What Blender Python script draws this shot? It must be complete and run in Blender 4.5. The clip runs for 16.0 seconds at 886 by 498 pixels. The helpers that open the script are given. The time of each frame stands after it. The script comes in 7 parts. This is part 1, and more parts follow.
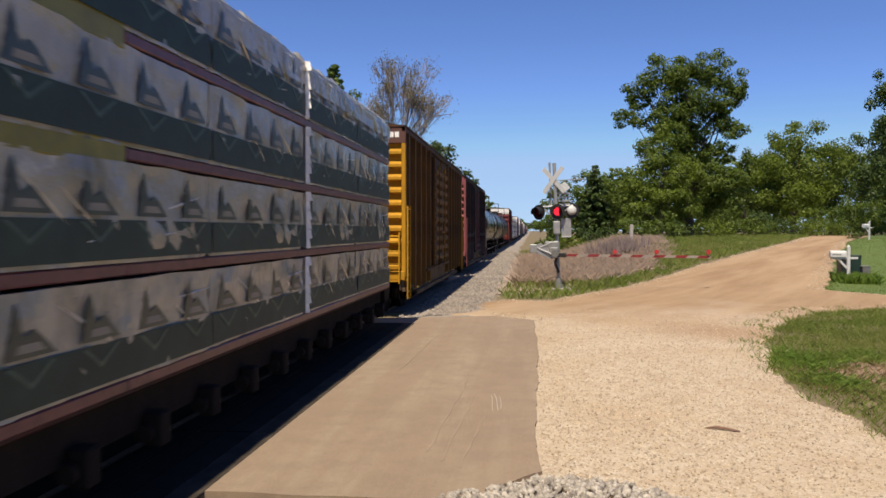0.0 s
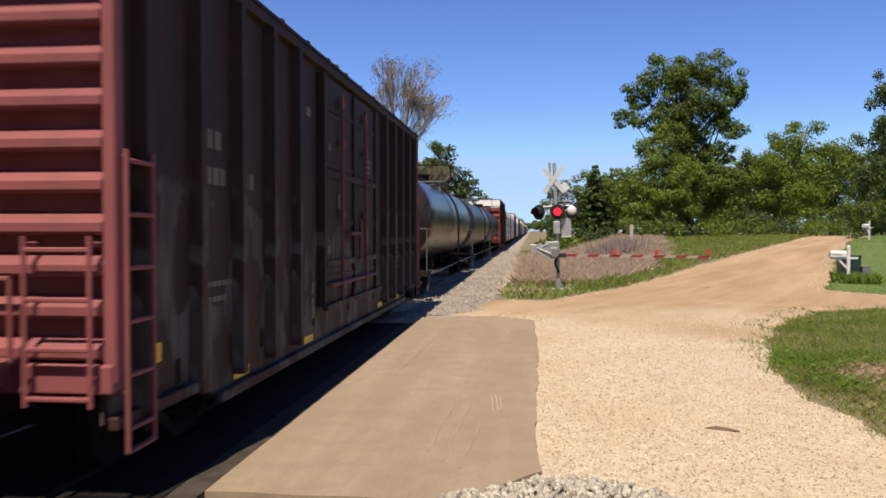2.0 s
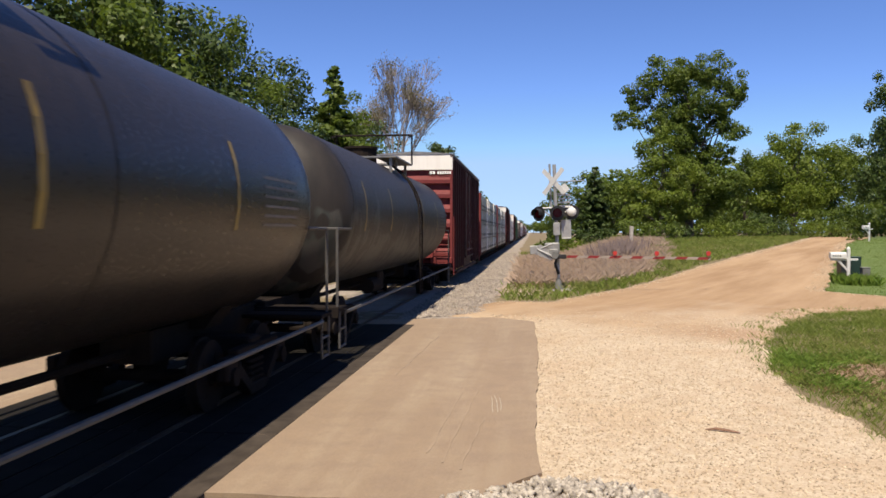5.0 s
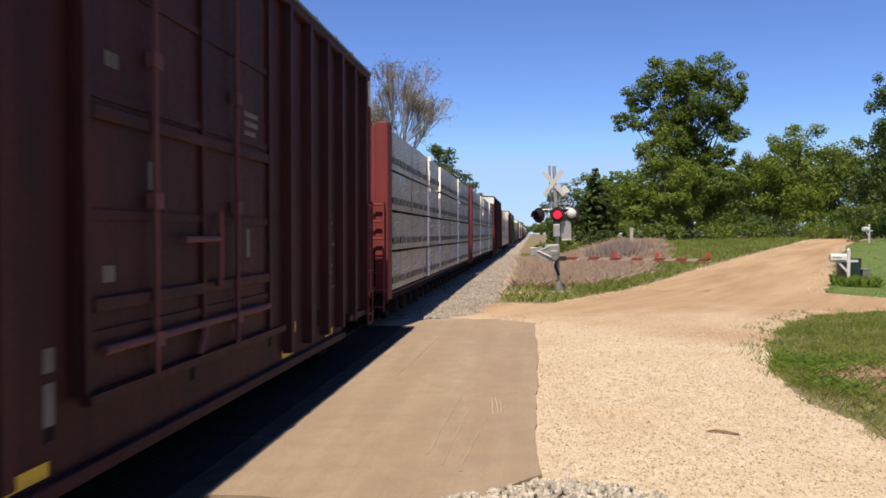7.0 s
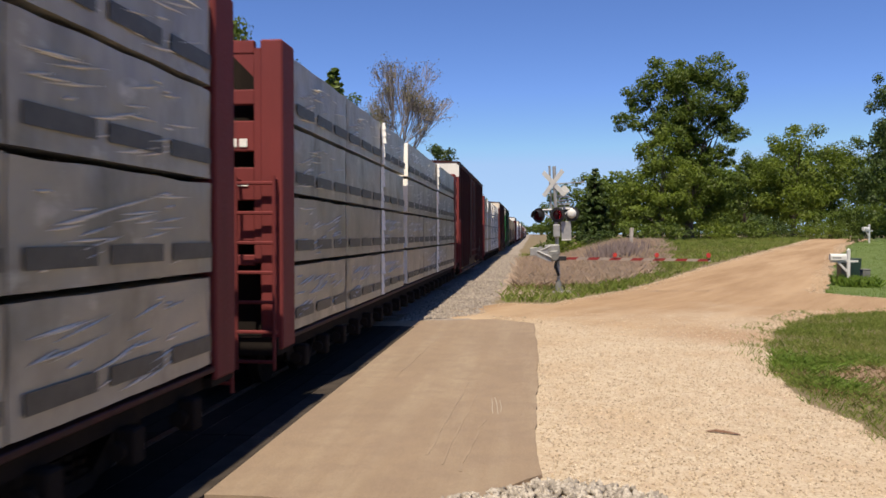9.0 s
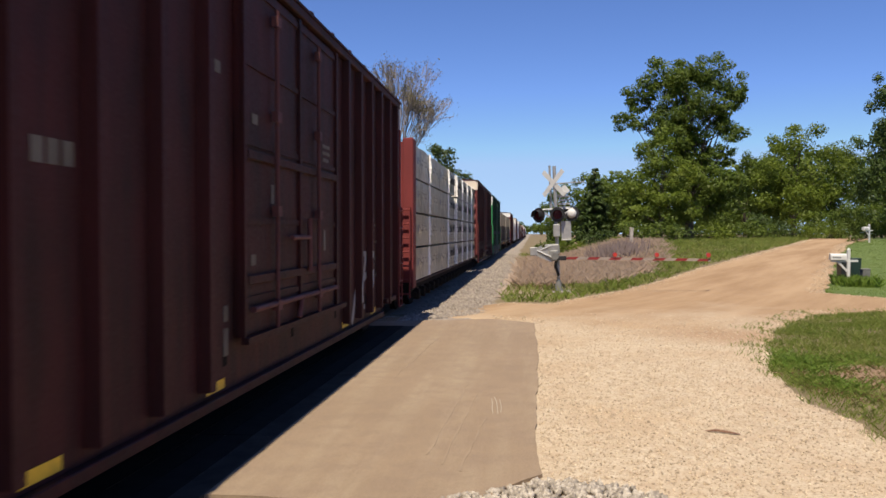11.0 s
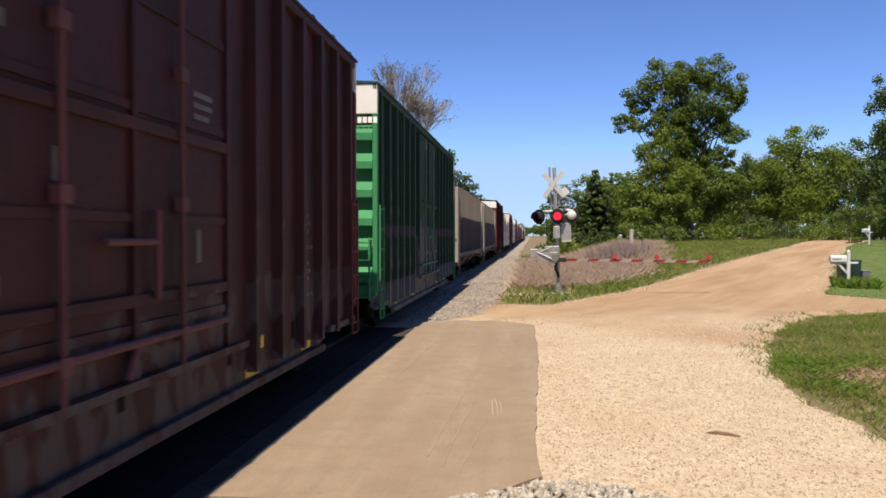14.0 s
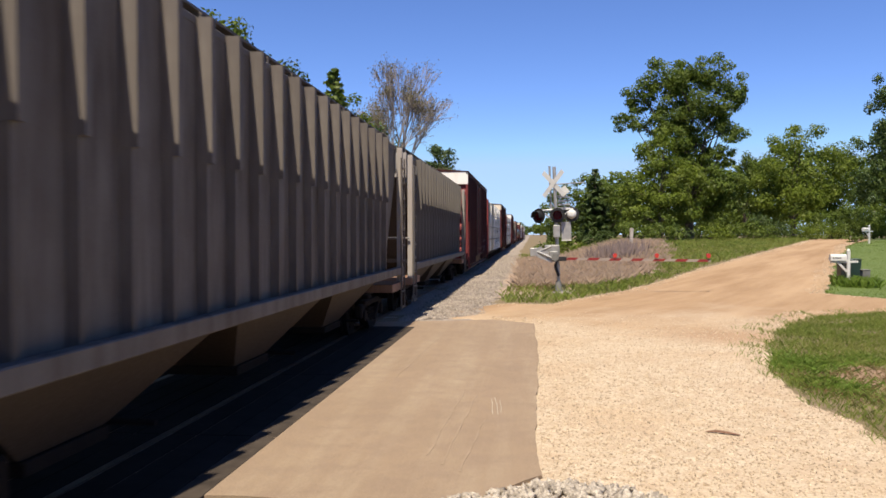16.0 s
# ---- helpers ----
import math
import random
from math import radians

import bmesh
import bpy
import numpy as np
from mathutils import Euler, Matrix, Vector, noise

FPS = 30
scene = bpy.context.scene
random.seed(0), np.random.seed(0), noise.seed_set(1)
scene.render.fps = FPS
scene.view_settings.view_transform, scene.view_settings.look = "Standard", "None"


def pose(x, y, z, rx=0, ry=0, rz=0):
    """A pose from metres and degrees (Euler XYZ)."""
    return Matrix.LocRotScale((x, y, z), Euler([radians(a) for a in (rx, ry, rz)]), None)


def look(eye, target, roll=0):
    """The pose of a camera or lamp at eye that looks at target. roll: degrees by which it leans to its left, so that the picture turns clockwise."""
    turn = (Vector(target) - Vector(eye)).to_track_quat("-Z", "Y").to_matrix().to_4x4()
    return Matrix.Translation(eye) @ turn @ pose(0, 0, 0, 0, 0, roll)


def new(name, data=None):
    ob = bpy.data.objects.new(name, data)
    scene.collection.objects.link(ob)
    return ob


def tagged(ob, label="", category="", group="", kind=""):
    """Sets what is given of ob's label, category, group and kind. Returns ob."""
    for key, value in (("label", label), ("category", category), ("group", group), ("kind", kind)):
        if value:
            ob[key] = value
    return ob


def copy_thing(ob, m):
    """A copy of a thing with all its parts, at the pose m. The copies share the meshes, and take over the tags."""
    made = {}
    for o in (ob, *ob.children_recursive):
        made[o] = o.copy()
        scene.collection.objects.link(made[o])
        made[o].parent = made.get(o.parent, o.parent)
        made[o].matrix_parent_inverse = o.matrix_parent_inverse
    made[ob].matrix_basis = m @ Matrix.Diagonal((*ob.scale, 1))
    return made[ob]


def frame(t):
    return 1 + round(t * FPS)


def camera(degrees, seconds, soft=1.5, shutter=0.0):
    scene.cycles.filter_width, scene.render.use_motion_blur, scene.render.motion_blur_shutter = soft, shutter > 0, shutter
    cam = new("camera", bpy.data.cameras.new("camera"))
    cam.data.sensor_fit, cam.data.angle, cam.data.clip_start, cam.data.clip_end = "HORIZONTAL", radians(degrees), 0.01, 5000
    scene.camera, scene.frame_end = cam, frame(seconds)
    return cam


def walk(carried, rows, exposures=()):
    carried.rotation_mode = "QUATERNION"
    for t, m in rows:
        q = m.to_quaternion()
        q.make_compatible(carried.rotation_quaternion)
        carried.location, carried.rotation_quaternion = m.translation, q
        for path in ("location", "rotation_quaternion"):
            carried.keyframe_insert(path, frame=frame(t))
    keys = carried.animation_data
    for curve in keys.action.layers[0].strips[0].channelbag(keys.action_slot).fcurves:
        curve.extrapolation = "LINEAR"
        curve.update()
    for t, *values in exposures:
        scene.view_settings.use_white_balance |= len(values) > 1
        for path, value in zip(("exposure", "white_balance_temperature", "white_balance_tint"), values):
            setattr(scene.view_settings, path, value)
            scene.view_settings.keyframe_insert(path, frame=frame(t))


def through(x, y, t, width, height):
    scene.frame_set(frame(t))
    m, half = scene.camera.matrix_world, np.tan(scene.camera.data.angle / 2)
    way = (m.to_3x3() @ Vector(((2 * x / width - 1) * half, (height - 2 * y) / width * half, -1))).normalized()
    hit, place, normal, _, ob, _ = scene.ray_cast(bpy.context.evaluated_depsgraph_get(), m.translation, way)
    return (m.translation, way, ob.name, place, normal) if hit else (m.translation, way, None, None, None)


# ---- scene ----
# World: x across the track (camera side is +), y along the track away from the camera, z up from the rail head.
EYE = (0.0, 0.0, 2.1)
TRACK_X = -4.5
SPEED = 15.9

cam = camera(57.24, 16.0, soft=1.6, shutter=0.14)


def aim(drop):
    """The camera's pose; drop is how far it tips down, in degrees."""
    return pose(EYE[0], EYE[1], EYE[2], 90 - drop, 0, 6.196)


TIPS = ((0.0, 1.307), (0.75, 1.34), (1.5, 1.307), (2.5, 1.30), (3.0, 1.24), (4.0, 1.23), (5.2, 1.20), (6.5, 1.175), (7.0, 1.09),
        (7.5, 1.06), (8.5, 1.09), (9.0, 1.08), (10.2, 1.09), (11.5, 1.10), (12.5, 1.07), (13.0, 1.06), (13.5, 1.03), (14.0, 0.98),
        (15.0, 0.98), (15.5, 1.03), (16.0, 1.05))
GAIN = ((0.0, 0.42), (1.0, 0.50), (2.0, 0.62), (4.0, 0.64), (8.0, 0.62), (9.0, 0.48), (11.5, 0.50), (13.5, 0.56), (14.5, 0.70), (16.0, 0.72))
walk(cam, [(t, aim(d)) for t, d in TIPS], exposures=[(t, g, 6850, 12.3) for t, g in GAIN])

# ---- light ----
SUN = Vector((-0.088, -0.50, 1.0)).normalized()
world = bpy.data.worlds.new("sky")
scene.world = world
world.use_nodes = True
_n, _l = world.node_tree.nodes, world.node_tree.links
_n.clear()
_sky = _n.new("ShaderNodeTexSky")
_sky.sky_type, _sky.sun_disc = "NISHITA", False
_sky.sun_elevation = math.asin(SUN.z)
_sky.sun_rotation = math.atan2(SUN.x, SUN.y)
_sky.altitude, _sky.air_density, _sky.dust_density, _sky.ozone_density = 1800, 0.75, 0.0, 5.0
_bg = _n.new("ShaderNodeBackground")
_bg.inputs[1].default_value = 0.079
_out = _n.new("ShaderNodeOutputWorld")
_hsv = _n.new("ShaderNodeHueSaturation")
_hsv.inputs["Hue"].default_value, _hsv.inputs["Saturation"].default_value, _hsv.inputs["Value"].default_value = 0.510, 1.12, 1.55
_l.new(_sky.outputs[0], _hsv.inputs["Color"])
_cap = _n.new("ShaderNodeMix")
_cap.data_type, _cap.blend_type = "RGBA", "DARKEN"
_cap.inputs[0].default_value = 0.85
_cap.inputs[7].default_value = (3.4, 5.3, 8.2, 1.0)
_l.new(_hsv.outputs[0], _cap.inputs[6])
_l.new(_cap.outputs[2], _bg.inputs[0])
_l.new(_bg.outputs[0], _out.inputs[0])

_sun = bpy.data.lights.new("sun", "SUN")
_sun.energy, _sun.angle, _sun.color = 5.0, radians(0.53), (1.0, 0.915, 0.75)
sun = new("sun", _sun)
sun.matrix_world = look(SUN * 60, (0, 0, 0))


# ---- materials ----
def nodes_of(name):
    m = bpy.data.materials.new(name)
    m.use_nodes = True
    nt = m.node_tree
    return m, nt, nt.nodes["Principled BSDF"]


def add(nt, kind, **inputs):
    node = nt.nodes.new(kind)
    for k, v in inputs.items():
        node.inputs[k.replace("_", " ")].default_value = v
    return node


def noise_tex(nt, coord, scale, detail=4.0, rough=0.55, stretch=None):
    if stretch:
        mp = nt.nodes.new("ShaderNodeMapping")
        mp.inputs["Scale"].default_value = stretch
        nt.links.new(coord, mp.inputs["Vector"])
        coord = mp.outputs[0]
    n = nt.nodes.new("ShaderNodeTexNoise")
    n.inputs["Scale"].default_value, n.inputs["Detail"].default_value, n.inputs["Roughness"].default_value = scale, detail, rough
    nt.links.new(coord, n.inputs["Vector"])
    return n.outputs["Fac"]


def ramp(nt, fac, lo, hi):
    r = nt.nodes.new("ShaderNodeMapRange")
    r.inputs["From Min"].default_value, r.inputs["From Max"].default_value = lo, hi
    nt.links.new(fac, r.inputs["Value"])
    return r.outputs[0]


def mix(nt, fac, a, b, mode="MIX"):
    m = nt.nodes.new("ShaderNodeMix")
    m.data_type, m.blend_type = "RGBA", mode
    for sock, v in ((m.inputs[0], fac), (m.inputs[6], a), (m.inputs[7], b)):
        if isinstance(v, (int, float)):
            sock.default_value = v
        elif isinstance(v, tuple):
            sock.default_value = (*v[:3], 1.0)
        else:
            nt.links.new(v, sock)
    return m.outputs[2]


def bump(nt, bsdf, height, strength, dist):
    b = nt.nodes.new("ShaderNodeBump")
    b.inputs["Strength"].default_value, b.inputs["Distance"].default_value = strength, dist
    nt.links.new(height, b.inputs["Height"])
    nt.links.new(b.outputs[0], bsdf.inputs["Normal"])


def coords(nt, which="Object"):
    return nt.nodes.new("ShaderNodeTexCoord").outputs[which]


def ground_mat(name, a, b, c, big=0.35, small=9.0, rough=0.9, relief=0.02, fine=45.0):
    """Loose or packed ground: two broad tones, a third in fine grain."""
    m, nt, p = nodes_of(name)
    co = coords(nt)
    f1 = ramp(nt, noise_tex(nt, co, big, 5), 0.35, 0.65)
    f2 = ramp(nt, noise_tex(nt, co, small, 6, 0.7), 0.42, 0.62)
    f3 = noise_tex(nt, co, fine, 3, 0.7)
    col = mix(nt, f1, a, b)
    if name == "worn_asphalt":
        col = mix(nt, ramp(nt, noise_tex(nt, co, 1.0, 5, 0.65, (2.2, 0.14, 1.0)), 0.46, 0.74), col, (0.28, 0.22, 0.152))
    half = nt.nodes.new("ShaderNodeMath")
    half.operation = "MULTIPLY"
    half.inputs[1].default_value = 0.6
    nt.links.new(f2, half.inputs[0])
    col = mix(nt, half.outputs[0], col, c)
    col = mix(nt, 0.5, col, mix(nt, ramp(nt, f3, 0.3, 0.7), (0.25, 0.25, 0.25), (0.75, 0.75, 0.75)), "OVERLAY")
    nt.links.new(col, p.inputs["Base Color"])
    p.inputs["Roughness"].default_value = rough
    bump(nt, p, f3, 0.6, relief)
    return m


def paint_mat(name, base, dirt=(0.10, 0.07, 0.05), amount=0.5, rough=0.65, streak=(3.0, 3.0, 0.35), seed=0.0, sheen=0.2, relief=0.25):
    """Weathered paint on steel: vertical streaks and broad blotches of dirt."""
    m, nt, p = nodes_of(name)
    co = coords(nt)
    mp = nt.nodes.new("ShaderNodeMapping")
    mp.inputs["Location"].default_value = (seed, seed * 1.7, 0)
    nt.links.new(co, mp.inputs["Vector"])
    co = mp.outputs[0]
    s = ramp(nt, noise_tex(nt, co, 1.5, 5, 0.65, streak), 0.40, 0.72)
    b = ramp(nt, noise_tex(nt, co, 0.8, 6, 0.6), 0.38, 0.75)
    g = noise_tex(nt, co, 30, 3)
    mul = nt.nodes.new("ShaderNodeMath")
    mul.operation = "MULTIPLY_ADD"
    nt.links.new(s, mul.inputs[0])
    mul.inputs[1].default_value = amount * 0.7
    m2 = nt.nodes.new("ShaderNodeMath")
    m2.operation = "MULTIPLY"
    m2.inputs[1].default_value = amount * 0.6
    nt.links.new(b, m2.inputs[0])
    nt.links.new(m2.outputs[0], mul.inputs[2])
    mul.use_clamp = True
    info = nt.nodes.new("ShaderNodeObjectInfo")
    tone = ramp(nt, info.outputs["Random"], 0.0, 1.0)
    darker = tuple(v * 0.82 for v in base)
    col = mix(nt, mul.outputs[0], mix(nt, tone, darker, base), dirt)
    nt.links.new(col, p.inputs["Base Color"])
    r = nt.nodes.new("ShaderNodeMapRange")
    r.inputs["From Min"].default_value, r.inputs["From Max"].default_value = 0.25, 0.75
    r.inputs["To Min"].default_value, r.inputs["To Max"].default_value = max(0.05, rough - 0.10), rough + 0.12
    nt.links.new(g, r.inputs["Value"])
    nt.links.new(r.outputs[0], p.inputs["Roughness"])
    p.inputs["Specular IOR Level"].default_value = sheen
    bump(nt, p, noise_tex(nt, co, 2.5, 2), relief, 0.02)
    return m


def tagged_paint(name, base, dirt, g1, g2, z_top, z_off=0.0, amount=0.8, seed=0.0, rough=0.65, cover=0.47):
    """Weathered paint whose lower side carries old sprayed graffiti: smeared blotches and upright strokes."""
    m = paint_mat(name, base, dirt, amount, rough, seed=seed)
    nt = m.node_tree
    p = nt.nodes["Principled BSDF"]
    old = p.inputs["Base Color"].links[0].from_socket
    co = coords(nt)
    sep = nt.nodes.new("ShaderNodeSeparateXYZ")
    nt.links.new(co, sep.inputs[0])
    mp = nt.nodes.new("ShaderNodeMapping")
    mp.inputs["Location"].default_value = (seed * 3.1, seed * 2.3, z_off)
    nt.links.new(co, mp.inputs["Vector"])
    c2 = mp.outputs[0]
    a = noise_tex(nt, c2, 0.75, 3, 0.5)
    b = noise_tex(nt, c2, 1.7, 2, 0.4, (1, 1.5, 0.8))
    c = noise_tex(nt, c2, 3.0, 4, 0.6, (1, 2.2, 0.35))
    lim = nt.nodes.new("ShaderNodeMath")
    lim.operation = "MULTIPLY_ADD"
    nt.links.new(a, lim.inputs[0])
    lim.inputs[1].default_value, lim.inputs[2].default_value = 3.2, z_top - z_off - 1.6
    dif = nt.nodes.new("ShaderNodeMath")
    dif.operation = "SUBTRACT"
    nt.links.new(lim.outputs[0], dif.inputs[0])
    nt.links.new(sep.outputs["Z"], dif.inputs[1])
    area = ramp(nt, dif.outputs[0], -0.03, 0.05)
    inks = ramp(nt, b, cover, cover + 0.03)
    both = nt.nodes.new("ShaderNodeMath")
    both.operation = "MULTIPLY"
    nt.links.new(area, both.inputs[0])
    nt.links.new(inks, both.inputs[1])
    ink = mix(nt, ramp(nt, c, 0.44, 0.60), g1, g2)
    ink = mix(nt, 0.35, ink, old)
    nt.links.new(mix(nt, both.outputs[0], old, ink), p.inputs["Base Color"])
    return m


def plain_mat(name, base, rough=0.6, metal=0.0, vary=0.25, scale=6.0, emit=None, power=0.0, gloss=0.5):
    m, nt, p = nodes_of(name)
    co = coords(nt)
    f = ramp(nt, noise_tex(nt, co, scale, 5, 0.65), 0.3, 0.7)
    lo = tuple(v * (1 - vary) for v in base)
    hi = tuple(min(1, v * (1 + vary)) for v in base)
    nt.links.new(mix(nt, f, lo, hi), p.inputs["Base Color"])
    p.inputs["Roughness"].default_value, p.inputs["Metallic"].default_value = rough, metal
    p.inputs["Specular IOR Level"].default_value = gloss
    if emit:
        p.inputs["Emission Color"].default_value, p.inputs["Emission Strength"].default_value = (*emit, 1), power
    return m


def leaf_mat(name, a, b, c, rough=0.5, through=0.35):
    """Leaves: tone by clump, some light through them."""
    m, nt, p = nodes_of(name)
    geo = nt.nodes.new("ShaderNodeNewGeometry")
    f1 = geo.outputs["Random Per Island"]
    f2 = ramp(nt, noise_tex(nt, coords(nt), 0.45, 3), 0.35, 0.65)
    col = mix(nt, f2, mix(nt, f1, a, b), mix(nt, f1, b, c))
    nt.links.new(col, p.inputs["Base Color"])
    p.inputs["Roughness"].default_value = rough
    p.inputs["Specular IOR Level"].default_value = 0.25
    tr = nt.nodes.new("ShaderNodeBsdfTranslucent")
    nt.links.new(mix(nt, 0.5, col, (0.106, 0.158, 0.013)), tr.inputs["Color"])
    ms = nt.nodes.new("ShaderNodeMixShader")
    ms.inputs[0].default_value = through
    nt.links.new(p.outputs[0], ms.inputs[1])
    nt.links.new(tr.outputs[0], ms.inputs[2])
    nt.links.new(ms.outputs[0], nt.nodes["Material Output"].inputs["Surface"])
    return m


M_SOIL = ground_mat("soil_and_weeds", (0.125, 0.098, 0.048), (0.155, 0.118, 0.062), (0.19, 0.14, 0.085), 0.25, 5)


def road_mat():
    """Loose tan gravel near the crossing, packed orange-tan dirt along the lane, with wheel-worn bands."""
    m, nt, p = nodes_of("gravel_and_dirt")
    co = coords(nt)
    sep = nt.nodes.new("ShaderNodeSeparateXYZ")
    nt.links.new(co, sep.inputs[0])
    n1 = noise_tex(nt, co, 0.30, 6, 0.65)
    n2 = noise_tex(nt, co, 6.0, 6, 0.7)
    n3 = noise_tex(nt, co, 34.0, 3, 0.75)
    turn = nt.nodes.new("ShaderNodeMapping")
    turn.inputs["Rotation"].default_value = (0, 0, radians(27))
    nt.links.new(co, turn.inputs["Vector"])
    n4 = noise_tex(nt, turn.outputs[0], 0.8, 6, 0.65, (1.0, 0.13, 1.0))
    edge = nt.nodes.new("ShaderNodeMath")
    edge.operation = "MULTIPLY_ADD"
    nt.links.new(n1, edge.inputs[0])
    edge.inputs[1].default_value = 16.0
    nt.links.new(sep.outputs["Y"], edge.inputs[2])
    packed = ramp(nt, edge.outputs[0], 23.5, 32.0)
    gravel = mix(nt, ramp(nt, n2, 0.38, 0.66), (0.37, 0.29, 0.198), (0.475, 0.396, 0.297))
    gravel = mix(nt, ramp(nt, n1, 0.48, 0.72), gravel, (0.383, 0.264, 0.152))
    n5 = noise_tex(nt, co, 1.4, 5, 0.7)
    gravel = mix(nt, ramp(nt, n5, 0.55, 0.75), gravel, (0.29, 0.205, 0.125))
    gravel = mix(nt, ramp(nt, n5, 0.42, 0.25), gravel, (0.515, 0.429, 0.317))
    dark = ramp(nt, n3, 0.53, 0.65)
    gravel = mix(nt, dark, gravel, (0.198, 0.139, 0.0891))
    n6 = noise_tex(nt, co, 15.0, 4, 0.7)
    gravel = mix(nt, ramp(nt, n6, 0.56, 0.68), gravel, (0.238, 0.172, 0.109))
    gravel = mix(nt, ramp(nt, n6, 0.42, 0.32), gravel, (0.528, 0.436, 0.317))
    n7 = noise_tex(nt, co, 0.9, 5, 0.75, (1.0, 0.7, 1.0))
    gravel = mix(nt, ramp(nt, n7, 0.50, 0.66), gravel, (0.343, 0.251, 0.165))
    gravel = mix(nt, ramp(nt, n7, 0.40, 0.30), gravel, (0.31, 0.231, 0.152))
    far = nt.nodes.new("ShaderNodeVectorMath")
    far.operation = "DISTANCE"
    nt.links.new(co, far.inputs[0])
    far.inputs[1].default_value = (4.0, 17.2, 0.0)
    ragged_far = nt.nodes.new("ShaderNodeMath")
    ragged_far.operation = "MULTIPLY_ADD"
    nt.links.new(n5, ragged_far.inputs[0])
    ragged_far.inputs[1].default_value = 2.4
    nt.links.new(far.outputs["Value"], ragged_far.inputs[2])
    gravel = mix(nt, ramp(nt, ragged_far.outputs[0], 3.1, 1.7), gravel, (0.277, 0.172, 0.099))
    dirt = mix(nt, ramp(nt, n4, 0.32, 0.66), (0.245, 0.157, 0.091), (0.36, 0.252, 0.157))
    dirt = mix(nt, ramp(nt, n2, 0.55, 0.9), dirt, (0.244, 0.162, 0.099))
    col = mix(nt, packed, mix(nt, 0.16, gravel, (0.60, 0.52, 0.42)), dirt)
    nt.links.new(col, p.inputs["Base Color"])
    p.inputs["Roughness"].default_value = 0.95
    p.inputs["Specular IOR Level"].default_value = 0.15
    add_h = nt.nodes.new("ShaderNodeMath")
    add_h.operation = "ADD"
    nt.links.new(n2, add_h.inputs[0])
    nt.links.new(n3, add_h.inputs[1])
    bump(nt, p, add_h.outputs[0], 0.7, 0.02)
    return m


M_ROAD = road_mat()
M_ASPHALT = ground_mat("worn_asphalt", (0.215, 0.156, 0.104), (0.241, 0.175, 0.116), (0.195, 0.139, 0.0977), 0.35, 2.5, relief=0.004, fine=120)
M_BALLAST = ground_mat("ballast", (0.224, 0.191, 0.165), (0.277, 0.238, 0.198), (0.158, 0.139, 0.125), 0.5, 9, relief=0.05, fine=22)


# ---- mesh helpers ----
def mesh_of(name, verts, faces, smooth=False):
    me = bpy.data.meshes.new(name)
    me.from_pydata(verts, [], faces)
    if smooth:
        me.polygons.foreach_set("use_smooth", [True] * len(me.polygons))
    me.update()
    return me


def thing(name, label, category, m=None, group="", kind=""):
    ob = new(name)
    ob.empty_display_size = 0.3
    if m is not None:
        ob.matrix_basis = m
    return tagged(ob, label, category, group, kind)


def link_part(name, me, parent, label="", m=None):
    ob = new(name, me)
    ob.parent = parent
    if m is not None:
        ob.matrix_basis = m
    if label:
        ob["label"] = label
    return ob


def part(name, bm, material, parent, label="", m=None, smooth=False):
    me = bpy.data.meshes.new(name)
    if smooth:
        for fc in bm.faces:
            fc.smooth = True
    bm.to_mesh(me)
    bm.free()
    me.materials.append(material)
    return link_part(name, me, parent, label, m)


def box(bm, x0, x1, y0, y1, z0, z1, bevel=0.0):
    r = bmesh.ops.create_cube(bm, size=1.0, matrix=Matrix.LocRotScale(((x0 + x1) / 2, (y0 + y1) / 2, (z0 + z1) / 2), None, (x1 - x0, y1 - y0, z1 - z0)))
    if bevel:
        es = list({e for v in r["verts"] for e in v.link_edges})
        bmesh.ops.bevel(bm, geom=es, offset=bevel, segments=1, affect="EDGES")
    return bm


def boxes(*specs, bevel=0.0):
    bm = bmesh.new()
    for s in specs:
        box(bm, *s, bevel=bevel)
    return bm


def rod(bm, a, b, r, n=8, r2=None):
    a, b = Vector(a), Vector(b)
    d = b - a
    q = d.to_track_quat("Z", "Y").to_matrix().to_4x4()
    bmesh.ops.create_cone(bm, cap_ends=True, segments=n, radius1=r, radius2=r if r2 is None else r2, depth=d.length,
                          matrix=Matrix.Translation((a + b) / 2) @ q)
    return bm


def rods(segments, r, n=8):
    bm = bmesh.new()
    for a, b in segments:
        rod(bm, a, b, r, n)
    return bm


def prism(bm, outline, axis, a, b):
    """A straight extrusion of an outline of (u, v) along x ('x': u=y, v=z) or along y ('y': u=x, v=z)."""
    def at(u, v, w):
        return (w, u, v) if axis == "x" else (u, w, v)
    lo = [bm.verts.new(at(u, v, a)) for u, v in outline]
    hi = [bm.verts.new(at(u, v, b)) for u, v in outline]
    n = len(outline)
    for i in range(n):
        bm.faces.new((lo[i], lo[(i + 1) % n], hi[(i + 1) % n], hi[i]))
    bm.faces.new(lo[::-1])
    bm.faces.new(hi)
    bmesh.ops.recalc_face_normals(bm, faces=bm.faces[:])
    return bm


# ---- terrain ----
def ease(t):
    t = np.clip(t, 0.0, 1.0)
    return t * t * (3 - 2 * t)


def wob(x, y, s, k=0.0):
    """Cheap smooth noise from sums of sines, -1 to 1."""
    return (np.sin(x / s * 1.9 + 1.3 * np.sin(y / s * 1.1 + k) + k) + np.sin(y / s * 2.3 + 1.7 * np.sin(x / s * 0.9 - k) + 2 * k)) * 0.5


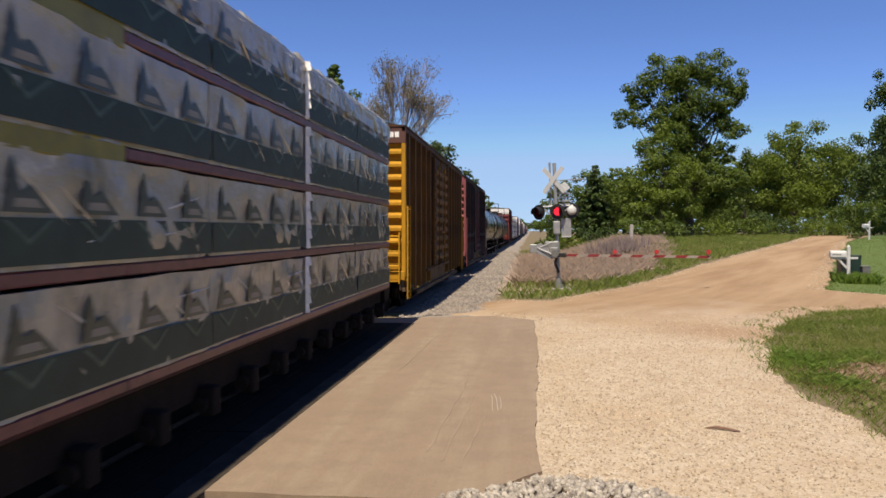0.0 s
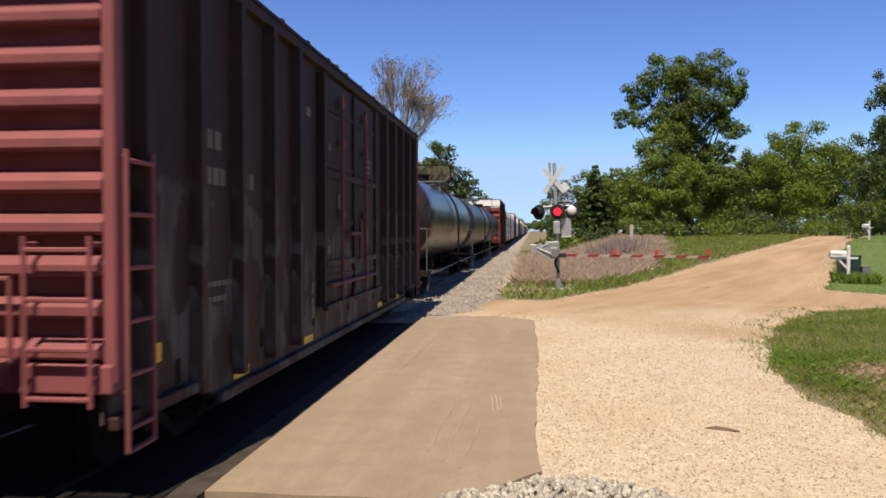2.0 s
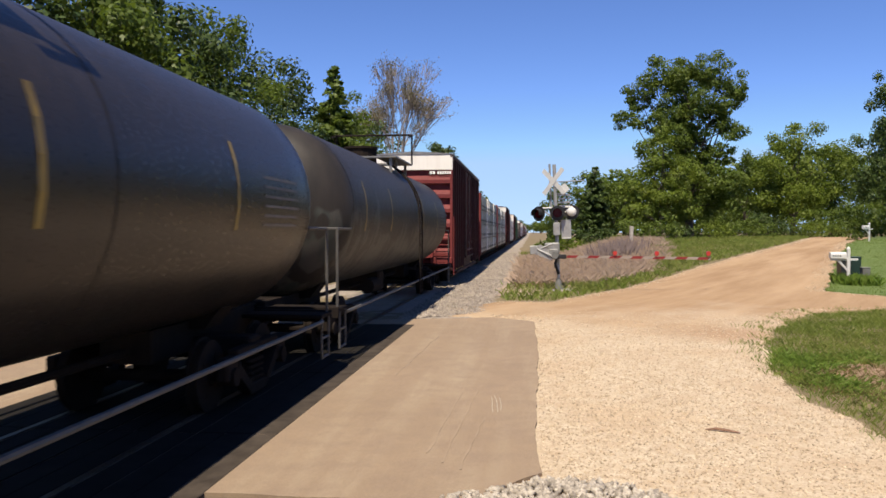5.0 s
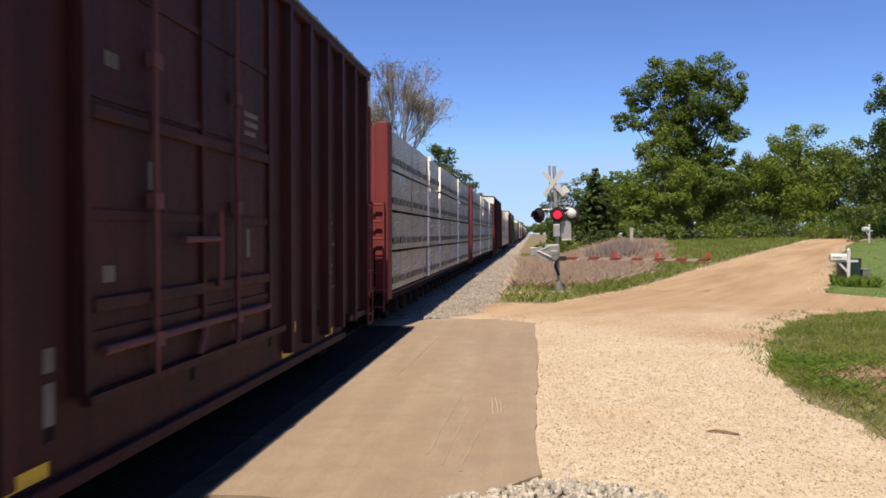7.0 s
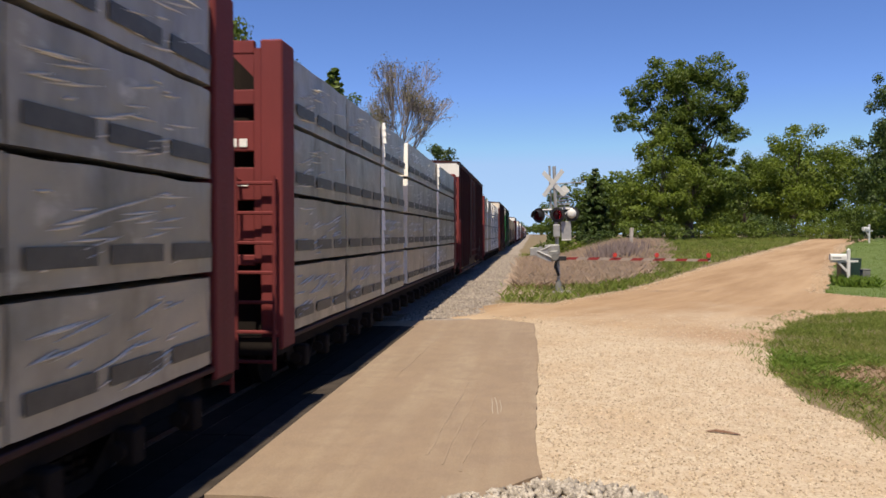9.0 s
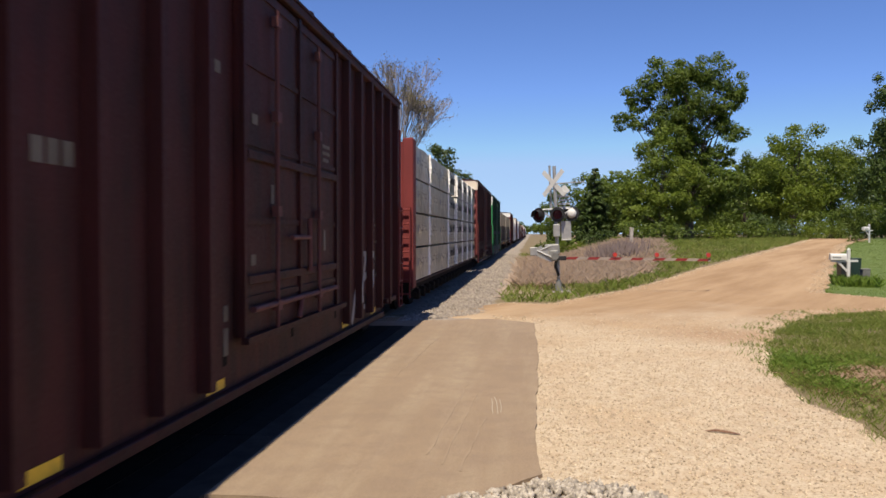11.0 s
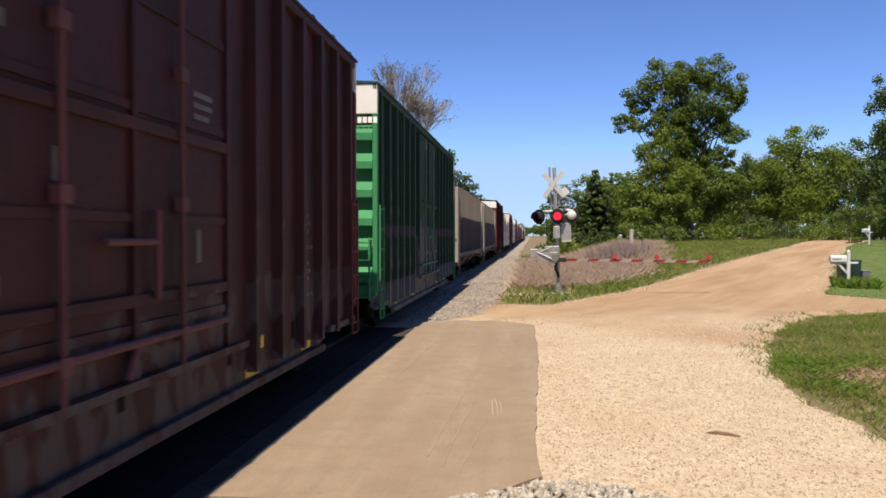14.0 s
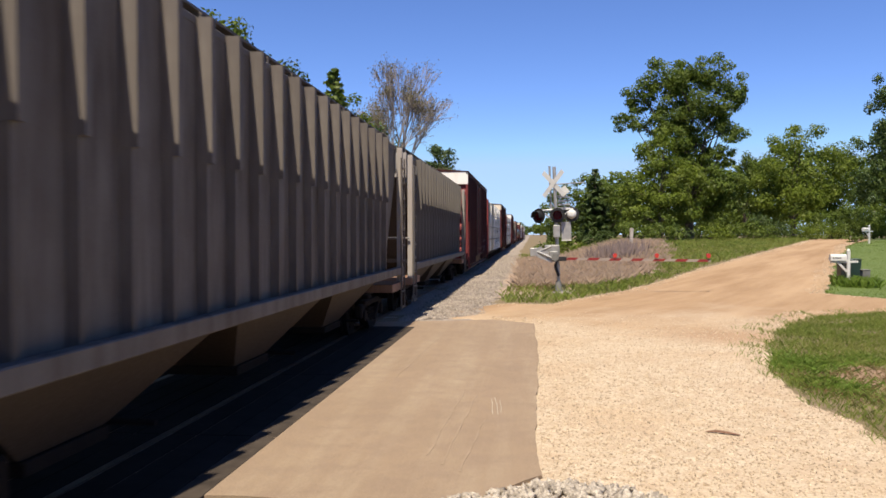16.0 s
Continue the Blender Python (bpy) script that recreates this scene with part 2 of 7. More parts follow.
def lie(x, y):
    """Height of the land."""
    x, y = np.asarray(x, float), np.asarray(y, float)
    hill = ease((x - 1.0) / 7.0)
    z = (2.0 * ease((y - 24) / 55) - 0.42 * ease((y - 44) / 36)) * hill
    far = np.maximum(y - 300, 0)
    z = z * (1 - ease(far / 900))
    left = ease((-9.0 - x) / 10.0)
    z = z - 0.5 * ease((-7.2 - x) / 1.5) * (1 - left) - 0.35 * left
    return z


def grid_sheet(name, xs, ys, zf, material, label, category="ground", kind="structure"):
    gx, gy = np.meshgrid(xs, ys)
    z = zf(gx, gy)
    v = np.stack([gx, gy, z], -1).reshape(-1, 3)
    nx, ny = len(xs), len(ys)
    i = (np.arange(ny - 1)[:, None] * nx + np.arange(nx - 1)[None, :]).ravel()
    q = np.stack([i, i + 1, i + nx + 1, i + nx], -1)
    me = bpy.data.meshes.new(name)
    me.vertices.add(len(v))
    me.vertices.foreach_set("co", v.ravel())
    me.loops.add(q.size)
    me.loops.foreach_set("vertex_index", q.ravel())
    me.polygons.add(len(q))
    me.polygons.foreach_set("loop_start", np.arange(0, q.size, 4))
    me.polygons.foreach_set("use_smooth", np.ones(len(q), bool))
    me.update(calc_edges=True)
    me.materials.append(material)
    return tagged(new(name, me), label, category, kind=kind)


def graded(lo, hi, near_lo, near_hi, step, grow=1.12):
    """Even steps between near_lo and near_hi, widening outwards to lo and hi."""
    mid = list(np.arange(near_lo, near_hi + step / 2, step))
    s, a = step, near_lo
    below = []
    while a > lo:
        s *= grow
        a -= s
        below.append(max(a, lo))
    s, a = step, mid[-1]
    above = []
    while a < hi:
        s *= grow
        a += s
        above.append(min(a, hi))
    return np.array(below[::-1] + mid + above)


def poly_distance(x, y, pts):
    """Signed distance to a polygon, negative inside."""
    x, y = np.asarray(x, float), np.asarray(y, float)
    d = np.full(x.shape, 1e9)
    inside = np.zeros(x.shape, bool)
    n = len(pts)
    for i in range(n):
        (ax, ay), (bx, by) = pts[i], pts[(i + 1) % n]
        ex, ey = bx - ax, by - ay
        t = np.clip(((x - ax) * ex + (y - ay) * ey) / (ex * ex + ey * ey), 0, 1)
        d = np.minimum(d, np.hypot(x - ax - t * ex, y - ay - t * ey))
        cross = ((ay > y) != (by > y)) & (x < (bx - ax) * (y - ay) / (by - ay + 1e-12) + ax)
        inside ^= cross
    return np.where(inside, -d, d)


ROAD = ((-0.6, -30), (-0.6, 7.0), (-0.3, 20.0), (-2.3, 20.2), (-2.3, 22.6), (-0.9, 24.8), (0.35, 24.6), (2.3, 28.4), (4.8, 33.7), (8.7, 41.8),
        (13.8, 51.5), (18.9, 61.7), (24.0, 74), (32, 95), (37, 93), (29.0, 74), (23.2, 62.5), (17.0, 47.4), (12.2, 35.0), (10.2, 29.5),
        (11.4, 27.7), (30.0, 24.5), (30.0, 21.0), (9.6, 23.1), (7.4, 22.3), (5.6, 19.3), (4.6, 16.7), (3.85, 13.4), (3.6, 11.9), (3.7, 9.0), (5.5, 3.0), (7, -30))


def road_edge(x, y):
    return poly_distance(x, y, ROAD) + 0.10 * wob(x, y, 0.9) + 0.06 * wob(x, y, 0.23, 2.0)


def ground_height(x, y):
    return lie(x, y) - 0.05 + 0.03 * wob(x, y, 2.1) + 0.012 * wob(x, y, 0.4, 1.0)


ground = grid_sheet("ground", graded(-1500, 1500, -8, 16, 0.4), graded(-350, 3000, 2, 60, 0.5), ground_height, M_SOIL, "weedy brownish-green earth beside the railway", "ground")
road = grid_sheet("road", np.concatenate([np.arange(-2.6, 12, 0.12), np.arange(12, 38, 0.3)]), np.concatenate([np.arange(-30, 4, 1.0), np.arange(4, 40, 0.14), np.arange(40, 96, 0.4)]),
                  lambda x, y: lie(x, y) - 0.05 - 0.10 * np.clip(road_edge(x, y) / 0.35, -0.5, 1.0) + 0.004 * wob(x, y, 1.6),
                  M_ROAD, "unpaved tan gravel and packed dirt road", "road")


# ---- setting: pavement, track bed, rails ----
def slab(name, pts, z0, z1, material, label, category):
    bm = bmesh.new()
    lo = [bm.verts.new((x, y, z0)) for x, y in pts]
    hi = [bm.verts.new((x, y, z1)) for x, y in pts]
    n = len(pts)
    for i in range(n):
        bm.faces.new((lo[i], lo[(i + 1) % n], hi[(i + 1) % n], hi[i]))
    bm.faces.new(hi)
    bmesh.ops.recalc_face_normals(bm, faces=bm.faces[:])
    me = bpy.data.meshes.new(name)
    bm.to_mesh(me)
    bm.free()
    me.materials.append(material)
    return tagged(new(name, me), label, category, kind="structure")


def ragged(points, step=0.12, amp=0.022, k=0.0):
    """A closed outline with a worn, uneven edge."""
    out = []
    n = len(points)
    for i in range(n):
        (ax, ay), (bx, by) = points[i], points[(i + 1) % n]
        m = max(1, int(math.hypot(bx - ax, by - ay) / step))
        for j in range(m):
            x, y = ax + (bx - ax) * j / m, ay + (by - ay) * j / m
            out.append((x + amp * float(wob(x, y, 0.8, k) + 0.5 * wob(x, y, 0.17, k)), y + amp * float(wob(y, x, 0.3, k + 1))))
    return out


pavement = slab("pavement", ragged([(-14, 6.2), (-0.42, 6.15), (-0.2, 6.6), (0.08, 7.0), (0.05, 9.5), (0.12, 13), (0.09, 17.6), (0.06, 18.9), (-0.9, 19.7), (-2.25, 19.2), (-14, 16.6)]),
                -0.25, 0.03, M_ASPHALT, "worn brown-grey asphalt apron over the level crossing", "pavement")

M_STEEL = plain_mat("rail_steel", (0.106, 0.0792, 0.066), 0.45, 0.8)
M_TIE = plain_mat("creosoted_wood", (0.0462, 0.0363, 0.0297), 0.85, vary=0.4)
M_SCUFF = plain_mat("pale_scuff", (0.33, 0.29, 0.238), 0.9)
M_TYRE_DUST = plain_mat("dusty_asphalt", (0.238, 0.177, 0.122), 0.9, vary=0.12, scale=2)

bed = grid_sheet("track_bed", np.linspace(-8.6, -0.5, 24), np.concatenate([np.arange(-340, 0, 8.0), np.arange(0, 130, 0.4), np.arange(130, 1500, 20.0)]),
                 lambda x, y: np.where((y > 5.9) & (y < 19.3), -0.30, -0.03 - 0.16 * ease((np.abs(x - TRACK_X) - 3.0) / 1.1)) + 0.02 * wob(x, y, 0.3),
                 M_BALLAST, "grey-tan crushed stone ballast under the track", "track bed")
# added planks, coloured near black to deepen the train's shadow on the crossing
M_SHADE_PLANK = plain_mat("shade_dark_timber", (0.0106, 0.00924, 0.00792), 0.9, vary=0.4, scale=3, gloss=0.12)
M_SHADE_EDGE = plain_mat("shade_edge_timber", (0.045, 0.036, 0.029), 0.9, vary=0.4, scale=3, gloss=0.12)
# the single strip at 1.671 paints the shadow's outer edge over the asphalt
for x0, x1, n in ((-0.705, 0.705, 5), (0.80, 1.68, 3), (1.671, 1.93, 1), (-1.68, -0.80, 3)):
    w = (x1 - x0) / n
    for i in range(n):
        for k in range(4):
            part("shade_plank", boxes((TRACK_X + x0 + i * w + 0.006, TRACK_X + x0 + (i + 1) * w - 0.006, 4.4 + k * 3.6, 7.98 + k * 3.6 - (0.9 if k == 3 else 0), 0.0, 0.036 + 0.003 * ((i * 7 + k * 3) % 3)), bevel=0.006), M_SHADE_EDGE if x0 == 1.671 else M_SHADE_PLANK, pavement)
rail_bm = [(-0.075, -0.17), (0.075, -0.17), (0.075, -0.155), (0.012, -0.13), (0.012, -0.045), (0.037, -0.035), (0.037, 0.0), (-0.037, 0.0), (-0.037, -0.035), (-0.012, -0.045), (-0.012, -0.13), (-0.075, -0.155)]
for sx in (-0.755, 0.755):
    r = thing("rail", "rust-brown steel rail with a worn shiny head", "rail", pose(TRACK_X + sx, 0, 0.042), "rails", "structure")
    part("rail_bar", prism(bmesh.new(), rail_bm, "y", -340, 1500), M_STEEL, r)
tie_me = bpy.data.meshes.new("tie")
_b = boxes((-1.3, 1.3, -0.11, 0.11, -0.33, -0.155), bevel=0.012)
_b.to_mesh(tie_me)
_b.free()
tie_me.materials.append(M_TIE)
ties = thing("sleepers", "dark creosoted wooden sleepers half sunk in ballast", "sleepers", pose(TRACK_X, 0, 0), kind="structure")
for i in range(150):
    link_part("tie", tie_me, ties, m=pose(0, 20.0 + i * 0.55, 0, 0, 0, random.uniform(-1, 1)))


def decal(name, pts, z, material, parent, label=""):
    return part(name, prism_flat(pts, z), material, parent, label)


def prism_flat(pts, z, t=0.003):
    bm = bmesh.new()
    lo = [bm.verts.new((x, y, z)) for x, y in pts]
    hi = [bm.verts.new((x, y, z + t)) for x, y in pts]
    n = len(pts)
    for i in range(n):
        bm.faces.new((lo[i], lo[(i + 1) % n], hi[(i + 1) % n], hi[i]))
    bm.faces.new(hi)
    bmesh.ops.recalc_face_normals(bm, faces=bm.faces[:])
    return bm


for k, (x, y, l, a) in enumerate(((-0.46, 9.72, 0.85, 4), (-0.41, 9.78, 0.95, 5), (-0.36, 9.74, 0.7, 3))):
    c, q = math.cos(radians(90 + a)), math.sin(radians(90 + a))
    pts = []
    for sgn in (1, -1):
        for i in range(8)[::sgn]:
            u = (i / 7 - 0.5) * l
            w = 0.006 * math.sin(i * 0.9 + k) - sgn * 0.004
            pts.append((x + c * u - q * w, y + q * u + c * w))
    decal("scuff_mark", pts, 0.031, M_SCUFF, pavement)

for k, (x, y_a, y_b, w) in enumerate(((-0.93, 7.5, 11.2, 0.035), (-0.76, 7.2, 10.4, 0.028), (-0.58, 7.0, 9.0, 0.03), (-1.9, 11.5, 16.0, 0.03))):
    left = [(x + 0.012 * (j - 4) + 0.005 * math.sin(j * 1.3 + k), y_a + (y_b - y_a) * j / 9) for j in range(10)]
    right = [(u + w * (0.6 + 0.4 * math.sin(j * 2.1 + k)), v) for j, (u, v) in enumerate(left)]
    decal("tyre_streak", left + right[::-1], 0.0305, M_TYRE_DUST, pavement)

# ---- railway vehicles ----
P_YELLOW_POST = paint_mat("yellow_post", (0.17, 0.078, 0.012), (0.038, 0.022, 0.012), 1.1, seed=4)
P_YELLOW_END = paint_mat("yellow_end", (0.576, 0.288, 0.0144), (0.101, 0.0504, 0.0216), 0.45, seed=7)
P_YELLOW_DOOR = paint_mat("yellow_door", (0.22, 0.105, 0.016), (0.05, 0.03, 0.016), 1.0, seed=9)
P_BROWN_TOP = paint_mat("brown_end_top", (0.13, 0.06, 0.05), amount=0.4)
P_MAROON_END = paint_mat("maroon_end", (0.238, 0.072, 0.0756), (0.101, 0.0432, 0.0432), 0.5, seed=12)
# side red: same paint as the end, darkened to carry the side's shade
P_RED_SHADE = paint_mat("oxide_red_in_shade", (0.068, 0.016, 0.015), (0.022, 0.010, 0.009), 1.0, seed=5)
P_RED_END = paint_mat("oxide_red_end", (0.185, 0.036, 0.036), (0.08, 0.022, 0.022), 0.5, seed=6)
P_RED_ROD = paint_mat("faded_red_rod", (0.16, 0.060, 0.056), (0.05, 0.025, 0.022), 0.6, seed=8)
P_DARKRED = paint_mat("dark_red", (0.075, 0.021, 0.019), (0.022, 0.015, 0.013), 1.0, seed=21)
# this end is lowered too, for the shadow on its lower part
P_DARKRED_END = paint_mat("dark_red_end_in_shade", (0.150, 0.036, 0.035), (0.075, 0.026, 0.025), 0.6, seed=22)
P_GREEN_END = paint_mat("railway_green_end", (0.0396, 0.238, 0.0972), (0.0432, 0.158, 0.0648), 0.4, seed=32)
P_GREEN_ROD = paint_mat("faded_green_rod", (0.10, 0.20, 0.13), (0.05, 0.07, 0.05), 0.7, seed=33)
P_WHITE = paint_mat("off_white_top", (0.82, 0.80, 0.76), (0.5, 0.46, 0.4), 0.35, seed=41)
P_CREAM = paint_mat("cream_top", (0.78, 0.68, 0.55), (0.5, 0.4, 0.3), 0.35, seed=42)
P_BLACK = paint_mat("tank_black", (0.022, 0.019, 0.018), (0.040, 0.031, 0.026), 0.7, rough=0.24, seed=51, sheen=0.16, relief=0.05)
P_BLACK2 = paint_mat("dusty_tank_black", (0.021, 0.019, 0.018), (0.036, 0.029, 0.025), 0.9, rough=0.32, seed=54, sheen=0.2, relief=0.06)
P_HOPPER = paint_mat("hopper_grey", (0.165, 0.148, 0.135), (0.07, 0.055, 0.047), 1.0, seed=61)
P_HOPPER2 = paint_mat("hopper_dark_grey", (0.16, 0.152, 0.14), (0.08, 0.065, 0.055), 0.8, seed=66)
P_PANEL_PALE = paint_mat("pale_grey_end_panel", (0.36, 0.335, 0.31), (0.24, 0.19, 0.165), 0.5, seed=65)
# bay colour holds grime and the shade beneath the hopper
P_BAY = paint_mat("grimy_shaded_bay", (0.070, 0.052, 0.040), (0.06, 0.045, 0.035), 0.8, seed=64)
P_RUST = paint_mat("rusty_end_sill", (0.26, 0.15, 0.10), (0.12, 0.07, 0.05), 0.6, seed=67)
# slope sheets face down: grime and their shade in one dark colour
P_HOPPER_DARK = paint_mat("grimy_shaded_slope_sheet", (0.05, 0.042, 0.038), (0.03, 0.024, 0.02), 0.7, seed=63)
# grime, taken darker still to paint in the shade beneath the cars
P_UNDER = paint_mat("underframe_grime_and_shade", (0.016, 0.013, 0.012), (0.028, 0.021, 0.017), 0.7, rough=0.85, sheen=0.06)
P_SILVER = plain_mat("galvanised", (0.24, 0.235, 0.23), 0.5, 0.6)
P_RAILING = plain_mat("worn_black_railing", (0.07, 0.066, 0.062), 0.6)
P_REFLECT = plain_mat("reflective_yellow", (0.75, 0.45, 0.03), 0.5)
P_REFLECT_DULL = plain_mat("grimy_reflective_yellow", (0.22, 0.145, 0.025), 0.5, vary=0.4, scale=3.0)
P_LETTER = plain_mat("white_lettering", (0.75, 0.73, 0.70), 0.7, vary=0.15)
P_LETTER_DARK = plain_mat("dark_lettering", (0.06, 0.06, 0.06), 0.7)
P_GRAF_GREY = paint_mat("grey_spray_paint", (0.20, 0.19, 0.185), (0.09, 0.08, 0.08), 0.7, seed=71)
P_GRAF_DIM = paint_mat("worn_grey_lettering", (0.20, 0.18, 0.15), (0.08, 0.06, 0.04), 0.9, seed=75)
P_GRAF_PALE = paint_mat("pale_spray_paint", (0.36, 0.35, 0.34), (0.16, 0.15, 0.15), 0.7, seed=72)
# boxcar sides: grime plus shade in the colour, so darker than the ends
G_MAROON = tagged_paint("maroon_shade_graffiti", (0.050, 0.020, 0.018), (0.02, 0.016, 0.013), (0.055, 0.052, 0.047), (0.13, 0.124, 0.115), 2.2, 0.0, 1.2, 11, cover=0.50)
G_MAROON_POST = tagged_paint("maroon_shade_graffiti_post", (0.062, 0.020, 0.018), (0.02, 0.016, 0.013), (0.055, 0.052, 0.047), (0.13, 0.124, 0.115), 2.2, 0.60, 1.2, 11, cover=0.50)
G_YELLOW = tagged_paint("yellow_grime_shade_graffiti", (0.115, 0.050, 0.013), (0.032, 0.019, 0.011), (0.085, 0.058, 0.036), (0.15, 0.12, 0.085), 1.1, 0.0, 1.35, 3)
G_GREEN = tagged_paint("green_shade_graffiti", (0.019, 0.064, 0.031), (0.02, 0.026, 0.018), (0.16, 0.165, 0.17), (0.10, 0.07, 0.105), 2.3, 0.0, 0.8, 31, cover=0.42)
G_GREEN_POST = tagged_paint("green_shade_graffiti_post", (0.019, 0.064, 0.031), (0.02, 0.026, 0.018), (0.16, 0.165, 0.17), (0.10, 0.07, 0.105), 2.3, 0.60, 0.8, 31, cover=0.42)
G_DARKRED = tagged_paint("dark_red_shade_graffiti", (0.075, 0.021, 0.019), (0.022, 0.015, 0.013), (0.10, 0.085, 0.075), (0.07, 0.05, 0.045), 1.6, 0.0, 0.8, 21)
G_TANK = tagged_paint("tank_graffiti", (0.024, 0.022, 0.021), (0.04, 0.033, 0.029), (0.085, 0.08, 0.072), (0.05, 0.06, 0.055), 2.2, 0.0, 0.8, 57, 0.5)
P_WHEEL = plain_mat("wheel_steel", (0.018, 0.014, 0.012), 0.85, 0.0, gloss=0.06)

WHEELS = []   # wheelsets that turn


def data_of(name, bm, material, smooth=False):
    me = bpy.data.meshes.new(name)
    if smooth:
        for fc in bm.faces:
            fc.smooth = True
    bm.to_mesh(me)
    bm.free()
    me.materials.append(material)
    return me


def wheelset_bm():
    bm = bmesh.new()
    rod(bm, (-0.95, 0, 0), (0.95, 0, 0), 0.075, 10)
    for s in (-1, 1):
        rod(bm, (s * 0.70, 0, 0), (s * 0.735, 0, 0), 0.455, 24)
        rod(bm, (s * 0.735, 0, 0), (s * 0.83, 0, 0), 0.42, 24)
        rod(bm, (s * 0.83, 0, 0), (s * 0.87, 0, 0), 0.12, 12)
        for a in range(4):
            c, q = math.cos(a * 1.571), math.sin(a * 1.571)
            rod(bm, (s * 0.825, c * 0.24, q * 0.24), (s * 0.845, c * 0.24, q * 0.24), 0.05, 6)
    return bm


def side_frame_bm(s):
    """A cast truck side frame: arched top, two journal ends, a window with springs."""
    bm = bmesh.new()
    x0, x1 = sorted((s * 0.95, s * 1.10))
    box(bm, x0, x1, -0.75, 0.75, 0.60, 0.72, 0.02)
    for e in (-1, 1):
        box(bm, x0, x1, *sorted((e * 0.72, e * 1.08)), 0.38, 0.66, 0.03)
        rod(bm, (x0, e * 0.89, 0.43), (s * 1.14 if s > 0 else x0, e * 0.89, 0.43), 0.11, 12)
        prism(bm, [(e * 0.72, 0.42), (e * 0.72, 0.58), (e * 0.28, 0.26), (e * 0.28, 0.12)], "x", x0, x1)
    box(bm, x0, x1, -0.30, 0.30, 0.10, 0.24, 0.02)
    for yy in (-0.17, 0.0, 0.17):
        for j in range(4):
            rod(bm, ((x0 + x1) / 2, yy, 0.26 + j * 0.075), ((x0 + x1) / 2, yy, 0.30 + j * 0.075), 0.07, 8)
    return bm


ME_WHEELSET = data_of("wheelset", wheelset_bm(), P_WHEEL)
ME_FRAME = [data_of("side_frame", side_frame_bm(s), P_UNDER) for s in (-1, 1)]
ME_BOLSTER = data_of("bolster", boxes((-1.05, 1.05, -0.2, 0.2, 0.56, 0.8), bevel=0.03), P_UNDER)
_b = boxes((-0.16, 0.16, -0.55, 0.3, 0.72, 0.98), (-0.22, 0.22, -0.78, -0.55, 0.68, 1.02), bevel=0.03)
rod(_b, (0.35, -0.1, 0.75), (0.45, -0.5, 0.35), 0.03)
ME_COUPLER = data_of("coupler", _b, P_UNDER)


def bogies(car, y1, y2, turning=True):
    for y in (y1, y2):
        b = link_part("bogie", ME_BOLSTER, car, "grimy black two-axle truck", pose(0, y, 0))
        for me in ME_FRAME:
            link_part("side_frame", me, b)
        for dy in (-0.89, 0.89):
            w = link_part("wheelset", ME_WHEELSET, b, m=pose(0, dy, 0.435))
            if turning:
                WHEELS.append((w, dy))


def couplers(car, L):
    link_part("coupler", ME_COUPLER, car, m=pose(0, 0.0, 0))
    link_part("coupler", ME_COUPLER, car, m=pose(0, L, 0, 0, 0, 180))


def marks(car, rows, x, material, name="lettering"):
    """Rows of lettering on the side at x as plain bars: (y, z, number of bars, bar length, bar height)."""
    bm = bmesh.new()
    for y, z, n, l, h in rows:
        for i in range(n):
            box(bm, x, x + 0.004, y + i * l * 1.35, y + i * l * 1.35 + l, z, z + h)
    return tagged(part(name, bm, material, car), kind="stuff")


def end_marks(car, rows, y, material):
    """Rows of lettering on the end: (x, z, number of bars, bar width, bar height)."""
    bm = bmesh.new()
    for x, z, n, l, h in rows:
        for i in range(n):
            box(bm, x + i * l * 1.3, x + i * l * 1.3 + l, y - 0.004, y, z, z + h)
    return tagged(part("lettering", bm, material, car), kind="stuff")


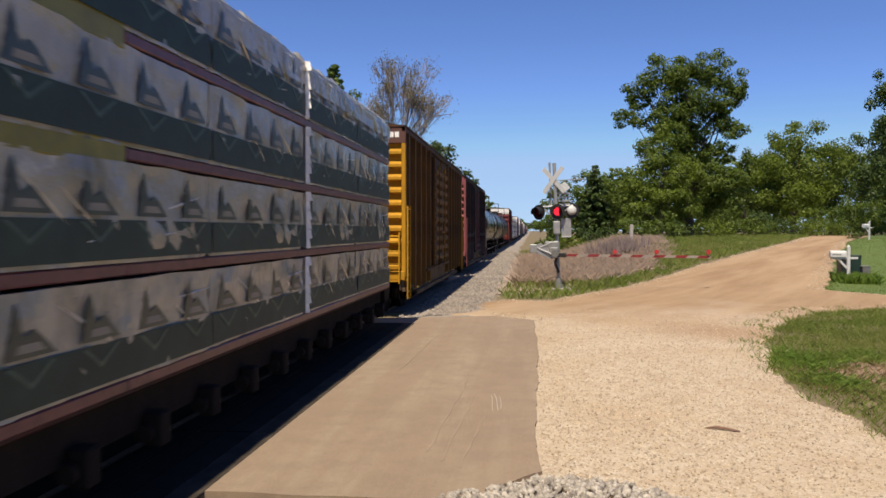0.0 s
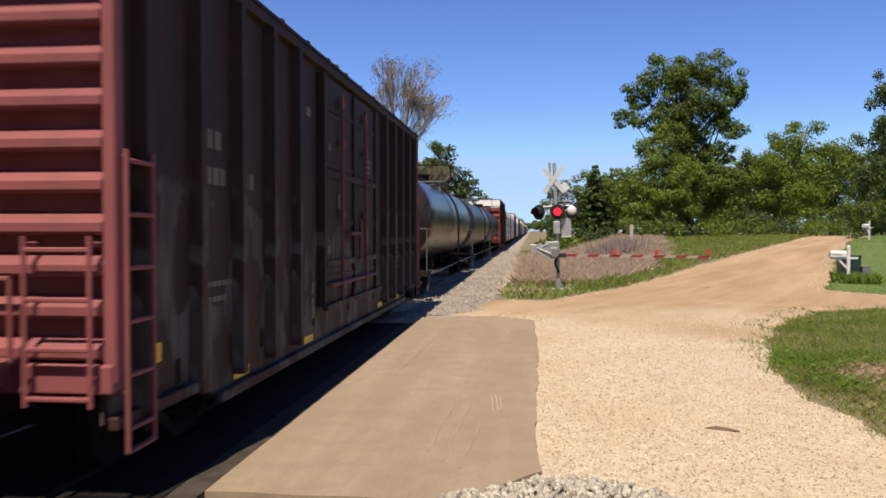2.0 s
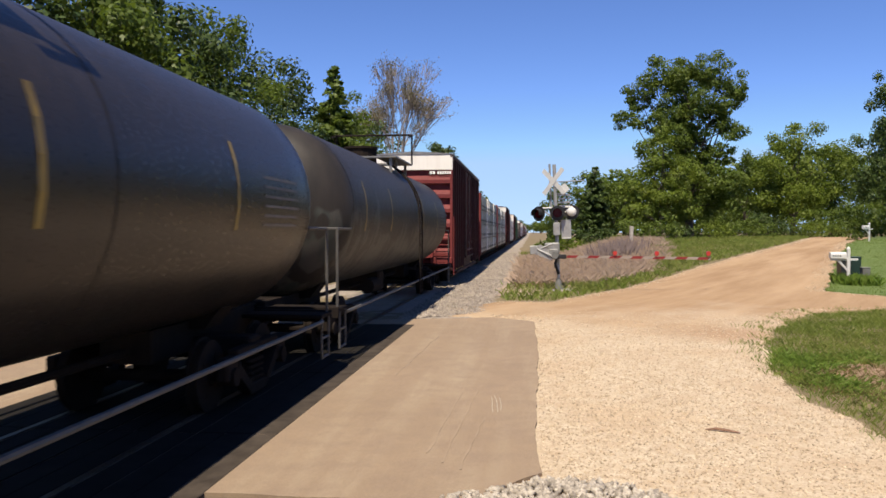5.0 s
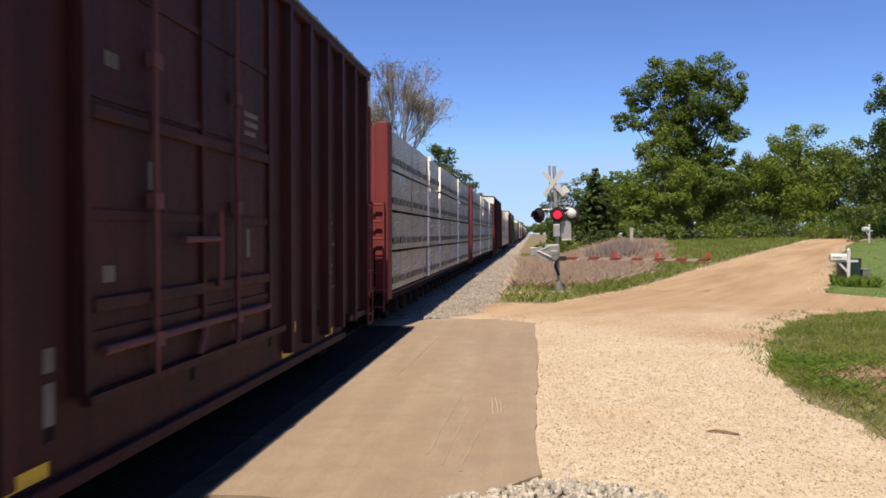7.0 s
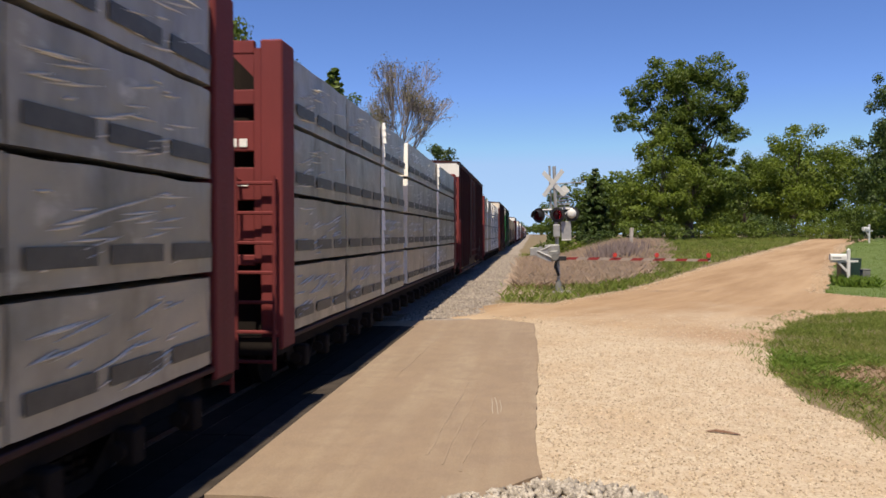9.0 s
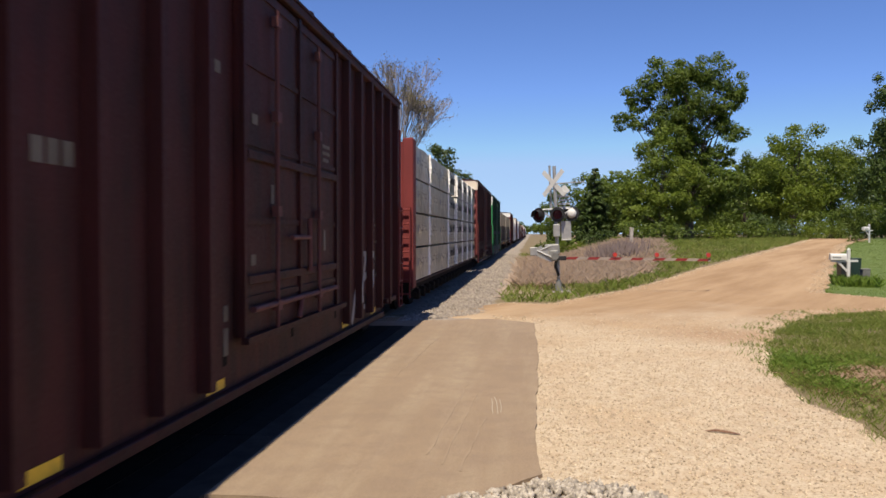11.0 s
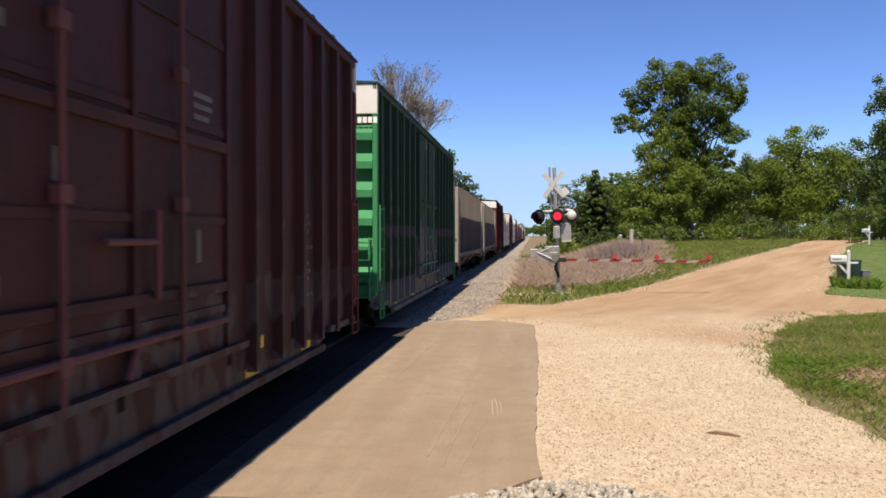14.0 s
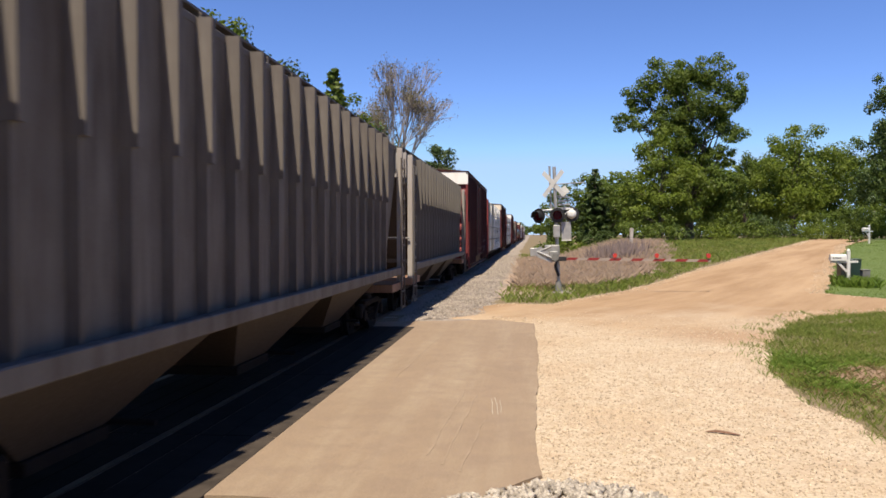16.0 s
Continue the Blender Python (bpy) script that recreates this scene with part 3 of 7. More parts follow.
def boxcar(y0, label, paint, end_paint, top_paint, L=15.9, eave=5.1, n_posts=17, door="plug", top_h=0.0, end_ribs=10, rise=0.0, seed=1, turning=True, post_paint=None, stencils=True, rod_paint=None):
    rng = random.Random(seed)
    car = thing("boxcar", label, "boxcar", pose(TRACK_X, y0, 0), "cars of the freight train")
    # shell: side sheets inside the posts, hanging lower between the trucks
    bm = bmesh.new()
    box(bm, -1.40, 1.40, 0.12, L - 0.12, 0.98, eave - 0.04)
    part("body", bm, paint, car)
    for s in (-1, 1):
        x0, x1 = sorted((s * 1.345, s * 1.398))
        skirt = bmesh.new()
        prism(skirt, [(0.05, 0.66), (1.7, 0.66), (2.2, 0.42), (L - 2.2, 0.42), (L - 1.7, 0.66), (L - 0.05, 0.66), (L - 0.05, 1.02), (0.05, 1.02)], "x", x0, x1)
        part("side_skirt", skirt, paint, car)
        lip = bmesh.new()
        box(lip, *sorted((s * 1.399, s * 1.485)), 2.1, L - 2.1, 0.40, 0.50, 0.01)
        for y_a, y_b in ((0.05, 1.75), (L - 1.75, L - 0.05)):
            box(lip, *sorted((s * 1.399, s * 1.485)), y_a, y_b, 0.62, 0.72, 0.01)
        part("side_sill", lip, paint, car)
        top = boxes((*sorted((s * 1.40, s * 1.50)), 0.0, L, eave - 0.15, eave - 0.032), bevel=0.012)
        part("top_chord", top, paint, car)
    # posts
    post = bmesh.new()
    prism(post, [(-0.085, 0), (0.085, 0), (0.065, 0.12), (-0.065, 0.12)], "x", 0.0, eave - 0.15 - 0.60)
    bmesh.ops.rotate(post, verts=post.verts, cent=(0, 0, 0), matrix=Matrix(((0, 0, 1), (0, 1, 0), (1, 0, 0))))
    bmesh.ops.recalc_face_normals(post, faces=post.faces[:])
    me_post = data_of("side_post", post, post_paint or paint)
    d0, d1 = {"plug": (0.375, 0.625), "corrugated": (0.37, 0.60), "double": (0.33, 0.66)}[door]
    d0, d1 = d0 * L, d1 * L
    ys = [L * (i + 0.5) / n_posts for i in range(n_posts)]
    for y in ys:
        if d0 - 0.15 < y < d1 + 0.15:
            continue
        for s in (1, -1):
            link_part("side_post", me_post, car, m=pose(s * 1.40, y, 0.60, 0, 0, 0 if s > 0 else 180))
    # doors
    for s in (1, -1):
        dr = boxes((*sorted((s * 1.40, s * 1.475)), d0, d1, 1.0, eave - 0.22), bevel=0.01)
        door_ob = part("door", dr, paint, car, "ribbed sliding door" if door == "corrugated" else "plug door with locking bars")
        for y in (d0, (d0 + d1) / 2, d1 - 0.09):
            part("door_stile", boxes((*sorted((s * 1.472, s * 1.52)), y, y + 0.09, 1.0, eave - 0.22)), P_YELLOW_DOOR if door == "corrugated" else paint, door_ob)
        z = 1.15
        while z < eave - 0.5:
            db = bmesh.new()
            if door == "corrugated":
                prism(db, [(s * 1.472, z), (s * 1.545, z + 0.05), (s * 1.545, z + 0.15), (s * 1.472, z + 0.21)], "y", d0 + 0.1, d1 - 0.1)
                z += 0.30
            else:
                box(db, *sorted((s * 1.473, s * 1.497)), d0 + 0.1, d1 - 0.1, z + 0.2, z + 0.27)
                z += 0.85
            part("door_rib", db, P_YELLOW_DOOR if door == "corrugated" else paint, door_ob)
        for y in ((d0 * 0.75 + d1 * 0.25), (d0 * 0.3 + d1 * 0.7)):
            bars = bmesh.new()
            rod(bars, (s * 1.545, y, 1.0), (s * 1.545, y, eave - 0.4), 0.028, 8)
            for z in (1.2, 2.3, 3.4, eave - 0.6):
                box(bars, *sorted((s * 1.50, s * 1.58)), y - 0.07, y + 0.07, z, z + 0.12)
            part("locking_bar", bars, rod_paint or P_RED_ROD, door_ob)
        if door == "plug":
            for z in (1.55, 2.9):
                part("door_beam", boxes((*sorted((s * 1.498, s * 1.525)), d0 + 0.12, d1 - 0.12, z, z + 0.10), bevel=0.008), paint, door_ob)
            low = bmesh.new()
            rod(low, (s * 1.54, d0 + 0.2, 1.28), (s * 1.54, d1 - 0.2, 1.28), 0.035, 8)
            rod(low, (s * 1.54, (d0 + d1) / 2, 1.28), (s * 1.54, (d0 + d1) / 2 - 0.15, 1.02), 0.035, 8)
            part("door_crank", low, rod_paint or P_RED_ROD, door_ob)
        hb = bmesh.new()
        rod(hb, (s * 1.56, (d0 + d1) / 2 - 0.5, 2.05), (s * 1.56, (d0 + d1) / 2 + 0.3, 2.05), 0.03)
        rod(hb, (s * 1.56, (d0 + d1) / 2 + 0.3, 1.6), (s * 1.56, (d0 + d1) / 2 + 0.3, 2.3), 0.035)
        part("door_handle", hb, rod_paint or P_RED_ROD, door_ob)
        part("door_track", boxes((*sorted((s * 1.475, s * 1.56)), d0 - 2.2 if door == "corrugated" else d0, d1 + 0.4, 0.93, 1.0)), paint, car)
    # roof: shallow ridge with cross ribs
    rf = bmesh.new()
    prism(rf, [(-1.52, eave - 0.03), (1.52, eave - 0.03), (1.52, eave + 0.005), (0, eave + 0.10), (-1.52, eave + 0.005)], "y", -0.02, L + 0.02)
    for i in range(14):
        y = (i + 0.5) * L / 14
        prism(rf, [(-1.53, eave), (1.53, eave), (1.53, eave + 0.025), (0, eave + 0.135), (-1.53, eave + 0.025)], "y", y - 0.05, y + 0.05)
    part("roof", rf, P_SILVER if rise else paint, car, "ridged steel roof")
    # ends: deep horizontal ribs, a plain top panel
    z_top = eave - (top_h if top_h else 0.42)
    for front in (True, False):
        sgn = 1 if front else -1
        base = 0.0 if front else L
        tp = bmesh.new()
        box(tp, -1.5, 1.5, *sorted((base + sgn * 0.0, base + sgn * 0.12)), z_top, eave - 0.035, 0.01)
        part("end_top_panel", tp, top_paint, car)
        pitch = (z_top - 1.12) / end_ribs
        rb = bmesh.new()
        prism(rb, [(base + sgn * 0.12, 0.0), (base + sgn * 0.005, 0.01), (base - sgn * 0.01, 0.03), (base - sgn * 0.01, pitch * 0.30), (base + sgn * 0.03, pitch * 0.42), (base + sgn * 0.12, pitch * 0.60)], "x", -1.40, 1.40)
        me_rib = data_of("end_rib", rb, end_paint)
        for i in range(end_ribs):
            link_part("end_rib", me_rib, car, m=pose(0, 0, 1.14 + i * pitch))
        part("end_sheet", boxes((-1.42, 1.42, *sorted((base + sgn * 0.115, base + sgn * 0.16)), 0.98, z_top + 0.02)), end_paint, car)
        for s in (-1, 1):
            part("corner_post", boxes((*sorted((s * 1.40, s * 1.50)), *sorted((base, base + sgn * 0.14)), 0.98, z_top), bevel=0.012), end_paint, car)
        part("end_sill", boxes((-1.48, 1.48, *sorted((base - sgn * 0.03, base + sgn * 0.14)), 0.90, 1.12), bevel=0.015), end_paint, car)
        xl = 1.36 if front else -1.36
        seg = []
        x_in = xl - (0.5 if front else -0.5)
        yy = base - sgn * 0.11
        for i in range(4):
            seg.append(((xl, yy, 0.88 + i * 0.36), (x_in, yy, 0.88 + i * 0.36)))
        seg += [((xl, yy, 0.82), (xl, yy, 2.06)), ((x_in, yy, 0.82), (x_in, yy, 2.06))]
        for xx in (xl, x_in):
            for z in (1.0, 2.0):
                seg.append(((xx, yy, z), (xx, base + sgn * 0.12, z)))
        part("end_ladder", rods(seg, 0.020, 6), end_paint, car)
        plat = boxes((-0.9, 0.75, *sorted((base - sgn * 0.30, base + sgn * 0.02)), 1.12, 1.16))
        for xx in (-0.8, 0.0, 0.65):
            prism(plat, [(base, 0.9), (base, 1.12), (base - sgn * 0.28, 1.12)], "x", xx, xx + 0.03)
        part("crossover_platform", plat, end_paint, car)
        part("end_hand_rail", rods([((-1.3, yy, 1.75), (0.75, yy, 1.75)), ((-1.3, yy, 1.14), (-1.3, yy, 1.75)), ((-0.3, yy, 1.14), (-0.3, yy, 1.75)), ((0.75, yy, 1.14), (0.75, yy, 1.75))], 0.02, 6), end_paint, car)
        if front and rng.random() < 0.6:
            bw = bmesh.new()
            for i in range(16):
                a, b = i * math.tau / 16, (i + 1) * math.tau / 16
                rod(bw, (-0.55 + 0.28 * math.cos(a), yy - 0.05, 2.2 + 0.28 * math.sin(a)), (-0.55 + 0.28 * math.cos(b), yy - 0.05, 2.2 + 0.28 * math.sin(b)), 0.018, 6)
            for i in range(5):
                a = i * math.tau / 5
                rod(bw, (-0.55, yy - 0.03, 2.2), (-0.55 + 0.28 * math.cos(a), yy - 0.05, 2.2 + 0.28 * math.sin(a)), 0.014, 6)
            part("brake_wheel", bw, end_paint, car)
        # side ladder by the corner, and the sill step
        sx = 1.535
        y_a, y_b = sorted((base + sgn * 0.10, base + sgn * 0.52))
        seg = [((sx, y_a, 0.62 + i * 0.40), (sx, y_b, 0.62 + i * 0.40)) for i in range(6)]
        seg += [((sx, y_a, 0.45), (sx, y_a, 2.7)), ((sx, y_b, 0.45), (sx, y_b, 2.7)), ((sx, y_a, 0.45), (sx, y_b, 0.45))]
        seg += [((sx, y, z), (1.44, y, z)) for y in (y_a, y_b) for z in (0.9, 2.65)]
        part("side_ladder", rods(seg, 0.02, 6), end_paint, car)
    und = boxes((-0.3, 0.3, 0.1, L - 0.1, 0.62, 0.97), (-1.2, -0.5, L * 0.45, L * 0.55, 0.45, 0.9))
    rod(und, (0.7, L * 0.40, 0.7), (0.7, L * 0.5, 0.7), 0.17, 12)
    rod(und, (0.9, 2.8, 0.55), (0.9, L - 3, 0.55), 0.02, 6)
    for i in range(7):
        box(und, -1.4, 1.4, 1.2 + i * (L - 2.5) / 6, 1.32 + i * (L - 2.5) / 6, 0.75, 0.97)
    part("underframe", und, P_UNDER, car)
    for y, z, w, h in ((0.8, 1.0, 0.12, 0.16), (L * 0.70, 0.80, 0.12, 0.14), (L - 1.0, 1.0, 0.12, 0.16)):
        part("reflector", boxes((1.40, 1.406, y, y + w, z, z + h)), P_REFLECT, car)
    for y in (2.6, L * 0.33, L * 0.67, L - 3.1):
        part("reflector", boxes((1.400, 1.405, y, y + 0.46, 0.53, 0.63)), P_REFLECT, car)
    # stencilled data as rows of bars, faded marks and placards
    if stencils:
        marks(car, [(L - 3.1, 1.25 + i * 0.11, 2 if i % 3 else 3, 0.16 - 0.03 * (i % 2), 0.045) for i in range(12)], 1.402, P_GRAF_DIM)
        marks(car, [(1.9, 2.9, 2, 0.16, 0.18), (1.9, 2.55, 3, 0.13, 0.17), (2.75, 2.55, 3, 0.13, 0.17), (1.9, 1.4, 4, 0.1, 0.05), (1.9, 1.55, 5, 0.1, 0.05)], 1.402, P_GRAF_DIM)
    for y, z, w, h in ((d0 + 0.35, 3.3, 0.18, 0.11), (d1 - 0.8, 3.35, 0.42, 0.05), (d1 - 0.8, 3.25, 0.42, 0.05), (d1 - 0.8, 3.15, 0.34, 0.05), (d0 + 0.3, 1.75, 0.16, 0.12), (d1 - 0.75, 1.85, 0.10, 0.30), (d0 + 1.0, 2.45, 0.10, 0.22)):
        part("placard", boxes((1.4755, 1.482, y, y + w, z, z + h)), P_GRAF_DIM, car)
    for y, z, w, h in ((d0 - 0.55, 3.7, 0.20, 0.12), (d0 - 0.30, 1.2, 0.12, 0.16), (d0 - 0.30, 0.85, 0.12, 0.28)):
        part("placard", boxes((1.3995, 1.404, y, y + w, z, z + h)), P_GRAF_DIM, car)
    couplers(car, L)
    bogies(car, 2.1, L - 2.1, turning)
    return car


# wrapped lumber on a centre-beam flatcar
def wrap_mat(name, a, b, rough=0.32, crease=0.6):
    m, nt, p = nodes_of(name)
    co = coords(nt)
    info = nt.nodes.new("ShaderNodeObjectInfo")
    shift = nt.nodes.new("ShaderNodeVectorMath")
    shift.operation = "MULTIPLY_ADD"
    shift.inputs[1].default_value, = [(1, 1, 1)]
    comb = nt.nodes.new("ShaderNodeCombineXYZ")
    mul = nt.nodes.new("ShaderNodeMath")
    mul.operation = "MULTIPLY"
    mul.inputs[1].default_value = 37.0
    nt.links.new(info.outputs["Random"], mul.inputs[0])
    for i in range(3):
        nt.links.new(mul.outputs[0], comb.inputs[i])
    nt.links.new(co, shift.inputs[0])
    nt.links.new(comb.outputs[0], shift.inputs[2])
    co = shift.outputs[0]
    f = ramp(nt, noise_tex(nt, co, 0.9, 5, 0.6), 0.3, 0.7)
    g = noise_tex(nt, co, 2.2, 5, 0.6, (1.0, 0.8, 1.2))
    lines = noise_tex(nt, co, 3.4, 3, 0.5, (1.0, 1.3, 0.6))
    col = mix(nt, f, a, b)
    smear = noise_tex(nt, co, 1.6, 5, 0.6, (1.0, 0.9, 0.5))
    col = mix(nt, ramp(nt, smear, 0.50, 0.78), col, tuple(v * 0.45 for v in a))
    nt.links.new(mix(nt, ramp(nt, g, 0.62, 0.8), col, (0.66, 0.63, 0.56)), p.inputs["Base Color"])
    p.inputs["Roughness"].default_value = rough
    p.inputs["Specular IOR Level"].default_value = 0.4
    s = nt.nodes.new("ShaderNodeMath")
    s.operation = "ADD"
    nt.links.new(g, s.inputs[0])
    nt.links.new(lines, s.inputs[1])
    bump(nt, p, s.outputs[0], crease, 0.05)
    return m


W_GREY = wrap_mat("grey_lumber_wrap", (0.29, 0.265, 0.215), (0.39, 0.355, 0.29), crease=0.35)
W_WHITE = wrap_mat("white_lumber_wrap", (0.35, 0.32, 0.258), (0.475, 0.435, 0.355), 0.36, 0.55)
W_PALE = wrap_mat("pale_lumber_wrap", (0.27, 0.255, 0.215), (0.42, 0.395, 0.33), 0.20, 0.9)
W_PRINT = plain_mat("grey_print", (0.088, 0.084, 0.074), 0.5, gloss=0.3)
W_PRINT_DARK = plain_mat("dark_print", (0.026, 0.025, 0.022), 0.6, vary=0.4, scale=2.5, gloss=0.2)
W_FAINT = plain_mat("faint_print", (0.24, 0.22, 0.185), 0.5, vary=0.35, scale=2.0, gloss=0.3)
W_PRINT_GREEN = plain_mat("dark_green_print", (0.010, 0.028, 0.020), 0.6, vary=0.4, scale=2.5)
W_PRINT_TREE = plain_mat("spruce_print", (0.045, 0.055, 0.045), 0.4, vary=0.35, scale=2.5)
W_CHEVRON = plain_mat("green_print", (0.045, 0.085, 0.062), 0.5, vary=0.3)
# sunlight painted into folds and pack ends as near-white plastic
W_SUNLIT_WRAP = plain_mat("sunlit_white_wrap", (0.95, 0.92, 0.86), 0.3, vary=0.05)
# pale colour of the painted glints on the wrap
W_GLINT = plain_mat("painted_glint_white", (0.72, 0.67, 0.58), 0.3, vary=0.1)
W_MAROON = plain_mat("maroon_wrap_band", (0.12, 0.035, 0.04), 0.4, vary=0.35)
W_OLIVE = plain_mat("olive_wrap_band", (0.17, 0.15, 0.015), 0.45, vary=0.3, scale=2.5)
W_GAP = plain_mat("dunnage", (0.05, 0.04, 0.03), 0.9)
W_BLUE = plain_mat("faded_blue_print", (0.16, 0.18, 0.28), 0.4)


def bundle_data(name, w, l, h, material, seed, slump=0.015):
    """A wrapped pack: a box whose faces sag and wrinkle, and whose edges are rounded."""
    ny, nz = 30, 10
    bm = bmesh.new()
    bmesh.ops.create_cube(bm, size=1.0, matrix=Matrix.LocRotScale((0, l / 2, h / 2), None, (w, l, h)))
    bmesh.ops.subdivide_edges(bm, edges=[e for e in bm.edges if abs(e.verts[0].co.y - e.verts[1].co.y) > 0.1], cuts=ny - 1, use_grid_fill=True)
    bmesh.ops.subdivide_edges(bm, edges=[e for e in bm.edges if abs(e.verts[0].co.z - e.verts[1].co.z) > 0.1], cuts=nz - 1, use_grid_fill=True)
    for v in bm.verts:
        c = v.co
        near = min(min(c.y, l - c.y) / 0.12, 1.0)
        k = noise.noise(Vector((c.x * 2 + seed, c.y * 2.1, c.z * 2.7 + seed))) + 0.7 * noise.noise(Vector((seed, c.y * 5.3 + c.z * 3.0, c.z * 4.1 - c.y * 2.0)))
        side = 1 if c.x > 0 else -1
        v.co.x += side * (-0.022 * (1 - near) + slump * k)
        if c.z > h * 0.99:
            v.co.z += 0.02 * noise.noise(Vector((seed, c.y * 1.5, 0))) - 0.012
    me = data_of(name, bm, material, True)
    me.set_sharp_from_angle(angle=radians(42))
    return me


def print_pieces(style, l, h):
    """Printing on the outer face as plain shapes: a list of (name, mesh, places along the pack)."""
    out = []
    if style == "bars":
        out.append(("wrap_print", data_of("wrap_print", boxes((0, 0.004, 0, l / 3 * 0.82, h * 0.16, h * 0.33)), W_PRINT), [l * (i + 0.10) / 3 for i in range(3)]))
    elif style == "forest":
        rng = random.Random(4)
        w = l / 3 * 0.80
        base, top = h * 0.45, h * 0.78
        for i in range(3):
            bm = bmesh.new()
            pts = [(0, base), (w, base)]
            m = 9
            for j in range(m, 0, -1):
                pts.append((w * j / m, top - rng.uniform(0.05, 0.22)))
                pts.append((w * (j - 0.5) / m, top + rng.uniform(-0.10, 0.13)))
            pts.append((0, top - 0.10))
            prism(bm, pts, "x", 0, 0.004)
            out.append(("wrap_print", data_of("wrap_print", bm, W_PRINT_DARK), [l * (i + 0.14) / 3]))
        bm = bmesh.new()
        for k in range(3):
            box(bm, 0, 0.003, 0, w * rng.uniform(0.6, 1.0), h * (0.12 + 0.10 * k), h * (0.18 + 0.10 * k))
        out.append(("print_line", data_of("print_line", bm, W_FAINT), [l * (i + 0.16) / 3 for i in range(3)]))
    elif style == "peaks":
        w = l / 4 * 0.34
        spots = [l * (i + 0.5) / 4 for i in range(4)]
        spire = [(-w * 0.95, h * 0.46), (-w * 0.78, h * 0.60), (-w * 0.86, h * 0.60), (-w * 0.66, h * 0.72), (-w * 0.74, h * 0.72), (-w * 0.52, h * 0.90), (-w * 0.34, h * 0.72), (-w * 0.40, h * 0.72), (-w * 0.24, h * 0.62)]
        gable = [(w * 0.10, h * 0.68), (w * 0.35, h * 0.63), (w * 0.95, h * 0.46)]
        bm = prism(bmesh.new(), (spire + gable)[::-1], "x", 0.0005, 0.0045)
        out.append(("wrap_print", data_of("wrap_print", bm, W_PRINT_TREE), spots))
        bm = prism(bmesh.new(), [(-w * 0.55, h * 0.50), (w * 0.55, h * 0.50), (w * 0.30, h * 0.57), (-w * 0.45, h * 0.57)], "x", 0.004, 0.006)
        out.append(("print_band", data_of("print_band", bm, W_FAINT), spots))
        bm = prism(bmesh.new(), [(-w * 0.9, h * 0.40), (0, h * 0.20), (w * 0.9, h * 0.40), (w * 0.72, h * 0.40), (0, h * 0.25), (-w * 0.72, h * 0.40)], "x", 0.0035, 0.006)
        out.append(("print_chevron", data_of("print_chevron", bm, W_CHEVRON), spots))
    return out


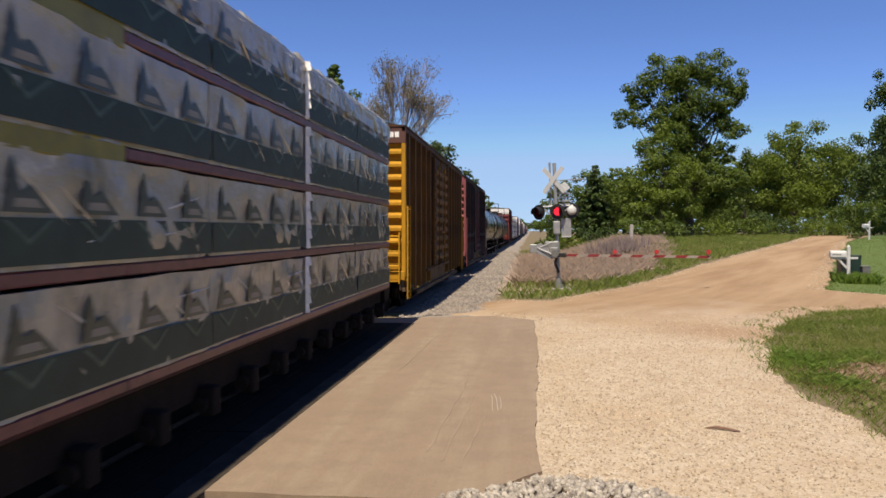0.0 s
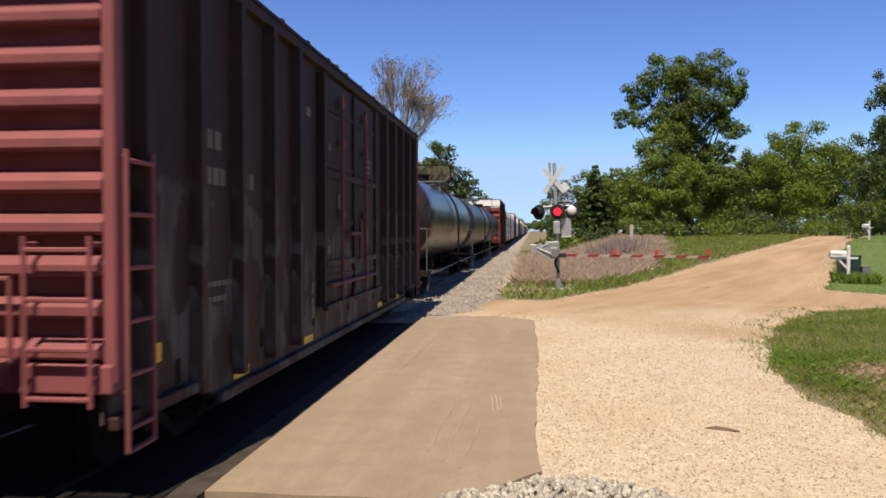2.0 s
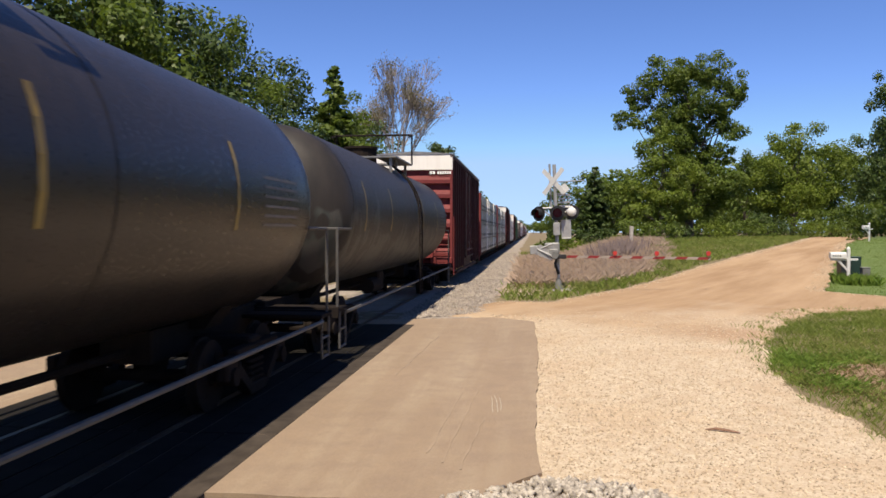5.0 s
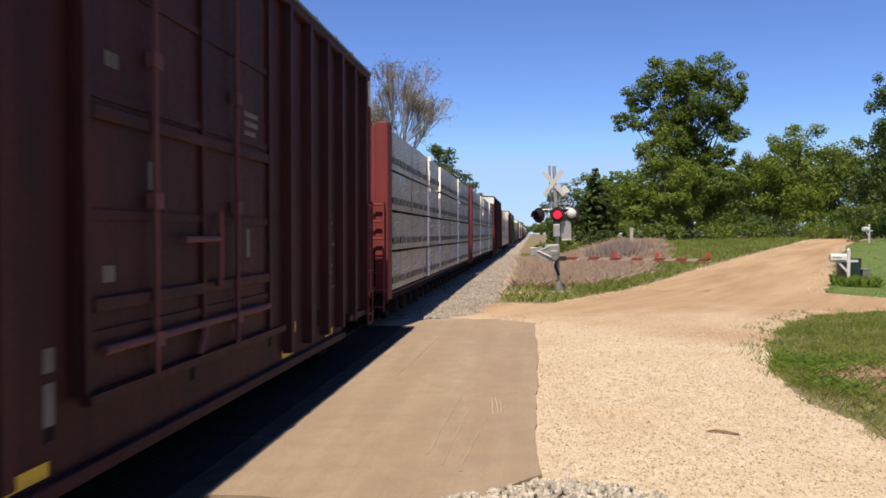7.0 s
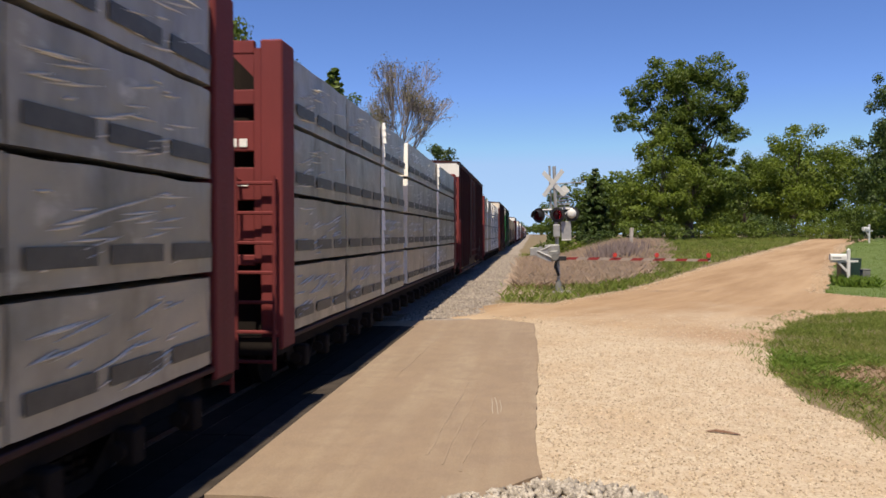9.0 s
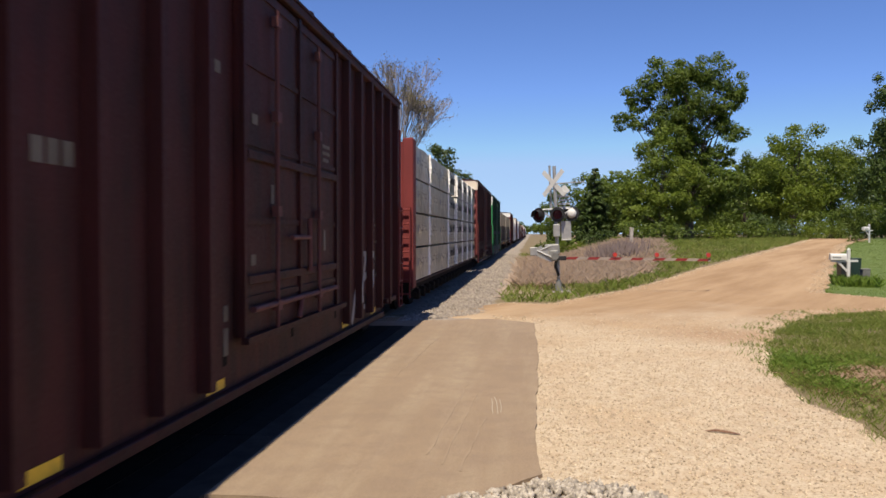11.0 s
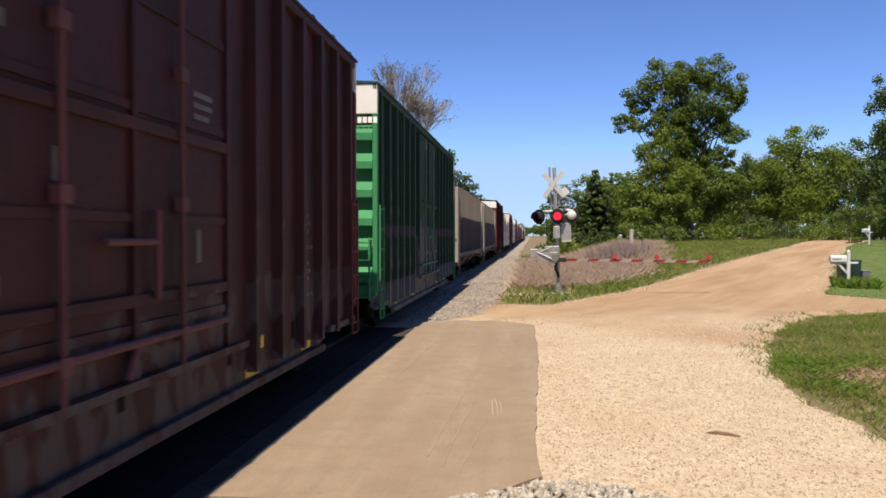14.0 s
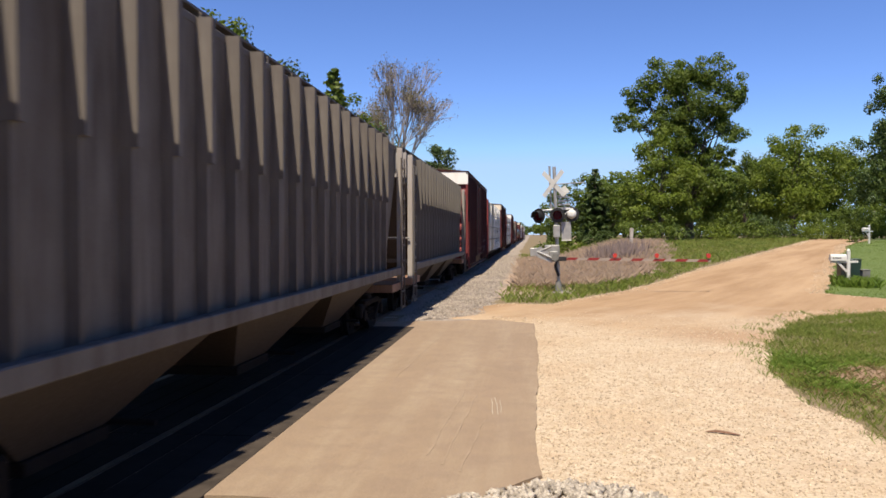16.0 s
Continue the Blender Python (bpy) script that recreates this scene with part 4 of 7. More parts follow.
def centrebeam(y0, label, paint, wrap, style, L=22.9, z_deck=0.84, z_load=4.36, tiers=4, lots=7, rear=True, front=True, fold_every=3, seed=2, turning=True, split=None):
    rng = random.Random(seed)
    car = thing("centrebeam_flatcar", label, "flatcar", pose(TRACK_X, y0, 0), "cars of the freight train")
    dk = boxes((-1.30, 1.30, 0.1, L - 0.1, z_deck - 0.10, z_deck - 0.01), (-0.35, 0.35, 0.1, L - 0.1, 0.40, z_deck - 0.1))
    part("deck", dk, paint, car)
    for s in (-1, 1):
        sl = bmesh.new()
        prism(sl, [(0.1, 0.60), (3.5, 0.60), (5.0, 0.50), (L - 5.0, 0.50), (L - 3.5, 0.60), (L - 0.1, 0.60), (L - 0.1, z_deck - 0.02), (0.1, z_deck - 0.02)], "x", *sorted((s * 1.28, s * 1.36)))
        part("side_sill", sl, P_UNDER, car)
        part("deck_edge", boxes((*sorted((s * 1.30, s * 1.48)), 0.1, L - 0.1, z_deck - 0.07, z_deck - 0.015), bevel=0.01), P_DARKRED, car)
    win = boxes((1.36, 1.53, -0.09, 0.09, 0.34, 0.62), bevel=0.02)
    rod(win, (1.40, -0.16, 0.46), (1.40, 0.16, 0.46), 0.075, 10)
    me_win = data_of("strap_winch", win, P_UNDER)
    n = 20
    for i in range(n):
        link_part("strap_winch", me_win, car, m=pose(0, 1.0 + i * (L - 2.0) / (n - 1), 0))
    # spine: posts and a top chord
    sp = boxes((-0.09, 0.09, 0.5, L - 0.5, z_load - 0.06, z_load + 0.03), (-0.06, 0.06, 0.5, L - 0.5, z_deck, z_deck + 0.2))
    for i in range(12):
        y = 0.9 + i * (L - 1.8) / 11
        box(sp, -0.07, 0.07, y - 0.09, y + 0.09, z_deck, z_load)
    part("centre_beam", sp, paint, car)
    for on, base, sgn in ((front, 0.0, 1), (rear, L, -1)):
        if not on:
            continue
        top = z_load + 0.10
        y_a, y_b = sorted((base, base + sgn * 0.50))
        bh_mast = boxes((-0.14, 0.14, *sorted((base + sgn * 0.01, base + sgn * 0.38)), z_deck, top - 0.02), bevel=0.01)
        bulk = part("bulkhead", bh_mast, paint, car, "red steel bulkhead with cut openings")
        for s in (-1, 1):
            part("bulkhead_column", boxes((*sorted((s * 1.22, s * 1.50)), y_a, y_b, z_deck - 0.15, top), bevel=0.02), paint, bulk)
            part("bulkhead_rib", boxes((*sorted((s * 1.14, s * 1.219)), *sorted((base + sgn * 0.02, base + sgn * 0.10)), z_deck + 0.9, top - 0.1)), paint, bulk)
        for z0, z1 in ((top - 0.16, top), (top - 0.78, top - 0.60), (top - 1.35, top - 0.98), (top - 1.95, top - 1.55), (top - 2.45, top - 2.10), (top - 2.75, top - 2.62)):
            part("bulkhead_plate", boxes((-1.135, 1.135, *sorted((base + sgn * 0.03, base + sgn * 0.13)), z0, z1), bevel=0.01), paint, bulk)
        gus = bmesh.new()
        prism(gus, [(1.13, top - 0.17), (0.85, top - 0.17), (1.13, top - 0.45)], "y", base + 0.04 * sgn, base + 0.10 * sgn)
        part("gusset", gus, paint, bulk)
        part("bulkhead_backing", boxes((-1.22, 1.22, *sorted((base + sgn * 0.40, base + sgn * 0.47)), z_deck, top - 0.12)), P_UNDER, car)
        yy = base - sgn * 0.10
        seg = [((1.42, yy, 0.55 + i * 0.36), (0.95, yy, 0.55 + i * 0.36)) for i in range(7)] + [((1.42, yy, 0.45), (1.42, yy, 2.8)), ((0.95, yy, 0.45), (0.95, yy, 2.8))]
        seg += [((x, yy, z), (x, base + sgn * 0.1, z)) for x in (1.42, 0.95) for z in (0.9, 2.75)]
        part("end_ladder", rods(seg, 0.022, 6), paint, car)
        end_marks(car, [(0.30, top - 1.30, 6, 0.10, 0.10), (0.25, top - 1.78, 5, 0.13, 0.05), (0.3, top - 1.88, 4, 0.12, 0.05)], base + sgn * 0.02, P_LETTER)
    part("end_platform", boxes((-1.45, 1.45, -0.06, 0.5, 0.62, z_deck)), P_UNDER, car)
    part("end_platform", boxes((-1.45, 1.45, L - 0.5, L + 0.06, 0.62, z_deck)), P_UNDER, car)
    # load
    a, b = (0.52 if front else 0.1), (L - 0.52 if rear else L - 0.1)
    gap = 0.018
    room = 0.52 if split else 0.0
    l = (b - a - room) / lots - gap
    h = (z_load - z_deck) / tiers
    hb = h - (0.11 if style == "peaks" else 0.045)
    meshes = [bundle_data("lumber_pack", 1.36, l, hb, wrap, seed * 10 + i, {"forest": 0.024, "peaks": 0.03}.get(style, 0.012)) for i in range(3)]
    pieces = print_pieces(style, l, hb)
    plainer = []
    if style == "forest":
        # packs with faint lines of print and a blue mark
        line = bmesh.new()
        for k in range(9):
            y, z = rng.uniform(0.1, l - 0.8), hb * rng.choice((0.46, 0.54, 0.62))
            box(line, 0, 0.002, y, y + rng.uniform(0.2, 0.6), z + 0.002 * k, z + 0.002 * k + rng.uniform(0.02, 0.05))
        plainer = [("print_line", data_of("print_line", line, W_FAINT), [0.0]), ("print_mark", data_of("print_mark", boxes((0, 0.005, 0, 0.14, hb * 0.44, hb * 0.64)), W_BLUE), [l * 0.12])]
    low = None
    if style == "peaks":
        low = data_of("wrap_lower_band", boxes((0, 0.003, 0.02, l - 0.02, 0.03, hb * 0.42)), W_PRINT_GREEN)
    fold_bm = bmesh.new()
    for j in range(6):
        o, w = rng.uniform(0.05, 0.09), rng.uniform(0.05, 0.10)
        lo = [fold_bm.verts.new(q) for q in ((0, -0.01, hb * j / 6), (o, 0.012, hb * j / 6 + 0.01), (0, w, hb * j / 6))]
        hi = [fold_bm.verts.new(q) for q in ((0, -0.01, hb * (j + 1) / 6), (o * 0.7, 0.02, hb * (j + 1) / 6), (0, w, hb * (j + 1) / 6))]
        for q in range(3):
            fold_bm.faces.new((lo[q], lo[(q + 1) % 3], hi[(q + 1) % 3], hi[q]))
        fold_bm.faces.new(lo[::-1])
        fold_bm.faces.new(hi)
    bmesh.ops.recalc_face_normals(fold_bm, faces=fold_bm.faces[:])
    me_fold = data_of("wrap_fold", fold_bm, W_SUNLIT_WRAP)
    me_glint = []
    for _ in range(3):
        glint = bmesh.new()
        for j in range(24 if style == "bars" else 6 if style == "forest" else 5):
            # short raised white slivers that stand in for sun glints on the film
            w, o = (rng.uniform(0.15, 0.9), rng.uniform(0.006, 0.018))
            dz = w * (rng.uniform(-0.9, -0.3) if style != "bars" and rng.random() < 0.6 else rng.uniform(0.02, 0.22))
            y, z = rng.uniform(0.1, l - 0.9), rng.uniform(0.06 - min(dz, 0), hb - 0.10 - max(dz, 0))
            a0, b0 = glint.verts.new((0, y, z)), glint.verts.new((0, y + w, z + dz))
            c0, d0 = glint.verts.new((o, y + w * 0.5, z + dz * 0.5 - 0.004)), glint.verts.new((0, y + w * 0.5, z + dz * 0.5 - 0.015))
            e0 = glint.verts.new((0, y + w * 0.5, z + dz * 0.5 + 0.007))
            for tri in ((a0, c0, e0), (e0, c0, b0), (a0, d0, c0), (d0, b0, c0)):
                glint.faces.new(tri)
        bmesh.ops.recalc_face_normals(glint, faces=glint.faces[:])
        me_glint.append(data_of("wrap_crease", glint, W_GLINT))
    me_end = data_of("wrap_end", boxes((-0.675, 0.675, -0.012, -0.003, 0.01, hb - 0.01), bevel=0.004), W_SUNLIT_WRAP)
    dn = bmesh.new()
    for t in range(tiers):
        for i in range(lots * 2):
            y = a + (i + 0.5) * (b - a) / (lots * 2)
            box(dn, -1.3, 1.3, y - 0.05, y + 0.05, z_deck + t * h - 0.012, z_deck + t * h + 0.010)
    tagged(part("dunnage", dn, W_GAP, car, "rough timber spacers between the packs"), kind="stuff")
    for s in (1, -1):
        for t in range(tiers):
            for i in range(lots):
                y = a + i * (l + gap) + (room if split and i >= split else 0.0) + rng.uniform(-0.008, 0.008)
                x = s * (0.80 + rng.uniform(-0.012, 0.012))
                ob = link_part("lumber_pack", meshes[(i * 3 + t * 5) % 3], car, m=pose(x, y, z_deck + t * h + (h - hb) * 0.5))
                if s < 0:
                    continue
                if (split and i == split) or (i == 0 and not front):
                    link_part("wrap_end", me_end, ob, "wrapped end of the pack, whitened as if sunlit", pose(0, 0, 0))
                xo = 0.694
                for nm, me, ys in (plainer if plainer and split and i < split * 0.6 else pieces):
                    for yy in ys:
                        link_part(nm, me, ob, m=pose(xo, yy, 0))
                if low:
                    link_part("wrap_lower_band", low, ob, m=pose(xo - 0.001, 0, 0))
                if (i % fold_every == fold_every - 1) or (style == "forest" and i > 2):
                    link_part("wrap_fold", me_fold, ob, "fold of plastic at the pack's end, whitened as if sunlit", pose(xo - 0.002, 0, 0))
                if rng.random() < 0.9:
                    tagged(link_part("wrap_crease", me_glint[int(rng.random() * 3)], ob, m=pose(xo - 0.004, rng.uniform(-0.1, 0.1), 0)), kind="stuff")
        if style == "peaks":
            for t in range(tiers):
                for y_a, y_b in ((a, L * 0.5), (L * 0.5 + 0.01, b)):
                    old = t >= 2 and y_a == a
                    part("wrap_band", boxes((*sorted((s * 0.3, s * 1.485)), y_a, y_b, z_deck + t * h - (0.10 if old else 0.045), z_deck + t * h + (0.12 if old else 0.05)), bevel=0.012), W_OLIVE if old else W_MAROON, car, "olive yellow band between tiers" if old else "maroon band between tiers")
            for i in range(lots):
                # loose sheeting bunched over the top packs
                sheet = bmesh.new()
                nu, nv = 26, 6
                vs = []
                for u in range(nu + 1):
                    row = []
                    for v in range(nv + 1):
                        y = a + i * (l + gap) + l * u / nu
                        k1 = noise.noise(Vector((y * 2.3, v * 0.5, seed))) + 0.6 * noise.noise(Vector((y * 5.1, v * 0.9, seed + 9)))
                        if v < 4:
                            row.append(sheet.verts.new((s * (0.7 + v * 0.21 + 0.02 * k1), y, z_load + 0.01 + 0.07 * abs(k1) + 0.05 * math.sin(v * 0.8))))
                        else:
                            row.append(sheet.verts.new((s * (1.505 + 0.025 * k1), y, z_load - (v - 3) * 0.13 - 0.05 * k1)))
                    vs.append(row)
                for u in range(nu):
                    for v in range(nv):
                        sheet.faces.new((vs[u][v], vs[u + 1][v], vs[u + 1][v + 1], vs[u][v + 1]))
                bmesh.ops.recalc_face_normals(sheet, faces=sheet.faces[:])
                part("loose_sheeting", sheet, W_PALE, car, "crumpled plastic sheeting over the load")
    couplers(car, L)
    bogies(car, 2.3, L - 2.3, turning)
    return car


def tank_car(y0, label, paint, L=17.5, zc=2.48, r=1.49, seed=3, yellow=True, turning=True):
    car = thing("tank_car", label, "tank car", pose(TRACK_X, y0, 0), "cars of the freight train")
    a, b = 0.42, L - 0.42
    prof = [(a, 0.0), (a + 0.03, 0.45), (a + 0.12, 0.86), (a + 0.28, 1.18), (a + 0.46, 1.38), (a + 0.62, 1.47), (a + 0.75, r)]
    prof += [(y, r) for y in np.linspace(a + 1.5, b - 1.5, 9)]
    prof += [(b - (y - a), q) for y, q in prof[6::-1]]
    bm = bmesh.new()
    n = 48
    rings = [[bm.verts.new((q * math.cos(i * math.tau / n), y, zc + q * math.sin(i * math.tau / n))) for i in range(n)] for y, q in prof[1:-1]]
    for p, q in zip(rings, rings[1:]):
        for i in range(n):
            bm.faces.new((p[i], p[(i + 1) % n], q[(i + 1) % n], q[i]))
    for ring, y in ((rings[0], prof[0][0]), (rings[-1], prof[-1][0])):
        c = bm.verts.new((0, y, zc))
        for i in range(n):
            bm.faces.new((ring[i], ring[(i + 1) % n], c))
    bmesh.ops.recalc_face_normals(bm, faces=bm.faces[:])
    part("tank", bm, paint, car, smooth=True)
    for y in (a + 0.78, L * 0.36, L * 0.64, b - 0.78):
        w = bmesh.new()
        bmesh.ops.create_cone(w, cap_ends=False, segments=48, radius1=r + 0.006, radius2=r + 0.006, depth=0.05, matrix=Matrix.Translation((0, y, zc)) @ Matrix.Rotation(math.pi / 2, 4, "X"))
        part("weld_seam", w, paint, car, smooth=True)
    # manway, valve housing and their platform with rails
    m = L / 2
    mw = bmesh.new()
    rod(mw, (0, m, zc + r - 0.08), (0, m, zc + r + 0.32), 0.42, 20)
    rod(mw, (0, m, zc + r + 0.32), (0, m, zc + r + 0.37), 0.46, 20)
    rod(mw, (0, m + 0.9, zc + r - 0.05), (0, m + 0.9, zc + r + 0.22), 0.16, 12)
    part("manway", mw, P_UNDER, car)
    pf = boxes((-1.1, 1.1, m - 0.9, m - 0.6, zc + r + 0.02, zc + r + 0.06), (-1.1, -0.55, m - 0.6, m + 1.3, zc + r + 0.02, zc + r + 0.06), (0.55, 1.1, m - 0.6, m + 1.3, zc + r + 0.02, zc + r + 0.06), (-1.1, 1.1, m + 1.3, m + 1.8, zc + r + 0.02, zc + r + 0.06))
    for s in (-1, 1):
        for y in (m - 0.8, m, m + 1.6):
            box(pf, *sorted((s * 0.9, s * 0.97)), y, y + 0.05, zc + r - 0.45, zc + r + 0.03)
    part("platform", pf, P_SILVER, car, "galvanised grating platform")
    z0 = zc + r + 0.05
    seg = []
    for s in (-1, 1):
        seg.append(((s * 1.1, m + 1.8, z0), (s * 1.1, m + 1.8, z0 + 0.85)))
        seg.append(((s * 1.1, m + 1.8, z0 + 0.85), (s * 1.1, m + 1.2, z0 + 0.72)))
    seg.append(((-1.1, m + 1.8, z0 + 0.85), (1.1, m + 1.8, z0 + 0.85)))
    part("hand_rail", rods(seg, 0.028, 6), P_UNDER, car)
    for s in (-1, 1):
        seg = []
        for q in (-0.22, 0.22):
            last = None
            for i in range(9):
                ang = radians(62 - i * 62 / 5) if i < 6 else 0
                p = (s * (r + 0.12) * math.cos(ang), m + q, zc + (r + 0.12) * math.sin(ang)) if i < 6 else (s * (r + 0.12) * (1 - 0.00 * i), m + q, zc - (i - 5) * 0.66)
                if last:
                    seg.append((last, p))
                last = p
        for i in range(11):
            z = 0.55 + i * 0.30
            dx = math.sqrt(max(0.0, (r + 0.12) ** 2 - max(0.0, z - zc) ** 2))
            seg.append(((s * dx, m - 0.22, z), (s * dx, m + 0.22, z)))
        rungs = seg[-11:]
        lad = part("ladder", rods(seg[:-11], 0.024, 6), P_UNDER, car)
        for q in rungs:
            part("rung", rods([q], 0.02, 6), P_UNDER, lad)
        part("running_rail", rods([((s * 1.50, 0.55, 0.80), (s * 1.50, L - 0.55, 0.80))], 0.03, 8), P_RAILING, car)
    # stub sills, end platforms, saddles
    for base, sgn in ((0.0, 1), (L, -1)):
        part("stub_sill", boxes((-0.3, 0.3, *sorted((base, base + sgn * 3.4)), 0.62, 1.0), bevel=0.01), P_UNDER, car)
        part("end_platform", boxes((-1.5, 1.5, *sorted((base + sgn * 0.032, base + sgn * 0.55)), 0.84, 0.90), bevel=0.01), P_UNDER, car)
        part("end_sill", boxes((-1.5, 1.5, *sorted((base - sgn * 0.04, base + sgn * 0.03)), 0.74, 0.92), bevel=0.01), P_UNDER, car)
        part("saddle", prism(bmesh.new(), [(-1.15, 1.75), (1.15, 1.75), (0.5, 0.9), (-0.5, 0.9)], "y", base + sgn * 1.9, base + sgn * 2.4), P_UNDER, car)
        yy = base + sgn * 0.08
        seg = [((-1.45, yy, 0.9), (-1.45, yy, 2.15)), ((1.45, yy, 0.9), (1.45, yy, 2.15)), ((-1.45, yy, 2.15), (1.45, yy, 2.15)),
               ((1.45, yy, 2.15), (1.45, yy + sgn * 1.0, 2.15)), ((-1.45, yy, 2.15), (-1.45, yy + sgn * 1.0, 2.15))]
        part("end_rail", rods(seg, 0.022, 6), P_RAILING, car)
        seg = [((1.48, yy + sgn * q, 0.25), (1.48, yy + sgn * q, 0.86)) for q in (0.02, 0.42)] + [((1.48, yy + sgn * 0.02, z), (1.48, yy + sgn * 0.42, z)) for z in (0.27, 0.55)]
        part("sill_step", rods(seg, 0.02, 6), P_RAILING, car)
    ar = boxes((-0.55, 0.55, m - 0.35, m + 0.35, 0.55, 1.1), bevel=0.05)
    rod(ar, (0.6, m - 2.2, 0.8), (0.6, m - 1.2, 0.8), 0.18, 12)
    rod(ar, (0, 2.5, 0.75), (0, L - 2.5, 0.75), 0.05, 8)
    part("bottom_outlet", ar, P_UNDER, car)
    if yellow:
        # upright reflective strips that follow the shell
        for y in (2.2, 5.0, 10.2, 13.6):
            bm = bmesh.new()
            for i in range(4):
                a0, a1 = radians(-14 + i * 9), radians(-14 + (i + 1) * 9)
                vs = [bm.verts.new(((r + 0.005) * math.cos(q), yy, zc + (r + 0.005) * math.sin(q))) for q, yy in ((a0, y), (a0, y + 0.09), (a1, y + 0.09), (a1, y))]
                bm.faces.new(vs)
            part("reflector", bm, P_REFLECT_DULL, car)
        bm = bmesh.new()
        for j in range(6):
            a0 = radians(10 - j * 4.2)
            vs = [bm.verts.new(((r + 0.005) * math.cos(q), yy, zc + (r + 0.005) * math.sin(q))) for q, yy in ((a0, b - 2.6), (a0, b - 1.3), (a0 - 0.02, b - 1.3), (a0 - 0.02, b - 2.6))]
            bm.faces.new(vs)
        tagged(part("stencil", bm, P_GRAF_GREY, car), kind="stuff")
    couplers(car, L)
    bogies(car, 2.1, L - 2.1, turning)
    return car


def hopper(y0, label, paint, L=16.9, eave=4.18, posts=19, seed=5, turning=True):
    car = thing("covered_hopper", label, "hopper car", pose(TRACK_X, y0, 0), "cars of the freight train")
    a, b = 1.35, L - 1.35          # ends of the side sheets at the sill
    # body: upright sides with deep posts; slope sheets at the ends
    sec = [(1.30, 1.30), (1.30, eave - 0.03), (0.75, eave + 0.14), (-0.75, eave + 0.14), (-1.30, eave - 0.03), (-1.30, 1.30)]
    bm = bmesh.new()
    prism(bm, sec, "y", 1.9, L - 1.9)
    part("body", bm, paint, car)
    for base, sgn in ((0.0, 1), (L, -1)):
        sl = bmesh.new()
        prism(sl, [(base + sgn * 0.25, eave - 0.62), (base + sgn * 0.25, eave + 0.02), (base + sgn * 1.92, eave + 0.02), (base + sgn * 1.92, 1.4), (base + sgn * 1.7, 1.5)], "x", -1.25, 1.25)
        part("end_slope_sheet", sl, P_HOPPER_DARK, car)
        fr = boxes((-1.30, 1.30, *sorted((base + sgn * 0.1, base + sgn * 0.2)), eave - 0.62, eave + 0.02), bevel=0.01)
        part("end_panel", fr, P_PANEL_PALE, car)
        for s in (-1, 1):
            part("end_post", boxes((*sorted((s * 1.335, s * 1.465)), *sorted((base + sgn * 0.08, base + sgn * 0.22)), 0.95, eave - 0.05), bevel=0.012), P_PANEL_PALE, car)
            sh = bmesh.new()
            prism(sh, [(base + sgn * 0.2, eave - 0.7), (base + sgn * 0.2, eave - 0.04), (base + sgn * 1.95, eave - 0.04), (base + sgn * 1.95, 1.30), (base + sgn * 1.6, 1.30)], "x", *sorted((s * 1.255, s * 1.29)))
            part("end_side_sheet", sh, paint, car)
        part("end_platform", boxes((-1.46, 1.46, *sorted((base, base + sgn * 1.5)), 0.80, 0.98), (-0.35, 0.35, *sorted((base, base + sgn * 3.2)), 0.55, 0.8), bevel=0.01), P_RUST, car, "rust-brown end sill and platform")
        yy = base + sgn * 0.02
        seg = [((1.50, yy + sgn * q, 0.35), (1.50, yy + sgn * q, eave - 0.3)) for q in (0.05, 0.5)]
        seg += [((1.50, yy + sgn * 0.05, 0.4 + i * 0.36), (1.50, yy + sgn * 0.5, 0.4 + i * 0.36)) for i in range(10)]
        part("side_ladder", rods(seg, 0.022, 6), paint, car)
        seg = [((-1.4, yy, 2.0), (1.4, yy, 2.0)), ((-0.3, yy, 0.95), (-0.3, yy, 2.0)), ((0.5, yy, 0.95), (0.5, yy, 2.0))]
        part("end_hand_rail", rods(seg, 0.024, 6), P_SILVER, car)
        rod_b = bmesh.new()
        rod(rod_b, (-0.5, base + sgn * 0.9, 1.3), (0.3, base + sgn * 0.9, 1.3), 0.2, 14)
        part("brake_cylinder", rod_b, P_UNDER, car)
        end_marks(car, [(0.30, eave - 0.28, 4, 0.13, 0.13), (0.30, eave - 0.52, 5, 0.12, 0.12)], base + sgn * 0.1, P_LETTER_DARK)
    # posts along the side
    ps = bmesh.new()
    for x1, w1, z_lo, z_hi in ((1.40, 0.045, 1.30, 2.78), (1.455, 0.055, 2.78, eave + 0.0)):
        vs = [[ps.verts.new(p) for p in ((1.298, -w1, z), (x1, -w1 * 0.8, z), (x1, w1 * 0.8, z), (1.298, w1, z))] for z in (z_lo, z_hi)]
        for i in range(3):
            ps.faces.new((vs[0][i], vs[0][i + 1], vs[1][i + 1], vs[1][i]))
        ps.faces.new(vs[0])
        ps.faces.new(vs[1][::-1])
    bmesh.ops.recalc_face_normals(ps, faces=ps.faces[:])
    me_post = data_of("side_post", ps, paint)
    for i in range(posts):
        y = 1.95 + i * (L - 3.9) / (posts - 1)
        for rz in (0, 180):
            link_part("side_post", me_post, car, m=pose(0, y, 0, 0, 0, rz))
    for s in (-1, 1):
        part("top_chord", boxes((*sorted((s * 1.18, s * 1.306)), 0.15, L - 0.15, eave - 0.08, eave + 0.01), bevel=0.01), paint, car)
        part("side_sill", boxes((*sorted((s * 1.36, s * 1.50)), 0.15, L - 0.15, 1.16, 1.33), bevel=0.012), paint, car)
    # three hopper bays
    w = (L - 4.2) / 3
